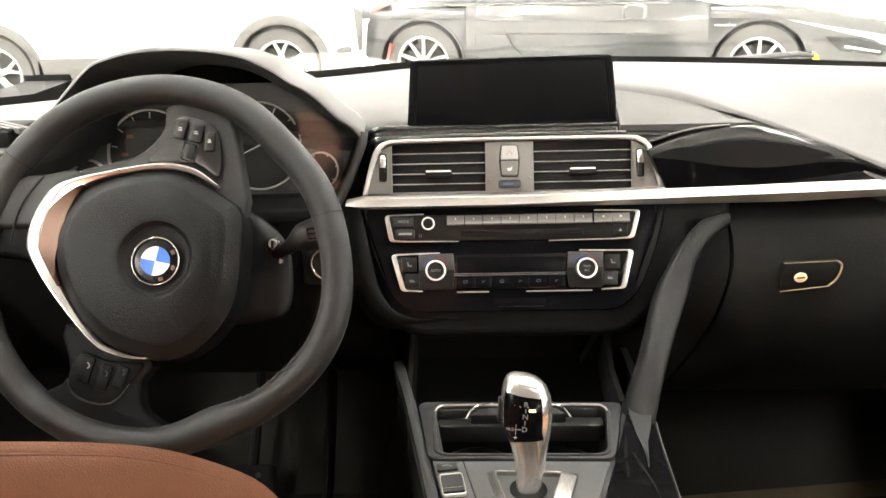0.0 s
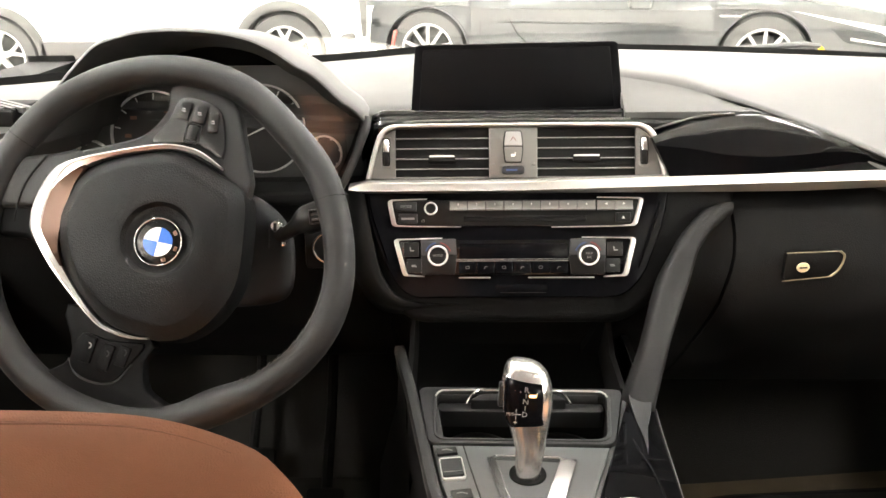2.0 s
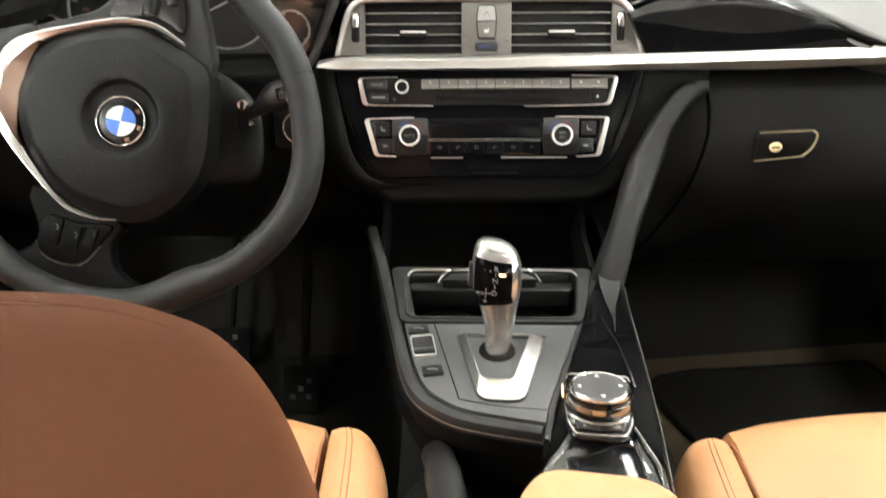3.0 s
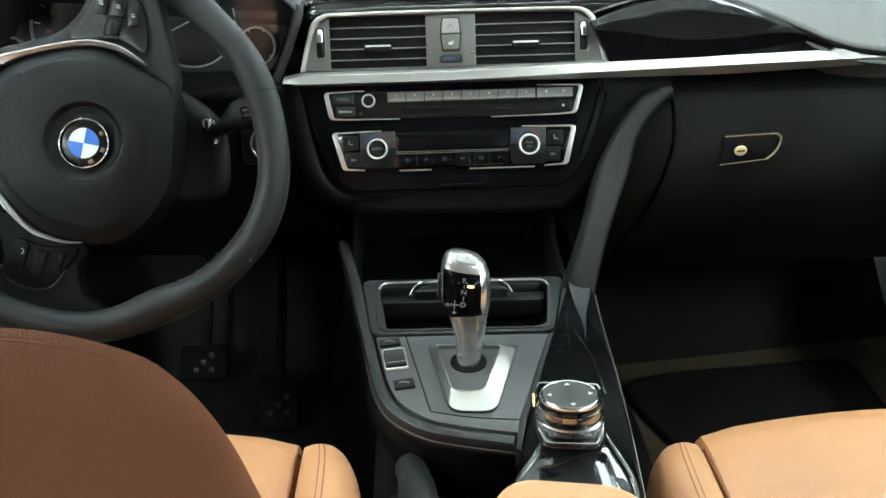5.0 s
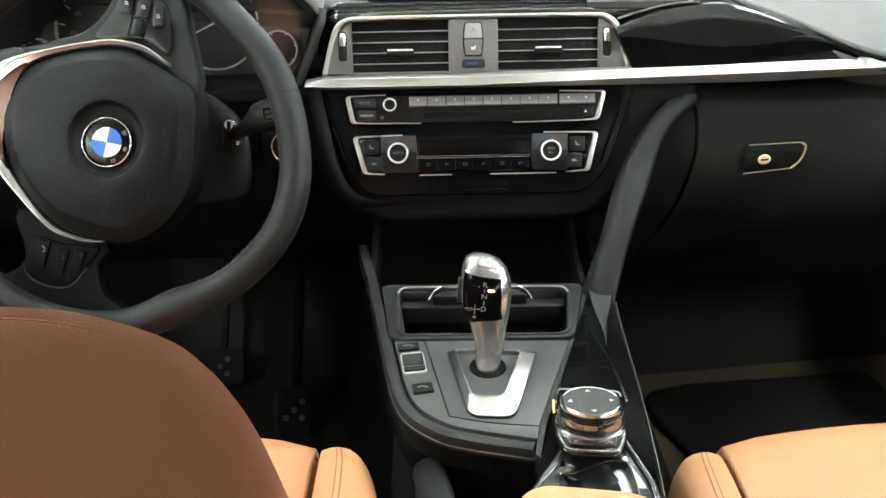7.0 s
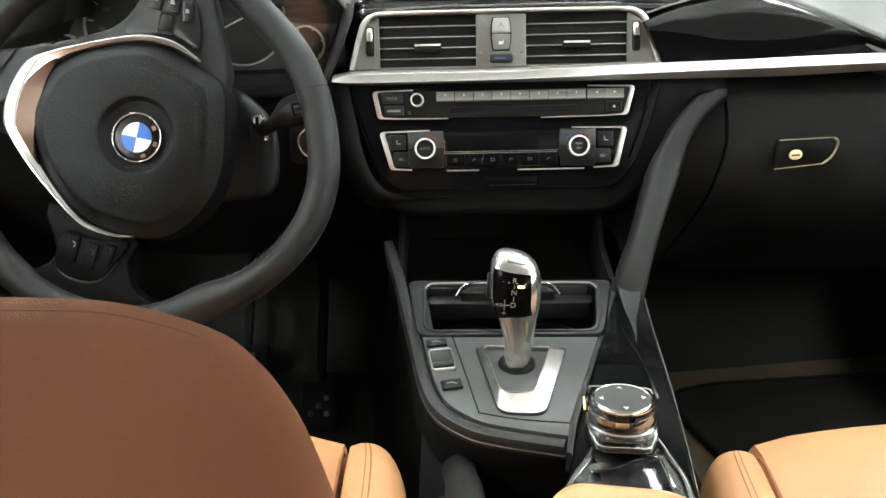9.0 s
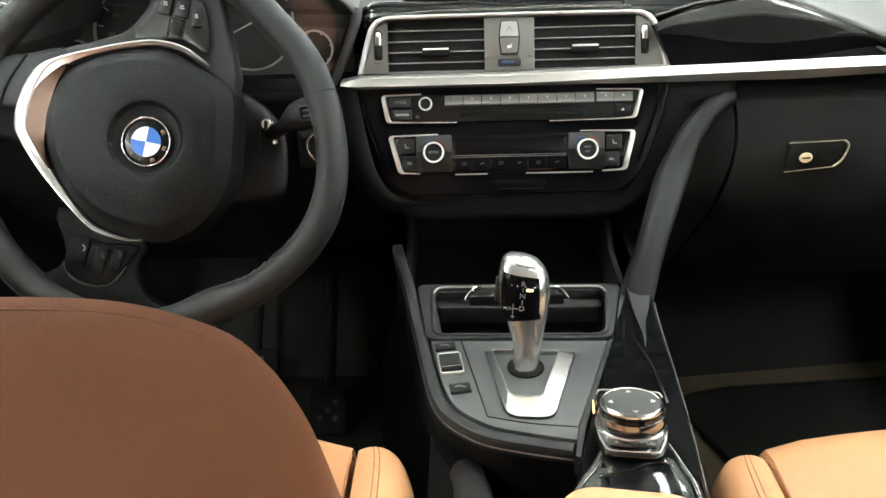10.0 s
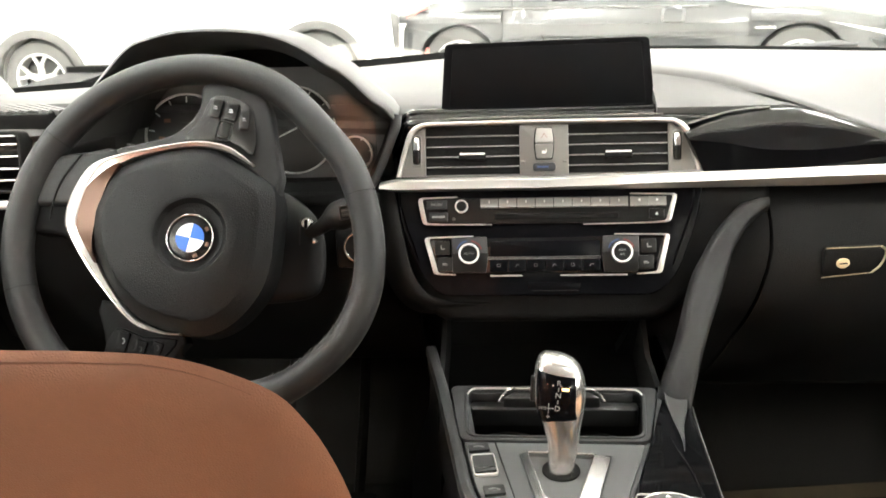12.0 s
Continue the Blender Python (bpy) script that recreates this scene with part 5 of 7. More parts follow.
def steering_wheel():
    sw = thing("steering_wheel", (-0.361, 0.881, 0.795), "black leather steering wheel with silver spoke trim, turned sideways", "steering wheel")
    rings, radius, n, k = [], [], 96, 16
    for i in range(n):
        a = 2 * math.pi * i / n
        deg = math.degrees(a)
        # thumb rests swell the section; the wheel is turned a quarter, so they lie off the axes
        grip = math.exp(-((deg - 292) / 11) ** 2)
        rr = 0.0153 + 0.0028 * grip
        # the rim is a little out of round where the hide is gripped
        R = 0.1765 - 0.0045 * grip + 0.0118 * math.exp(-((((deg + 180) % 360) - 156) / 26) ** 2) - 0.0055 * math.exp(-((deg - 42) / 14) ** 2)
        radius.append(R)
        ring_pts = []
        for j in range(k):
            b = 2 * math.pi * j / k
            c, s_ = math.cos(b), math.sin(b)
            ring_pts.append(((R + rr * c * 1.02) * math.cos(a), (R + rr * c * 1.02) * math.sin(a), rr * s_ * 1.05))
        rings.append(ring_pts)
    rings.append(rings[0])
    bm = loft(rings, caps=False, fr=W)
    bmesh.ops.remove_doubles(bm, verts=bm.verts, dist=1e-6)
    part("rim", bm, WHEELHIDE, sw, "black smooth leather rim")
    # stitched seam round the inside, and the joints of the hide
    bm = bmesh.new()
    for i in range(44):
        a = radians((282 + 92 * i / 43) % 360)
        r_in = radius[int(math.degrees(a) * 96 / 360)] - 0.0150
        p = Vector((r_in * math.cos(a), r_in * math.sin(a), 0.0035))
        t = Vector((-math.sin(a), math.cos(a), 0.35)) * 0.0026
        tube([p - t, p + t], 0.0006, 5, bm=bm, fr=W)
    ob = part("stitching", bm, THREAD, sw, "dark thread stitches")
    ob["kind"] = "stuff"
    for deg in (14, 143, 196, 302):
        a = radians(deg)
        rj = radius[int(deg * 96 / 360)]
        loop = [((rj + 0.01565 * math.cos(b)) * math.cos(a), (rj + 0.01565 * math.cos(b)) * math.sin(a), 0.0159 * math.sin(b)) for b in [2 * math.pi * j / 18 for j in range(18)]]
        part("joint", tube(loop, 0.0005, 5, closed=True, fr=W), DEEP, sw)
    # spokes
    def spoke(pts, n0, n1, name="spoke", m=SPOKE, b=0.006):
        return part(name, prism(smooth_loop(pts, 3), n0, n1, W, b, 3), m, sw)
    spoke([(-0.167, 0.074), (-0.138, 0.088), (-0.108, 0.0915), (-0.078, 0.0935), (-0.06, 0.06), (-0.08, 0.035), (-0.12, 0.036), (-0.169, 0.040)], -0.016, 0.0045, m=WHEELHIDE)
    spoke([(-0.169, 0.045), (-0.12, 0.045), (-0.06, 0.045), (-0.07, 0.0), (-0.10, -0.012), (-0.135, 0.006), (-0.167, 0.012)], -0.022, -0.002)
    spoke([(-0.078, 0.0880), (-0.051, 0.1000), (-0.022, 0.1075), (-0.004, 0.1205), (0.007, 0.137), (0.011, 0.160), (0.055, 0.160), (0.076, 0.142), (0.085, 0.105), (0.090, 0.045), (0.03, 0.05)], -0.016, 0.003, m=WHEELHIDE)
    spoke([(-0.085, -0.060), (-0.078, -0.110), (-0.108, -0.130), (-0.090, -0.148), (-0.035, -0.166), (0.018, -0.164), (-0.004, -0.145), (-0.008, -0.118), (0.0, -0.095)], -0.016, 0.003)
    part("spoke_joint", tube(spline([(-0.1125, 0.0886, 0.0052), (-0.1222, 0.0766, 0.0052), (-0.1302, 0.0652, 0.0052), (-0.1364, 0.0521, 0.0052), (-0.1402, 0.0379, 0.0052), (-0.1421, 0.0209, 0.0052)], 3), 0.0011, 6, fr=W), DEEP, sw)
    part("pod_edge", tube(spline([(-0.0800, -0.1130, 0.0045), (-0.0720, -0.1290, 0.0045), (-0.0520, -0.1375, 0.0045), (-0.0330, -0.1360, 0.0045), (-0.0180, -0.1200, 0.0045)], 4), 0.0010, 6, fr=W), GREYSIDE, sw)
    # hub
    hub = smooth_loop([(-0.097, 0.0174), (-0.0862, 0.0517), (-0.0673, 0.0747), (-0.0249, 0.0889), (0.0181, 0.0915), (0.0384, 0.0838), (0.0690, 0.0640), (0.0895, 0.0455), (0.0900, 0.0), (0.0830, -0.0453), (0.0590, -0.0800), (0.0282, -0.0975), (-0.0025, -0.0955), (-0.0460, -0.0775), (-0.0815, -0.0375)], 4)
    levels = [(1.0, -0.03), (1.0, 0.004), (0.985, 0.009), (0.965, 0.0108), (0.845, 0.0200), (0.835, 0.0205), (0.80, 0.0212), (0.75, 0.0219), (0.62, 0.0238), (0.50, 0.0256), (0.40, 0.0266), (0.345, 0.0270), (0.325, 0.0264), (0.29, 0.0224), (0.25, 0.0210), (0.20, 0.0208)]
    rr = []
    for i, (s, h) in enumerate(levels):
        t = max(0.0, min(1.0, (0.82 - s) / 0.44))
        t = t * t * (3 - 2 * t)
        row = []
        for x, y in hub:
            ang = math.atan2(y, x)
            rc = s * 0.112
            px, py = x * s, y * s
            row.append((px * (1 - t) + (rc * math.cos(ang) + 0.0105) * t, py * (1 - t) + rc * math.sin(ang) * t, h))
        rr.append(row)
    cover = part("hub_cover", loft(rr, fr=W), HUBHIDE, sw, "black grained airbag cover", sharp=24)
    # round badge, enamel quarters without letters
    f = W @ Matrix.Translation((0.0105, -0.0025, 0.0208)) @ Matrix.Diagonal((0.865, 0.865, 1, 1))
    badge = part("badge", lathe([(0.0001, 0.0040), (0.0225, 0.0032), (0.0262, 0.0018), (0.0268, 0.0), (0.0001, 0.0)], f, 48), BLACKENAMEL, sw, "round black badge with blue and white quarters")
    part("badge_ring", ring(circle(0, 0, 0.0275, 56), circle(0, 0, 0.0255, 56), 0.0, 0.0040, f, 0.0008), DARKCHROME, badge)
    for q in range(4):
        a = 90 * q + 77
        part("quarter", prism([(0, 0)] + circle(0, 0, 0.0164, 12, a, a + 90), 0.003, 0.0042, f), WHITE if q % 2 == 0 else BLUE, badge, "white enamel quarter" if q % 2 == 0 else "blue enamel quarter")
    for a in (-72, -22, 27):
        m = f @ Matrix.Rotation(radians(a), 4, "Z")
        part("badge_mark", box(0.0192, 0.0234, -0.0026, 0.0026, 0.003, 0.0040, m, 0.0003), COPPER, badge, "small raised metal mark")
    # silver spoke trim
    o = [(0.066, 0.0734), (0.049, 0.087), (0.034, 0.0936), (0.011, 0.0975), (-0.018, 0.0945), (-0.0465, 0.0898), (-0.075, 0.0845), (-0.098, 0.0761), (-0.1115, 0.0589), (-0.120, 0.0389), (-0.1227, 0.0217), (-0.1196, 0.0074), (-0.0984, -0.0269), (-0.0682, -0.0637), (-0.0504, -0.0816), (-0.039, -0.0883), (-0.019, -0.0946), (0.0, -0.0959)]
    i_ = [(0.065, 0.0715), (0.047, 0.083), (0.0344, 0.0886), (0.011, 0.0925), (-0.0175, 0.0902), (-0.046, 0.0848), (-0.063, 0.0795), (-0.072, 0.0735), (-0.0814, 0.0583), (-0.0885, 0.0386), (-0.0935, 0.0157), (-0.0948, -0.0043), (-0.089, -0.0242), (-0.0655, -0.0598), (-0.0489, -0.0783), (-0.0373, -0.0852), (-0.0191, -0.0921), (0.0, -0.0940)]
    so, si = [tuple(p) for p in spline([(x, y) for x, y in o], 3)], [tuple(p) for p in spline([(x, y) for x, y in i_], 3)]
    rows = []
    for (a, b), (c, d) in zip(so, si):
        rows.append([(a, b, 0.002), (a, b, 0.012), (a * 0.86 + c * 0.14, b * 0.86 + d * 0.14, 0.0150), (a * 0.62 + c * 0.38, b * 0.62 + d * 0.38, 0.0152), (a * 0.56 + c * 0.44, b * 0.56 + d * 0.44, 0.0138), (c, d, 0.0115), (c, d, 0.002)])
    part("spoke_trim", loft(rows, fr=W), SATIN, sw, "satin silver trim edging the hub", sharp=25)
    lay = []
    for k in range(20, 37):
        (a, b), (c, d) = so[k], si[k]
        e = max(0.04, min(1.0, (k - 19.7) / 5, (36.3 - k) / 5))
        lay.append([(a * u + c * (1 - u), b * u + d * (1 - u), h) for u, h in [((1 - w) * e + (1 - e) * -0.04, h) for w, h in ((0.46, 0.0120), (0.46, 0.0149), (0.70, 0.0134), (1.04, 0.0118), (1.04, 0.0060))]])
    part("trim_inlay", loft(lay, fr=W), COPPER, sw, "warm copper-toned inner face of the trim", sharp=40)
    # button pods
    pod = part("button_pod", prism(smooth_loop([(-0.006, 0.1000), (0.010, 0.1236), (0.0190, 0.1436), (0.0345, 0.1462), (0.0560, 0.1378), (0.0657, 0.1220), (0.0655, 0.0830), (0.0400, 0.0975)], 3), 0.0, 0.008, W, 0.003), POD, sw, "black pod with cruise control buttons")
    for x, y, w, h, a in ((0.0262, 0.1322, 0.012, 0.020, -14), (0.0422, 0.1280, 0.013, 0.019, -12), (0.0560, 0.1190, 0.010, 0.020, -4)):
        m = W @ Matrix.Translation((x, y, 0.008)) @ Matrix.Rotation(radians(a), 4, "Z")
        b = part("button", prism(rrect(0, 0, w, h, 0.002), -0.004, 0.0025, m, 0.0010), POD, pod)
        bars(m, 0, 0, 0.0025, w * 0.34, h * 0.22, 2, PRINT, b)
    m = W @ Matrix.Translation((0.0350, 0.1085, 0.008)) @ Matrix.Rotation(radians(-14), 4, "Z")
    part("roller", lathe([(0.0001, -0.0075), (0.0055, -0.0075), (0.0062, -0.004), (0.0062, 0.004), (0.0055, 0.0075), (0.0001, 0.0075)], m @ Matrix.Rotation(radians(90), 4, "X"), 20), BUTTON, pod, "ribbed roller switch")
    part("roller_rim", ring(rrect(0, 0, 0.0150, 0.0205, 0.003), rrect(0, 0, 0.0132, 0.0187, 0.002), 0.0, 0.0016, m, 0.0004), GREYSIDE, pod)
    low = part("button_pod", prism(smooth_loop([(-0.0670, -0.0885), (-0.0790, -0.1160), (-0.0650, -0.1325), (-0.0370, -0.1375), (-0.0165, -0.1170), (-0.0060, -0.1000), (-0.040, -0.0965)], 3), 0.0, 0.007, W, 0.003), SPOKE, sw, "black pod with telephone and volume buttons")
    for x, y, w, h, a in ((-0.0600, -0.1050, 0.012, 0.026, -16), (-0.0425, -0.1130, 0.012, 0.026, -18), (-0.0255, -0.1120, 0.011, 0.020, -20)):
        m = W @ Matrix.Translation((x, y, 0.007)) @ Matrix.Rotation(radians(a), 4, "Z")
        b = part("button", prism(rrect(0, 0, w, h, 0.002), -0.004, 0.0022, m, 0.0010), SPOKE, low)
        part("pictogram", strip(circle(0, 0.004, 0.0032, 8, -60, 100), circle(0, 0.004, 0.0022, 8, -60, 100), 0.002, 0.0027, m), PRINT if x < -0.05 else GREYSIDE, b)
    # back of the hub
    part("hub_back", lathe([(0.0001, -0.010), (0.075, -0.012), (0.070, -0.05), (0.0001, -0.05)], W, 32), DEEP, sw)


steering_wheel()


def column():
    c = thing("steering_column", (-0.361, 1.03, 0.72), "black steering column shroud with control stalks and key", "steering column")
    out = smooth_loop([(-0.085, 0.03), (-0.05, 0.055), (0.05, 0.064), (0.082, 0.058), (0.106, 0.042), (0.120, 0.024), (0.127, 0.0), (0.126, -0.040), (0.110, -0.056), (0.06, -0.061), (0.0, -0.062), (-0.06, -0.061), (-0.095, -0.03)], 3)
    part("shroud", loft([[(x * s, y * s, n) for x, y in out] for s, n in ((0.86, -0.046), (0.97, -0.050), (1.0, -0.056), (0.92, -0.10), (0.75, -0.17), (0.6, -0.20))], fr=W), SHROUD, c, "black grained column shroud", sharp=60)
    f = W @ Matrix.Translation((0.1086, 0.0225, -0.0475))
    k = part("ignition_switch", lathe([(0.0001, 0.006), (0.0048, 0.006), (0.0068, 0.003), (0.0068, -0.012), (0.0001, -0.012)], f, 24), CHROME, c, "small chrome switch on the column")
    part("switch_cap", box(-0.0016, 0.0016, -0.006, 0.003, 0.004, 0.008, f, 0.0006), BUTTON, k)
    part("chrome_tip", lathe([(0.0001, 0.005), (0.0024, 0.0042), (0.0034, 0.002), (0.0034, -0.010), (0.0001, -0.010)], W @ Matrix.Translation((0.1165, 0.0039, -0.0475)), 16), CHROME, c, "small chrome pin")
    part("shroud_edge", box(0.1008, 0.1022, 0.000, 0.026, -0.052, -0.0445, W, 0.0004), GREYSIDE, c, "pale edge line of the shroud")
    path = spline([(-0.258, 0.938, 0.778), (-0.246, 0.930, 0.785), (-0.235, 0.926, 0.792), (-0.223, 0.9245, 0.8005), (-0.205, 0.923, 0.808), (-0.182, 0.922, 0.811)], 4)
    radii = [0.0085, 0.0080, 0.0075, 0.0072, 0.0070, 0.0070, 0.0071, 0.0073, 0.0077, 0.0082, 0.0090, 0.0105, 0.0130, 0.0150, 0.0158, 0.0160, 0.0160, 0.0160, 0.0159, 0.0157, 0.0150]
    stalk = part("wiper_stalk", tube(path, radii, 16), BRACE, c, "black wiper stalk with a thick switch end")
    sf = basis((-0.2040, 0.9075, 0.8125), (1, 0, 0.12), (0, 0.2, 0.98))
    part("stalk_switch", ring(rrect(0, 0, 0.017, 0.0150, 0.002), rrect(0, 0, 0.0140, 0.0120, 0.0012), -0.004, 0.0012, sf, 0.0006), GREYSIDE, stalk)
    for y in (0.0028, -0.0028):
        part("stalk_rib", box(-0.006, 0.006, y - 0.0012, y + 0.0012, -0.004, 0.0006, sf, 0.0004), TRAYGREY, stalk)
    path = spline([(-0.455, 0.985, 0.785), (-0.49, 0.975, 0.795), (-0.53, 0.968, 0.802)], 5)
    part("turn_stalk", tube(path, 0.011, 12), BUTTON, c, "black turn signal stalk")
    f = basis((-0.2190, 1.050, 0.7255), (1, 0, 0), (0, 0.12, 0.99)) @ Matrix.Diagonal((0.81, 0.81, 1, 1))
    b = thing("start_button", (-0.2190, 1.06, 0.72), "round black start button with a chrome ring, set in the dashboard", "button")
    part("base", lathe([(0.0001, 0.002), (0.021, 0.002), (0.023, 0.0), (0.023, -0.02), (0.0001, -0.02)], f, 32), BUTTON, b)
    part("chrome_ring", ring(circle(0, 0, 0.0244, 40), circle(0, 0, 0.0206, 40), -0.004, 0.0048, f, 0.0012), CHROME, b)
    part("mount_plate", prism(rrect(-0.004, -0.004, 0.066, 0.060, 0.008), -0.02, -0.003, f, 0.003), BUTTON, b)


column()


# ---- centre console ----
C = basis((0, 0, 0.600), (1, 0, 0), (0, 1, 0))
console = thing("centre_console", (0.03, 0.75, 0.25), "dark grey centre console with piano black side panel", "console")


def console_top():
    left = [(-0.144, 1.04), (-0.1345, 0.990), (-0.1248, 0.9442), (-0.1130, 0.8778), (-0.0980, 0.7941), (-0.0930, 0.7660), (-0.0872, 0.7397), (-0.0785, 0.7144), (-0.0645, 0.6950), (-0.0412, 0.6765), (-0.0185, 0.6680), (0.0071, 0.6612), (0.0356, 0.6545)]
    edge = [tuple(p) for p in spline(left, 3)]
    # surround: an outer rail and an inner rail round the tray and panel
    inner = []
    for i, (x, y) in enumerate(edge):
        a, b = Vector(edge[max(0, i - 1)]), Vector(edge[min(len(edge) - 1, i + 1)])
        t = (b - a).normalized()
        inner.append((x - t.y * 0.0130, y + t.x * 0.0130))
    inner[-1] = (0.0395, 0.6670)
    part("outer_rail", strip(edge, inner, -0.014, 0.000, C, 0.005, ), RAIL, console, "dark satin console rail")
    part("rail_side", strip([(x + 0.001, y + 0.0008) for x, y in edge], [(x - 0.004, y + 0.003) for x, y in inner], -0.034, -0.0135, C, 0.002), TRIMBLACK, console)
    part("rail_edging", tube([(x + 0.0006, y, 0.5900) for x, y in edge], 0.0010, 6), VENTGREY, console, "thin bright edge line")
    # tray frame
    cup_o = rounded([(-0.108, 0.935), (0.118, 0.930), (0.093, 0.822), (-0.093, 0.824)], 0.012, 5)
    cup_i = rounded([(-0.0885, 0.9225), (0.0990, 0.9195), (0.0865, 0.8290), (-0.0835, 0.8320)], 0.014, 6)
    t = part("cup_tray", ring(cup_o, cup_i, -0.012, 0.001, C, 0.002), GREYSIDE, console, "dark framed cup holder tray")
    part("tray_lip", ring([(0.004 + (x - 0.004) * 1.045, 0.876 + (y - 0.876) * 1.07) for x, y in cup_i], cup_i, -0.004, 0.0028, C, 0.0014), RAIL, t, "grey rounded rim of the tray")
    part("tray_back", box(-0.086, 0.0955, 0.9190, 0.9215, -0.013, -0.0005, C, 0.0006), RAIL, t)
    part("tray_wall", ring([(x * 1.03, 0.878 + (y - 0.878) * 1.03) for x, y in cup_i], cup_i, -0.075, -0.002, C), DEEP, t)
    part("tray_floor", prism(cup_o, -0.080, -0.070, C), DEEP, t)
    for cx in (-0.044, 0.046):
        part("cup_well", ring(circle(cx, 0.872, 0.0435, 40), circle(cx, 0.872, 0.0395, 40), -0.070, -0.045, C, 0.002), TRIMBLACK, t)
    part("tray_ledge", prism(rounded([(-0.0865, 0.9205), (0.096, 0.9185), (0.094, 0.900), (-0.085, 0.902)], 0.006), -0.030, -0.010, C, 0.003), BUTTON, t)
    part("tray_edging", tube(spline([(-0.0885, 0.9120, 0.6026), (-0.0840, 0.9215, 0.6030), (-0.0700, 0.9240, 0.6032), (0.004, 0.9230, 0.6032), (0.082, 0.9212, 0.6032), (0.0950, 0.9180, 0.6030), (0.0985, 0.9095, 0.6026)], 3), 0.0011, 6), BRACKET, t)
    for s in (-1, 1):
        path = spline([(0.002 + s * 0.0565, 0.903, 0.600), (0.002 + s * 0.0525, 0.912, 0.603), (0.002 + s * 0.0450, 0.9215, 0.6055), (0.002 + s * 0.032, 0.9240, 0.606), (0.002, 0.9245, 0.606)], 4)
        part("lid_handle_edge", tube([q - Vector((0, 0, 0.0018)) for q in path], 0.0013, 6), PLATEMETAL, t)
    part("lid_handle", prism(rounded([(-0.052, 0.906), (-0.038, 0.921), (0.042, 0.921), (0.056, 0.906)], 0.006), -0.014, 0.001, C, 0.002), BUTTON, t)
    # the top plate behind the tray, with its joints
    lower = [p for p in inner if p[1] < 0.8205]
    plate = [(-0.0885, 0.8210)] + [(x + 0.0012, y + 0.0008) for x, y in lower] + [(0.0425, 0.6840), (0.0868, 0.8170)]
    part("top_plate", prism(plate, -0.012, 0.0006, C, 0.0008), GREY, console, "satin grey top plate")
    part("plate_joint", tube([(-0.0578, 0.8195, 0.6004), (-0.0345, 0.7000, 0.6004)], 0.0008, 5), DEEP, console)
    part("plate_joint", tube(spline([(-0.0345, 0.7000, 0.6004), (0.0, 0.6905, 0.6004), (0.0425, 0.6845, 0.6004)], 4), 0.0008, 5), DEEP, console)
    rr = [(0.1200, 0.935), (0.0945, 0.822), (0.087, 0.8160), (0.0425, 0.6830), (0.036, 0.6480), (0.0405, 0.6450), (0.049, 0.683), (0.126, 0.918)]
    part("inner_rail", prism(rr, -0.02, 0.001, C, 0.001), RAIL, console)
    # switches
    for x, y, w, h in ((-0.0738, 0.8080, 0.0205, 0.0115), (-0.0585, 0.7400, 0.0195, 0.0140)):
        m = C @ Matrix.Translation((x, y, 0.0005)) @ Matrix.Rotation(radians(10), 4, "Z")
        b = part("switch", prism(rrect(0, 0, w, h, 0.002), -0.004, 0.003, m, 0.001), BUTTON, console)
        part("pictogram", strip([(-0.005, 0.001), (0.0, 0.002), (0.005, -0.001)], [(-0.005, 0.0), (0.0, 0.0005), (0.005, -0.0022)], 0.003, 0.0034, m), PRINT, b)
    m = C @ Matrix.Translation((-0.0680, 0.7795, 0.0005)) @ Matrix.Rotation(radians(8), 4, "Z")
    sw = part("mode_switch", ring(rrect(0, 0, 0.0230, 0.0345, 0.004), rrect(0, 0, 0.0205, 0.0295, 0.003), 0.0, 0.0030, m, 0.001), BRACKET, console, "silver framed rocker switch")
    part("rocker", loft([[(-0.0098, y, 0.0), (0.0098, y, 0.0), (0.0098, y, h), (-0.0098, y, h)] for y, h in ((-0.0132, 0.004), (-0.004, 0.0022), (0.004, 0.0022), (0.0132, 0.004))], fr=m), GREYSIDE, sw)
    part("rocker_line", box(-0.0098, 0.0098, -0.0075, -0.0062, 0.002, 0.0036, m), CHROME, sw)


console_top()


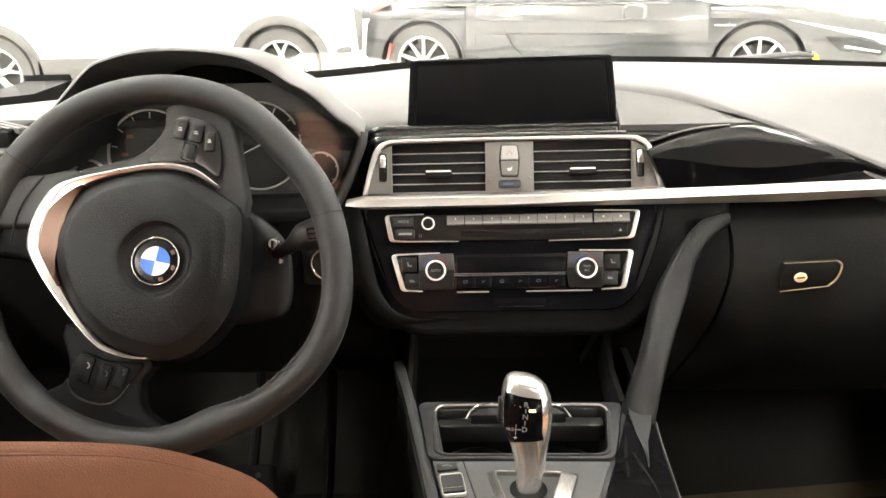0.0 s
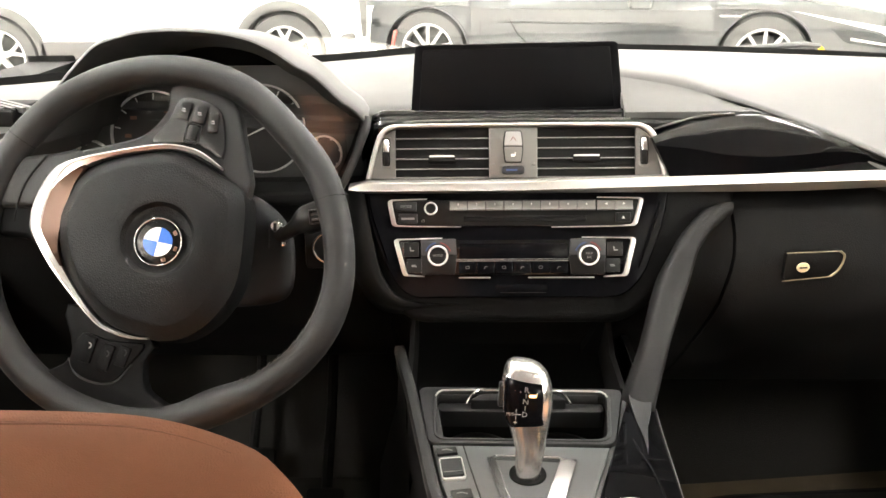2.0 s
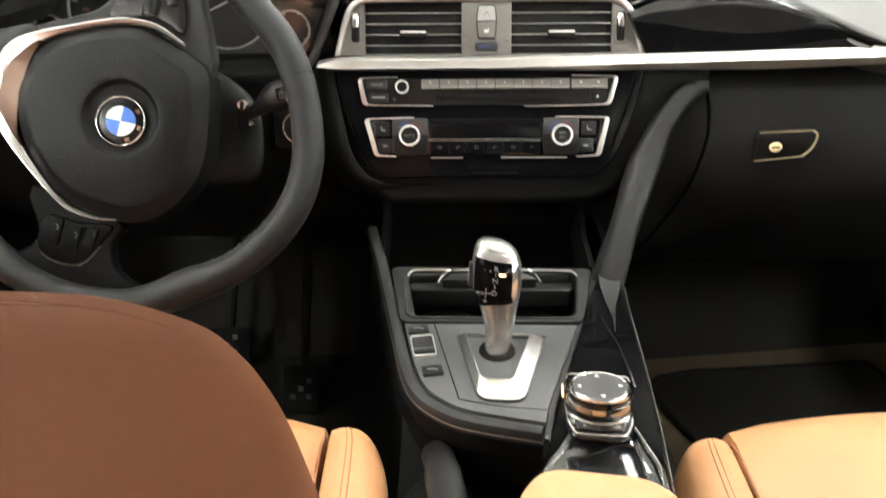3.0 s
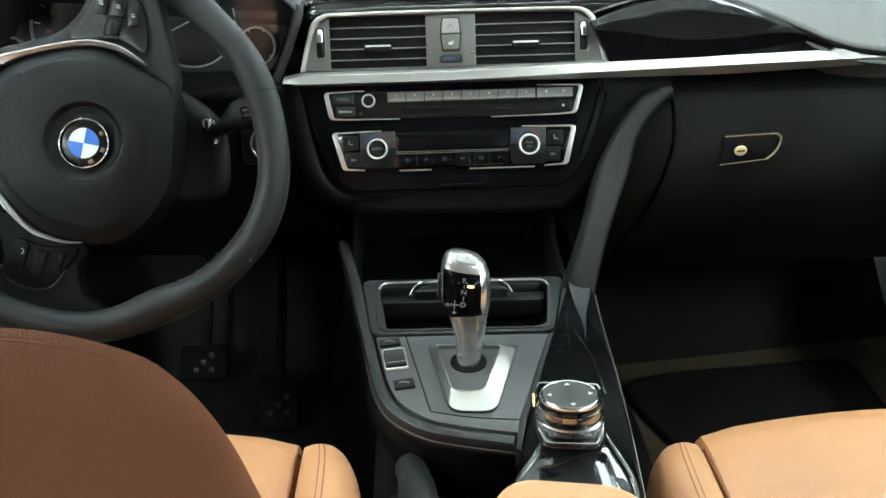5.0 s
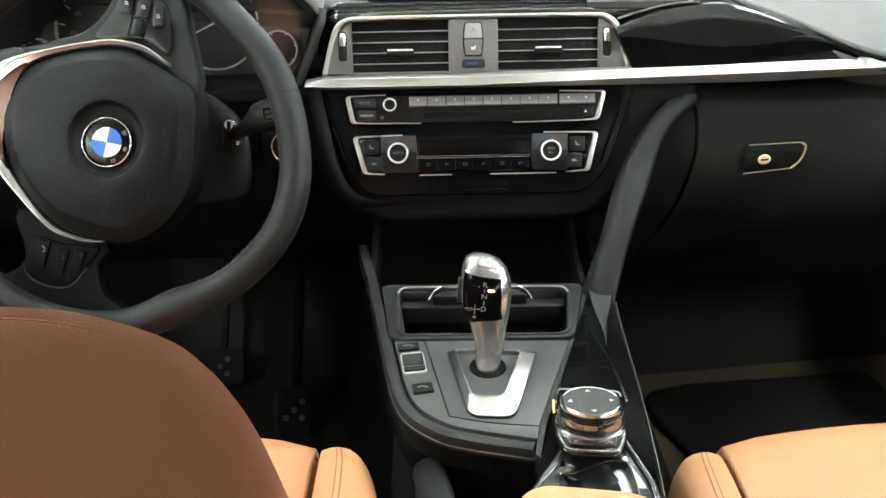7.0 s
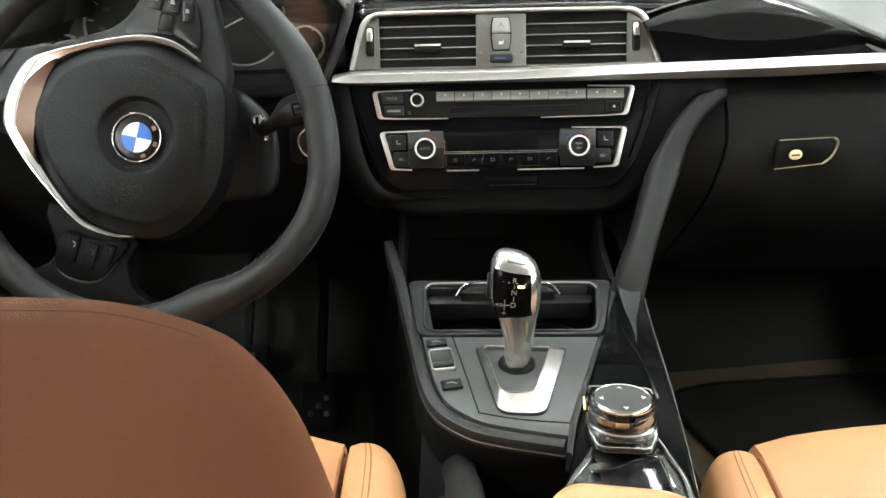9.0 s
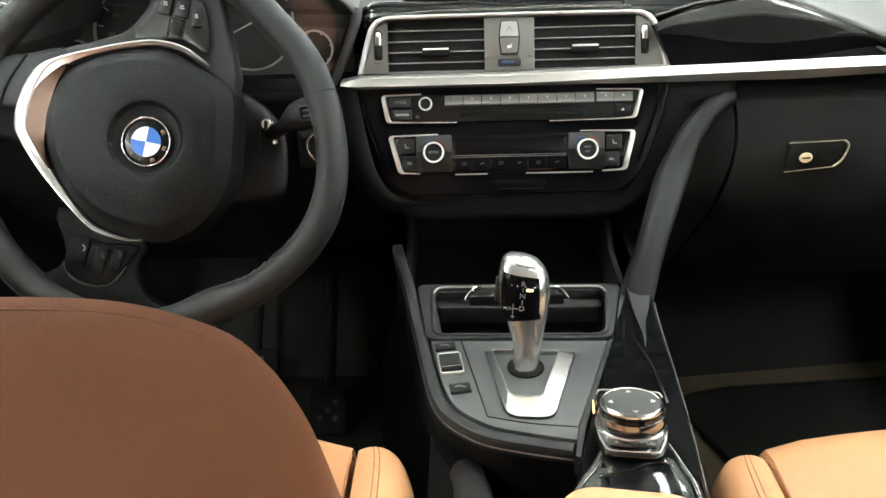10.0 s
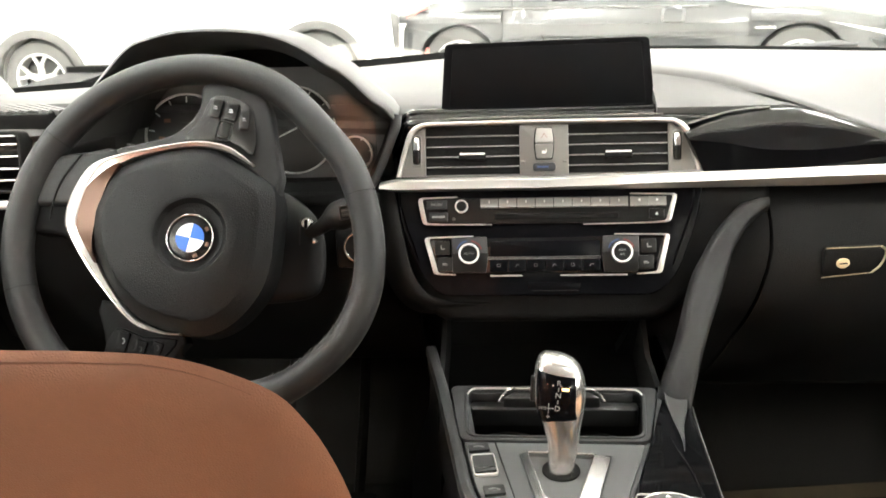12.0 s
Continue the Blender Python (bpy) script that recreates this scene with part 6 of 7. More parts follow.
def gear_selector():
    g = thing("gear_selector", (0.004, 0.765, 0.600), "chrome and black automatic gear selector on a satin silver plate", "gear lever")
    out = rounded([(-0.0358, 0.7985), (0.0530, 0.7945), (0.0235, 0.694), (-0.0175, 0.697)], [0.003, 0.003, 0.012, 0.012], 4)
    inn = rounded([(-0.0272, 0.7945), (0.0360, 0.7910), (0.0150, 0.7195), (-0.0140, 0.7215)], [0.003, 0.003, 0.008, 0.008], 4)
    def lift(pts, s, n):
        mx, my = sum(p[0] for p in pts) / len(pts), sum(p[1] for p in pts) / len(pts)
        return [(mx + (x - mx) * s, my + (y - my) * s, n) for x, y in pts]
    pl = part("plate", loft([lift(out, 1.0, -0.004), lift(out, 1.0, 0.0010), lift(out, 0.985, 0.0022), lift(inn, 1.05, 0.0062), lift(inn, 1.0, 0.0066), lift(inn, 0.985, 0.0058), lift(inn, 0.975, -0.004)], fr=C), PLATEMETAL, g, "satin silver trapezoid plate", sharp=28)
    part("plate_rim", ring(out, [(0.007 + (x - 0.007) * 0.965, 0.746 + (y - 0.746) * 0.975) for x, y in out], -0.002, 0.0030, C, 0.0010), RAIL, pl, "dark outer rim")
    part("plate_lip", ring([(0.004 + (x - 0.004) * 1.02, 0.757 + (y - 0.757) * 1.015) for x, y in inn], inn, 0.0062, 0.0074, C, 0.0004), CHROME, pl, "bright inner lip")
    part("well", prism(inn, -0.03, 0.0018, C, 0.0005), GREY, g)
    part("plate_edge", tube([(-0.0268, 0.7948, 0.6066), (0.0354, 0.7914, 0.6066)], 0.0007, 6), CHROME, g)
    part("boot", lathe([(0.0178, 0.0015), (0.0174, 0.0032), (0.0160, 0.0030), (0.0145, 0.0022), (0.0001, 0.0022)], C @ Matrix.Translation((0.003, 0.771, 0.0)), 28), DEEP, g, "black rubber boot")
    # body: sections along an axis that leans a little forward
    fr = basis((0.003, 0.772, 0.606), (1, 0, -0.085), (0.05, 0.97, -0.22)) @ Matrix.Diagonal((1, 1, 0.925, 1))
    secs = [(-0.006, 0.0112, 0.0115, 0.0, 0.0), (0.000, 0.0118, 0.0120, 0.0, 0.0), (0.006, 0.0122, 0.0125, 0.0, 0.0), (0.022, 0.0135, 0.0135, 0.0, -0.001), (0.045, 0.0178, 0.0160, -0.003, -0.001), (0.058, 0.0217, 0.0185, -0.0055, 0.0),
            (0.072, 0.0238, 0.0205, -0.007, 0.0), (0.088, 0.0238, 0.0210, -0.0077, 0.001), (0.098, 0.0224, 0.0195, -0.0082, 0.003), (0.106, 0.0190, 0.0160, -0.0085, 0.006), (0.1105, 0.0135, 0.0110, -0.0088, 0.008), (0.1125, 0.006, 0.005, -0.009, 0.009)]

    def slant(x, h):
        return h - 0.20 * (x + 0.008) * max(0.0, min(1.0, (h - 0.075) / 0.03))

    def section(s, grow=0.0):
        h, a, b, cx, cy = s
        out = []
        for j in range(28):
            t = 2 * math.pi * j / 28
            c, d = math.cos(t), math.sin(t)
            out.append((cx + (a + grow) * math.copysign(abs(c) ** 0.75, c), cy + (b + grow) * math.copysign(abs(d) ** 0.75, d), slant(cx + (a + grow) * c, h)))
        return out
    k = part("knob", loft([section(s) for s in secs], fr=fr), CHROME_SATIN, g, "satin chrome selector knob", sharp=60)
    # black face with the gate print, on the side towards the seats
    face = []
    for h in (0.052, 0.060, 0.070, 0.080, 0.090, 0.097):
        lo = max(i for i, s in enumerate(secs) if s[0] <= h)
        a, b = secs[lo], secs[min(lo + 1, len(secs) - 1)]
        t = (h - a[0]) / (b[0] - a[0])
        s = [p * (1 - t) + q * t for p, q in zip(a, b)]
        s[0] = h
        pts = []
        for i in range(9):
            ang = radians(-150 + 86 * i / 8 + (8 if h < 0.056 else 0))
            c, d = math.cos(ang), math.sin(ang)
            pts.append((s[3] + (s[1] + 0.0005) * math.copysign(abs(c) ** 0.75, c), s[4] + (s[2] + 0.0005) * math.copysign(abs(d) ** 0.75, d), slant(s[3] + s[1] * c, h + (0.0030 * (i - 4) / 4 if h < 0.075 else 0.0))))
        face.append(pts)
    part("gate_panel", loft(face, closed=False, caps=False, fr=fr), STACKGLOSS, k, "glossy black face with gear letters")
    pf = fr @ basis((-0.002, -0.0212, 0.076), (1, 0, 0), (0, 0.02, 1))
    for s, x, y in (("R", -0.0083, 0.0150), ("N", -0.0083, 0.0030), ("D", -0.0083, -0.0098)):
        lettering(s, 0.0072, pf, PRINT, k, x=x, y=y, n=0.0012)
    lettering("M/S", 0.0046, pf, PRINT, k, x=-0.0215, y=-0.0100, n=0.0014)
    bm = bmesh.new()
    for x0, x1, y0, y1 in ((0.0062, 0.0068, 0.006, 0.010), (0.0062, 0.0068, -0.0065, -0.002), (-0.003, 0.0035, -0.0113, -0.0107), (-0.0016, -0.0010, -0.016, -0.006), (-0.0030, 0.0004, -0.0193, -0.0187), (-0.0016, -0.0010, -0.0207, -0.0173)):
        box(x0 - 0.0148, x1 - 0.0148, y0 + 0.001, y1 + 0.001, 0.0008, 0.0016, pf, bm=bm)
    part("gate_lines", bm, PRINT, k)
    part("marker_lamp", prism(rrect(-0.0023, 0.0092, 0.0062, 0.0020, 0.0009), 0.0002, 0.0016, pf), LEDAMBER, k, "small lit amber marker")
    tf = fr @ basis((-0.0085, -0.0060, 0.1068), (1, 0, -0.2), (0, 0.87, 0.50))
    b = part("park_button", prism(rrect(0, 0, 0.019, 0.010, 0.0025), -0.004, 0.0025, tf, 0.0008), SILVERPAINT, k, "silver park button")
    lettering("P", 0.0065, tf, PRINT, b, n=0.0025)
    part("release_button", prism(rrect(0, 0, 0.014, 0.024, 0.004), -0.003, 0.0022, fr @ basis((-0.0312, 0.0, 0.078), (0, -1, 0), (0, 0, 1)), 0.001), BUTTON, k, "dark side release button")


CHROME_SATIN = mat("satin_chrome", (0.54, 0.525, 0.51), 0.22, metal=0.9, vary=0.03, stain_scale=30)
gear_selector()


def side_panel():
    """Piano black panel beside the selector, with the rotary controller."""
    left = spline([(0.1225, 0.918, 0.603), (0.100, 0.845, 0.602), (0.070, 0.745, 0.601), (0.044, 0.660, 0.600), (0.030, 0.600, 0.598), (0.018, 0.54, 0.594)], 4)
    right = spline([(0.146, 0.888, 0.602), (0.1435, 0.845, 0.601), (0.1405, 0.745, 0.600), (0.136, 0.660, 0.599), (0.1315, 0.600, 0.597), (0.127, 0.54, 0.593)], 4)
    rows = []
    for a, b in zip(left, right):
        rows.append([a + Vector((0, 0, -0.003)), a + Vector((0.001, 0, 0)), a.lerp(b, 0.3) + Vector((0, 0, 0.001)), a.lerp(b, 0.5) + Vector((0, 0, 0.001)), a.lerp(b, 0.72) + Vector((0, 0, 0.001)), b + Vector((-0.002, 0, 0.001)), b + Vector((0, 0, -0.003))])
    part("side_panel", slab(rows, (0, 0, -0.012)), PANELGLOSS, console, "glossy piano black side panel", sharp=40)
    part("panel_edging", tube([p + Vector((0.001, 0, -0.001)) for p in right], 0.0005, 6), VENTGREY, console, "thin chrome edge line")
    # tapered toe where the brace runs out on the panel, and a bead added beside it for a reflected streak
    inner = spline([(0.1200, 0.9060, 0.6110), (0.1204, 0.8800, 0.6060), (0.1212, 0.8600, 0.6040), (0.1228, 0.8400, 0.6032), (0.1232, 0.8200, 0.6030), (0.1215, 0.8036, 0.6026)], 4)
    outer = spline([(0.1420, 0.8900, 0.6120), (0.1370, 0.8700, 0.6085), (0.1315, 0.8530, 0.6062), (0.1280, 0.8370, 0.6046), (0.1252, 0.8190, 0.6036), (0.1220, 0.8030, 0.6027)], 4)
    part("brace_toe", slab([[a + (b - a) * t - Vector((0, 0, 0.0030 * t * (1 - t))) for t in (0.0, 0.25, 0.5, 0.75, 1.0)] for a, b in zip(inner, outer)], (0, 0, -0.005)), RAIL, console, "grey tapered toe of the brace", sharp=60)
    ridge = spline([(0.1120, 0.8300, 0.6010), (0.1150, 0.8100, 0.6016), (0.1190, 0.7900, 0.6018), (0.1220, 0.7700, 0.6018), (0.1240, 0.7362, 0.6014), (0.1250, 0.7150, 0.6005)], 4)
    part("panel_streak", tube(ridge, 0.0016, 10), GLOSS, console, "glossy bead added for a streak of reflected light on the side panel")
    # tray behind the controller
    outer = [(0.0245, 0.545), (0.0262, 0.585), (0.0345, 0.6085), (0.0485, 0.6290), (0.0585, 0.6480), (0.1120, 0.6560), (0.1178, 0.6320), (0.1232, 0.6035), (0.1215, 0.545)]
    lid = part("storage_lid", prism(outer, -0.004, 0.0042, C, 0.002, 3), GLOSS, console, "glossy black storage lid with rolled edges")
    for side in (outer[:5], outer[5:][::-1]):
        part("rolled_edge", tube(spline([(x, y, 0.6035) for x, y in side], 5), 0.0034, 12), BROWGLOSS, lid)
    panel = rounded([(0.0440, 0.550), (0.0505, 0.6190), (0.0680, 0.6200), (0.0925, 0.6330), (0.1085, 0.6335), (0.1108, 0.6035), (0.1085, 0.550)], [0.004, 0.005, 0.02, 0.02, 0.006, 0.02, 0.004])
    part("lid_inset", prism(panel, 0.002, 0.0056, C, 0.0012, 3), STACKGLOSS, lid)
    part("inset_edge", tube([(x, y, 0.6054) for x, y in panel], 0.0013, 8, closed=True), BROWGLOSS, lid)


side_panel()


def rotary_controller():
    cx, cy = 0.0848, 0.6728
    r = thing("rotary_controller", (cx, cy, 0.600), "round chrome-ringed rotary controller with touch surface", "control knob")
    f = C @ Matrix.Translation((cx, cy, 0.0)) @ Matrix.Rotation(radians(-6), 4, "Z")
    half = [(0.0240, 0.0300), (0.0300, 0.0120), (0.0308, -0.0040), (0.0285, -0.0200), (0.0235, -0.0345), (0.0160, -0.0375)]
    shape = [(-x, y) for x, y in half[::-1]] + half
    part("base", prism(rounded(shape[::-1], 0.004), 0.0, 0.0108, f, 0.003, 3), GLOSS, r, "glossy black controller base")
    u = [(0.0295, -0.0030), (0.0272, -0.0170), (0.0226, -0.0300), (0.0205, -0.0326), (0.0165, -0.0338)]
    v = [(0.0280, -0.0030), (0.0257, -0.0164), (0.0212, -0.0288), (0.0194, -0.0309), (0.0160, -0.0320)]
    line = strip(u + [(-x, y) for x, y in u[::-1]], v + [(-x, y) for x, y in v[::-1]], 0.008, 0.0114, f, 0.0003)
    part("base_edging", line, DARKCHROME, r, "thin chrome outline")
    for s, t in ((-1, "BACK"), (1, "OPTION")):
        m = f @ Matrix.Translation((0.0, 0.0, 0.0112))
        key = [(0.0004 * s, -0.0120), (0.0004 * s, -0.0278), (0.0186 * s, -0.0268), (0.0222 * s, -0.0120)]
        b = part("button", prism(rounded(key[::-1] if s < 0 else key, 0.001), -0.004, 0.0008, m, 0.0005), TRAYGREY, r, "grey push key with pale lettering")
        lettering(t, 0.0040, m, SILVERPAINT, b, x=0.0095 * s, y=-0.0236, n=0.0008)
    f = C @ Matrix.Translation((cx, cy, -0.0025)) @ Matrix.Rotation(radians(-9), 4, "X")
    k = part("knob", lathe([(0.0001, 0.0335), (0.0236, 0.0335), (0.0250, 0.0310), (0.0252, 0.0300), (0.0264, 0.0296), (0.0267, 0.0270), (0.0262, 0.0262), (0.0260, 0.0120), (0.0001, 0.0120)], f, 56), GLOSS, r, "dark rotary knob")
    part("touch_surface", lathe([(0.0001, 0.0347), (0.0226, 0.0345), (0.0233, 0.0338), (0.0001, 0.0330)], f, 48), HOODSKIN, k, "dark grey touch surface")
    part("knob_ring", lathe([(0.0230, 0.0330), (0.0232, 0.0348), (0.0240, 0.0352), (0.0252, 0.0344), (0.0260, 0.0328), (0.0258, 0.0314), (0.0248, 0.0308), (0.0230, 0.0312)], f, 56), CHROME, k, "bright chrome ring")
    part("collar", lathe([(0.0258, 0.0262), (0.0270, 0.0258), (0.0277, 0.0235), (0.0281, 0.0180), (0.0276, 0.0160), (0.0255, 0.0155)], f, 56), DARKCHROME, k, "smoked chrome collar")
    part("flange", lathe([(0.0262, 0.0155), (0.0280, 0.0155), (0.0292, 0.0144), (0.0294, 0.0128), (0.0284, 0.0108), (0.0255, 0.0100)], f, 56), CHROME, k, "bright lower flange")
    for a in (0, 90, 180, 270):
        m = f @ Matrix.Rotation(radians(a), 4, "Z")
        part("arrow", ring([(0.0160, -0.0023), (0.0160, 0.0023), (0.0194, 0.0)][::-1], [(0.0167, -0.0009), (0.0167, 0.0009), (0.0180, 0.0)][::-1], 0.0345, 0.0351, m), RINGWHITE, k)
    m = C @ Matrix.Translation((cx, cy, 0.0)) @ Matrix.Rotation(radians(-6), 4, "Z") @ Matrix.Rotation(radians(-6), 4, "X")
    horn = rounded([(-0.0262, 0.0375), (0.0262, 0.0375), (0.0300, 0.010), (-0.0300, 0.010)], 0.004)
    h = part("back_plate", prism(horn[::-1], 0.0, 0.0215, m, 0.002), GLOSS, r, "glossy black plate behind the knob")
    part("plate_edging", tube([m @ Vector(q) for q in ((-0.0278, 0.0300, 0.0212), (-0.0262, 0.0360, 0.0214), (-0.0225, 0.0375, 0.0214), (0.0225, 0.0375, 0.0214), (0.0262, 0.0360, 0.0214), (0.0278, 0.0300, 0.0212))], 0.0006, 6), BRACKET, h)
    part("amber_light", box(-0.0312, -0.0300, 0.012, 0.030, 0.0125, 0.0145, m), LEDAMBER, h, "small amber light bar")


rotary_controller()


def console_body():
    left = spline([(-0.146, 1.06), (-0.136, 0.985), (-0.112, 0.87), (-0.100, 0.80), (-0.080, 0.737), (-0.054, 0.692), (-0.020, 0.668), (0.034, 0.650)], 4)
    rows = [[(p[0] + 0.004, p[1] + 0.003, 0.572), (p[0] + 0.004, p[1] + 0.003, 0.555), (p[0] + 0.000, p[1] + 0.01, 0.50), (p[0] - 0.03, p[1] + 0.04, 0.38), (p[0] - 0.04, p[1] + 0.06, 0.24)] for p in left]
    part("left_flank", slab(rows, (0.008, 0.008, 0)), TRIMBLACK, console, "black console flank")
    part("tunnel", box(-0.085, 0.135, 0.10, 0.70, 0.24, 0.520, bevel=0.02), TRIMBLACK, console)
    rows = [[(x, y, z) for z, x in ((0.598, xt), (0.56, xt + 0.006), (0.45, xt + 0.03), (0.33, xt + 0.075), (0.24, xt + 0.125))] for y, xt in ((1.27, 0.134), (1.10, 0.148), (0.95, 0.150), (0.888, 0.148), (0.845, 0.146), (0.745, 0.141), (0.66, 0.135), (0.60, 0.130), (0.50, 0.124), (0.2, 0.12))]
    part("right_flank", slab(rows, (-0.008, 0, 0)), TRIMBLACK, console, "black console flank")
    part("rear_wall", box(0.02, 0.125, 0.44, 0.56, 0.50, 0.590, bevel=0.004), TRIMBLACK, console)
    part("front_fill", box(-0.12, 0.145, 0.90, 1.10, 0.24, 0.50), DEEP, console)
    part("deck", box(-0.09, 0.14, 0.66, 0.96, 0.49, 0.518), DEEP, console)


console_body()


def handbrake():
    h = thing("handbrake", (-0.045, 0.62, 0.52), "dark grey handbrake lever with a leather boot", "handbrake")
    part("boot", loft([[(-0.052 + (a + 0.018 * (1 - t)) * math.cos(u), 0.645 + (0.050 - 0.012 * t) * math.sin(u) - 0.02 * t, 0.515 + 0.03 * t) for u in [2 * math.pi * j / 20 for j in range(20)]] for t, a in ((0, 0.02), (0.3, 0.019), (0.55, 0.021), (0.8, 0.017), (1.0, 0.015))]), WHEELHIDE, h, "grey leather boot")
    path = spline([(-0.055, 0.690, 0.548), (-0.050, 0.66, 0.556), (-0.044, 0.61, 0.562), (-0.038, 0.55, 0.566), (-0.033, 0.47, 0.568)], 5)
    part("lever", tube(path, [0.010] + [0.0150] * 5 + [0.0165] * (len(path) - 6), 16), WHEELHIDE, h, "dark grey leather lever")


handbrake()


def armrest():
    a = thing("armrest", (0.06, 0.36, 0.52), "brown leather armrest lid between the seats", "armrest")
    pts = rounded([(-0.006, 0.10), (0.128, 0.10), (0.126, 0.510), (0.102, 0.546), (0.020, 0.558), (-0.004, 0.522)], 0.035, 6)
    cx, cy = 0.061, 0.33
    rows = []
    for s, z in ((0.96, 0.602), (1.0, 0.608), (1.0, 0.634), (0.985, 0.648), (0.95, 0.657), (0.86, 0.662), (0.5, 0.665)):
        rows.append([(cx + (x - cx) * s, cy + (y - cy) * (1 - (1 - s) * 0.4), z) for x, y in pts])
    part("lid", loft(rows), TAN, a, "brown leather padded lid", sharp=60)
    part("box", box(0.005, 0.12, 0.10, 0.52, 0.52, 0.602, bevel=0.01), TRIMBLACK, a)


armrest()


# ---- seats ----
def seat_back(owner, cx):
    fr = basis((cx, 0.312, 0.94), (1, 0, 0), (0, -0.30, 0.954))
    half = [(0.0, 0.0185), (0.08, 0.0180), (0.17, 0.0170), (0.20, 0.0160), (0.2165, 0.0137), (0.2306, 0.0082), (0.2442, -0.001), (0.2510, -0.0125), (0.2560, -0.026), (0.2610, -0.050), (0.2648, -0.090), (0.269, -0.16), (0.270, -0.28), (0.262, -0.42), (0.245, -0.50), (0.0, -0.51)]
    line = [tuple(p) for p in spline(half, 3)]
    pts = line + [(-x, y) for x, y in line[-2:0:-1]]
    rows = []
    for s, n, drop in ((0.60, 0.007, 0), (0.95, 0.005, 0), (0.985, 0.0035, 0), (0.998, -0.0005, 0.0), (0.99, -0.005, 0.007), (0.965, -0.015, 0.021), (0.92, -0.03, 0.045), (0.85, -0.06, 0.08), (0.77, -0.09, 0.105), (0.70, -0.11, 0.13)):
        rows.append([(x * s, (y + 0.22) * (1 - (1 - s) * 0.9) - 0.22 - drop * max(0.0, min(1.0, (y + 0.22) / 0.2)), n) for x, y in pts])
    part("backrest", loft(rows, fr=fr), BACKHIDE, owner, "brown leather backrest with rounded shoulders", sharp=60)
    seam = [(x * 0.990, (y + 0.22) * (0.988 + 0.011 * min(1.0, (abs(x) / 0.236) ** 2)) - 0.22, 0.0034) for x, y in pts]
    top = [p for p in seam if abs(p[0]) < 0.238 and p[1] > -0.1]
    a = sorted([p for p in top], key=lambda p: p[0])
    part("top_seam", tube(a, [0.0007 * max(0.15, min(1.0, (0.245 - abs(p[0])) / 0.08)) for p in a], 5, fr=fr), BACKSEAM, owner, "stitched edge seam")
    low = spline([(-0.255, -0.155, 0.0052), (-0.235, -0.118, 0.0055), (-0.16, -0.112, 0.006), (0, -0.108, 0.006), (0.16, -0.112, 0.006), (0.235, -0.118, 0.0055), (0.255, -0.155, 0.0052)], 5)
    part("panel_seam", tube(low, 0.0012, 5, fr=fr), TANSEAM, owner, "dark panel seam")


def cushion(owner, cx, mirror, lift):
    """Seat cushion: a padded centre with bolsters; mirror -1 puts the tunnel side on the right."""
    def X(x):
        return cx + mirror * x
    # centre: u from the tunnel side (-) to the door side (+)
    grid = []
    for i in range(13):
        u = -0.195 + 0.39 * i / 12
        yf = 0.751 - 0.5 * u * u
        dome = 0.006 * (1 - (u / 0.195) ** 2) - (0.004 if i in (0, 12) else 0)
        row = [(X(u), y, z + dome + lift * 0.5 * min(1.0, max(0.0, (z - 0.40) / 0.1))) for y, z in ((0.15, 0.515), (0.30, 0.525), (0.45, 0.537), (0.60, 0.548), (yf - 0.06, 0.553), (yf - 0.030, 0.5515), (yf - 0.010, 0.545), (yf, 0.530), (yf - 0.002, 0.505), (yf - 0.014, 0.46), (yf - 0.04, 0.40))]
        grid.append(row)
    part("seat_cushion", slab(grid, (0, -0.03, -0.05)), TAN, owner, "brown leather cushion", sharp=70)
    for s in (-1, 1):
        rows = []
        prof = [tuple(q) for q in spline([(0.0, -0.06), (0.004, 0.0), (0.012, 0.010), (0.026, 0.013), (0.042, 0.008), (0.054, -0.008), (0.060, -0.035), (0.058, -0.08), (0.050, -0.13)], 3)]
        for y, sc, dz in [tuple(q) for q in spline([(0.12, 1.0, -0.03), (0.30, 1.0, -0.018), (0.45, 1.0, -0.008), (0.58, 1.0, 0.0), (0.64, 0.98, 0.0), (0.675, 0.92, -0.002), (0.698, 0.80, -0.006), (0.712, 0.60, -0.016), (0.716, 0.36, -0.035)], 3)]:
            rows.append([(X(s * (0.199 + p * sc)), y, 0.550 + lift + dz + q * (1 if q < 0 else sc)) for p, q in prof])
        b = part("bolster", loft(rows), TAN, owner, "brown leather side bolster with double stitching", sharp=70)
        for off in (0.024, 0.029):
            path = [(X(s * (0.199 + off * sc)), y, 0.550 + lift + dz + 0.0126 * sc) for y, sc, dz in ((0.30, 1.0, -0.018), (0.45, 1.0, -0.008), (0.58, 1.0, 0.0), (0.64, 0.98, 0.0), (0.675, 0.92, -0.002), (0.698, 0.80, -0.006), (0.711, 0.60, -0.014))]
            part("stitching", tube(spline(path, 3), 0.0007, 5), TANSEAM, b)
        part("welt", tube([(X(s * 0.197), y, z + lift) for y, z in ((0.30, 0.530), (0.45, 0.541), (0.60, 0.550), (0.68, 0.550), (0.702, 0.543), (0.71, 0.53))], 0.0013, 6), TANSEAM, owner)
    part("seat_base", box(X(-0.20) if mirror > 0 else X(0.20), X(0.20) if mirror > 0 else X(-0.20), 0.15, 0.66, 0.30, 0.47, bevel=0.02), TRIMBLACK, owner)
    part("seat_rail", box(X(-0.02) - 0.2, X(-0.02) + 0.24, 0.2, 0.62, 0.246, 0.30), DEEP, owner)


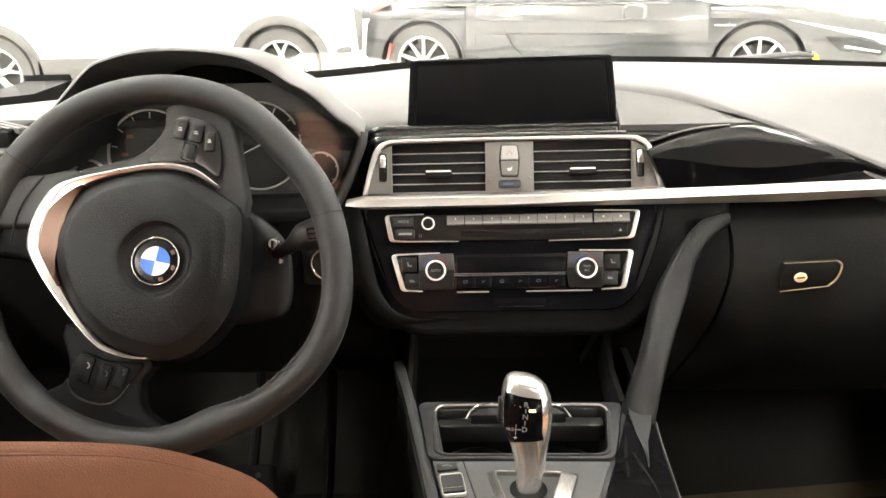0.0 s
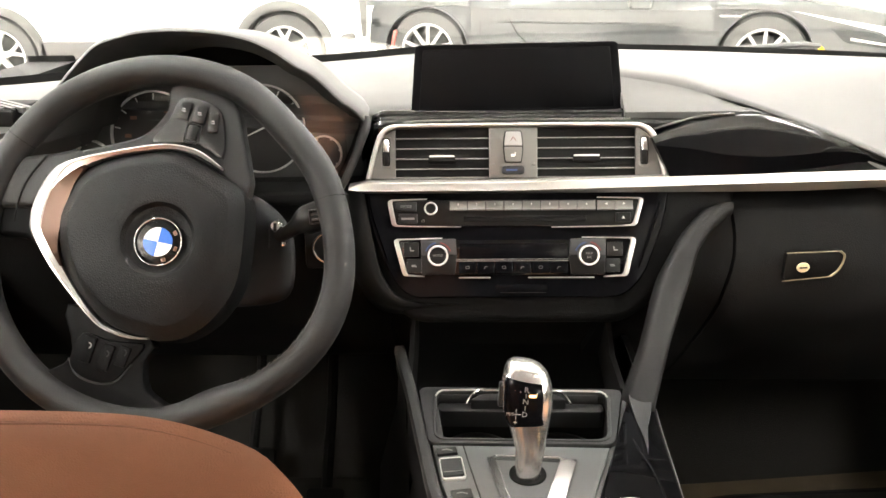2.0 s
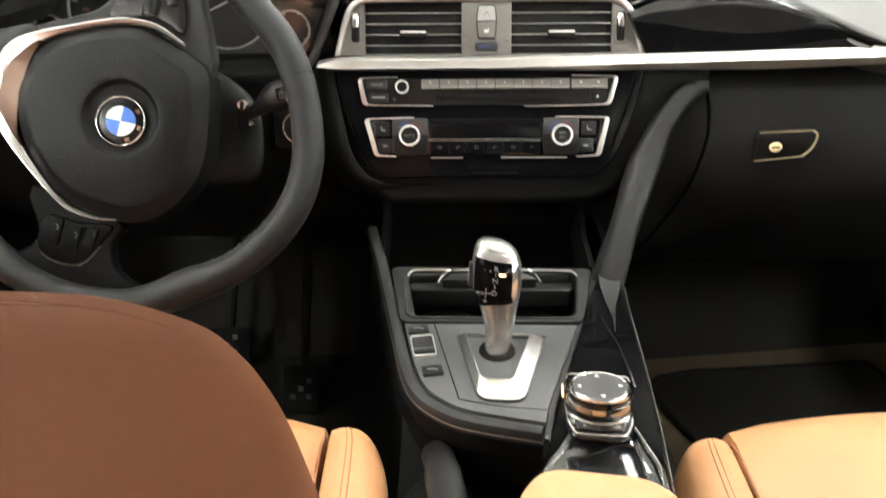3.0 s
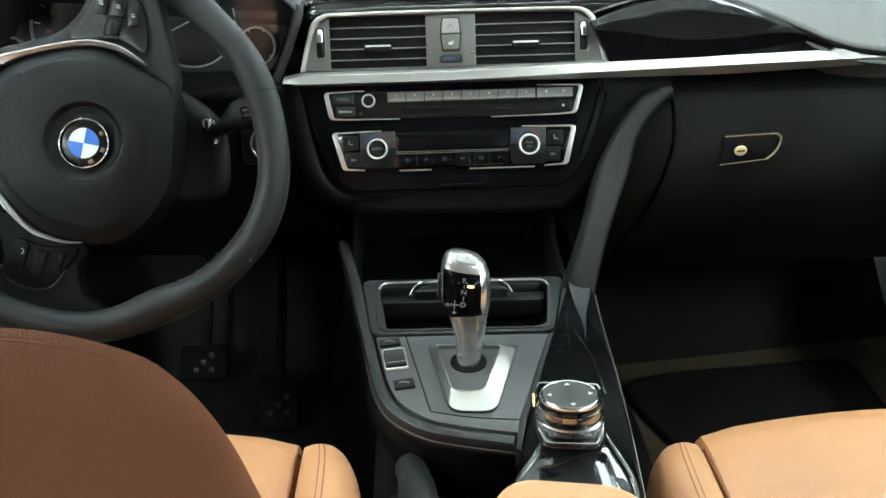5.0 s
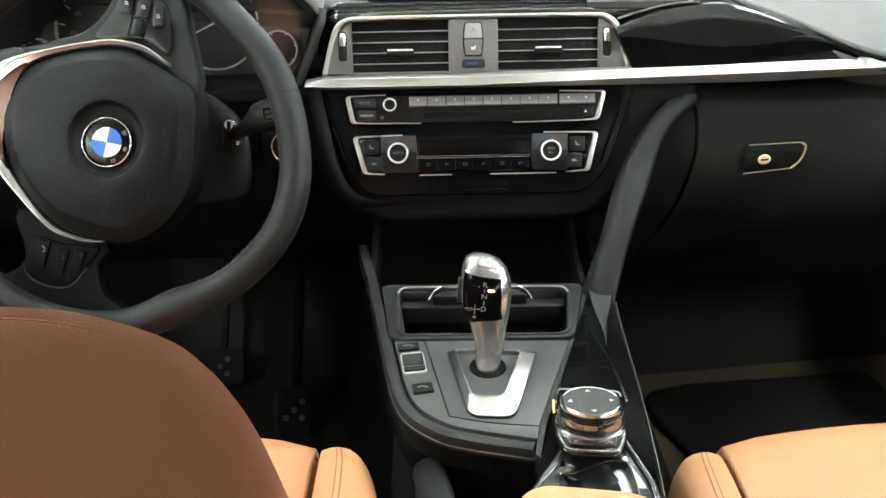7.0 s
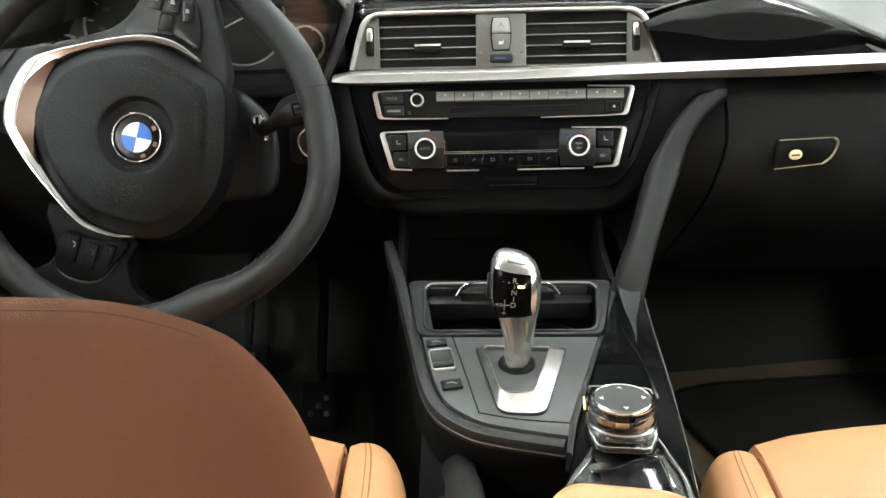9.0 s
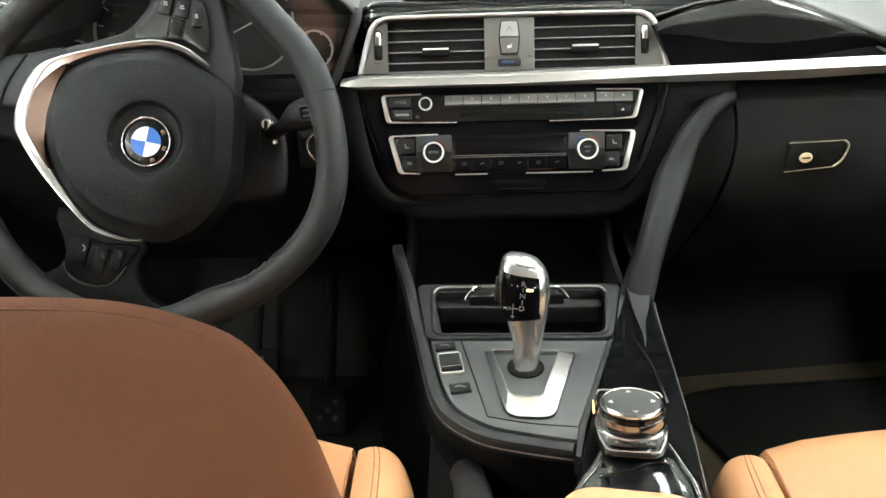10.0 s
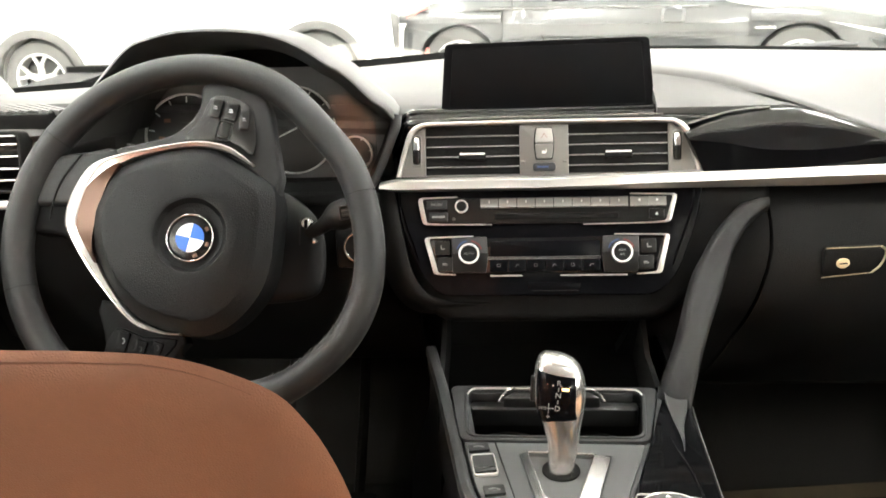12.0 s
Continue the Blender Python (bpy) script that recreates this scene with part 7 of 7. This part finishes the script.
def seats():
    d = thing("driver_seat", (-0.36, 0.5, 0.246), "brown leather driver seat with a tall rounded backrest", "car seat", "front seats")
    seat_back(d, -0.36)
    cushion(d, -0.3545, -1, 0.014)
    p = thing("passenger_seat", (0.415, 0.5, 0.246), "brown leather passenger seat with stitched bolsters", "car seat", "front seats")
    cushion(p, 0.415, 1, 0.0)


seats()


# ---- footwells ----
def footwell():
    m = thing("floor_mat", (0.45, 1.0, 0.247), "black pile floor mat in the passenger footwell", "floor mat")
    pts = rounded([(0.390, 0.70), (0.642, 0.70), (0.642, 1.19), (0.632, 1.220), (0.345, 1.197), (0.284, 1.181), (0.270, 1.160), (0.274, 1.128), (0.289, 1.085), (0.309, 1.038)], 0.012)
    part("mat_pad", prism(pts, 0.247, 0.256, ID, 0.003), MATBLACK, m)
    part("binding", tube([(x, y, 0.2555) for x, y in pts], 0.004, 6, closed=True), RUBBER, m)
    part("toe_board", slab([[(x, y + 0.115 * (x - 0.263), z) for x in (0.18, 0.40, 0.76)] for y, z in ((1.237, 0.248), (1.30, 0.285), (1.45, 0.42), (1.49, 0.50))], (0, 0.02, -0.02)), MATBLACK, None, "dark carpeted toe board")["kind"] = "structure"
    part("toe_board", slab([[(x, y, z) for x in (-0.70, -0.40, -0.13)] for y, z in ((1.235, 0.248), (1.30, 0.285), (1.45, 0.42), (1.49, 0.50))], (0, 0.02, -0.02)), MATBLACK, None, "dark carpeted toe board")["kind"] = "structure"
    dm = thing("floor_mat", (-0.40, 1.0, 0.247), "black pile floor mat in the driver footwell", "floor mat")
    part("mat_pad", prism(rounded([(-0.66, 0.70), (-0.16, 0.70), (-0.16, 1.245), (-0.66, 1.245)], 0.03), 0.247, 0.256, ID, 0.003), MATBLACK, dm)
    for cx, cy, cz, w, h, name in ((-0.392, 1.205, 0.305, 0.075, 0.055, "brake_pedal"), (-0.262, 1.105, 0.295, 0.055, 0.07, "accelerator_pedal")):
        f = basis((cx, cy, cz), (1, 0, 0), (0, 0.60, 0.80))
        ob = thing(name, (cx, cy + 0.03, cz - 0.04), "black rubber pedal with small metal studs", "pedal")
        part("pad", prism(rrect(0, 0, w, h, 0.008), -0.012, 0.0, f, 0.003), RUBBER, ob)
        for i in (-1, 0, 1):
            for j in (-1, 0, 1):
                if (i + j) % 2 == 0 and (i, j) != (-1, 1):
                    part("stud", prism(rrect(i * 0.0120, j * 0.0115, 0.0075, 0.0075, 0.002), 0.0, 0.002, f, 0.0006), TRAYGREY, ob)
        part("arm", tube([(cx, cy + 0.01, cz - 0.005), (cx, cy + 0.12, cz + 0.10), (cx, cy + 0.2, cz + 0.22)], 0.008, 8), DEEP, ob)


footwell()
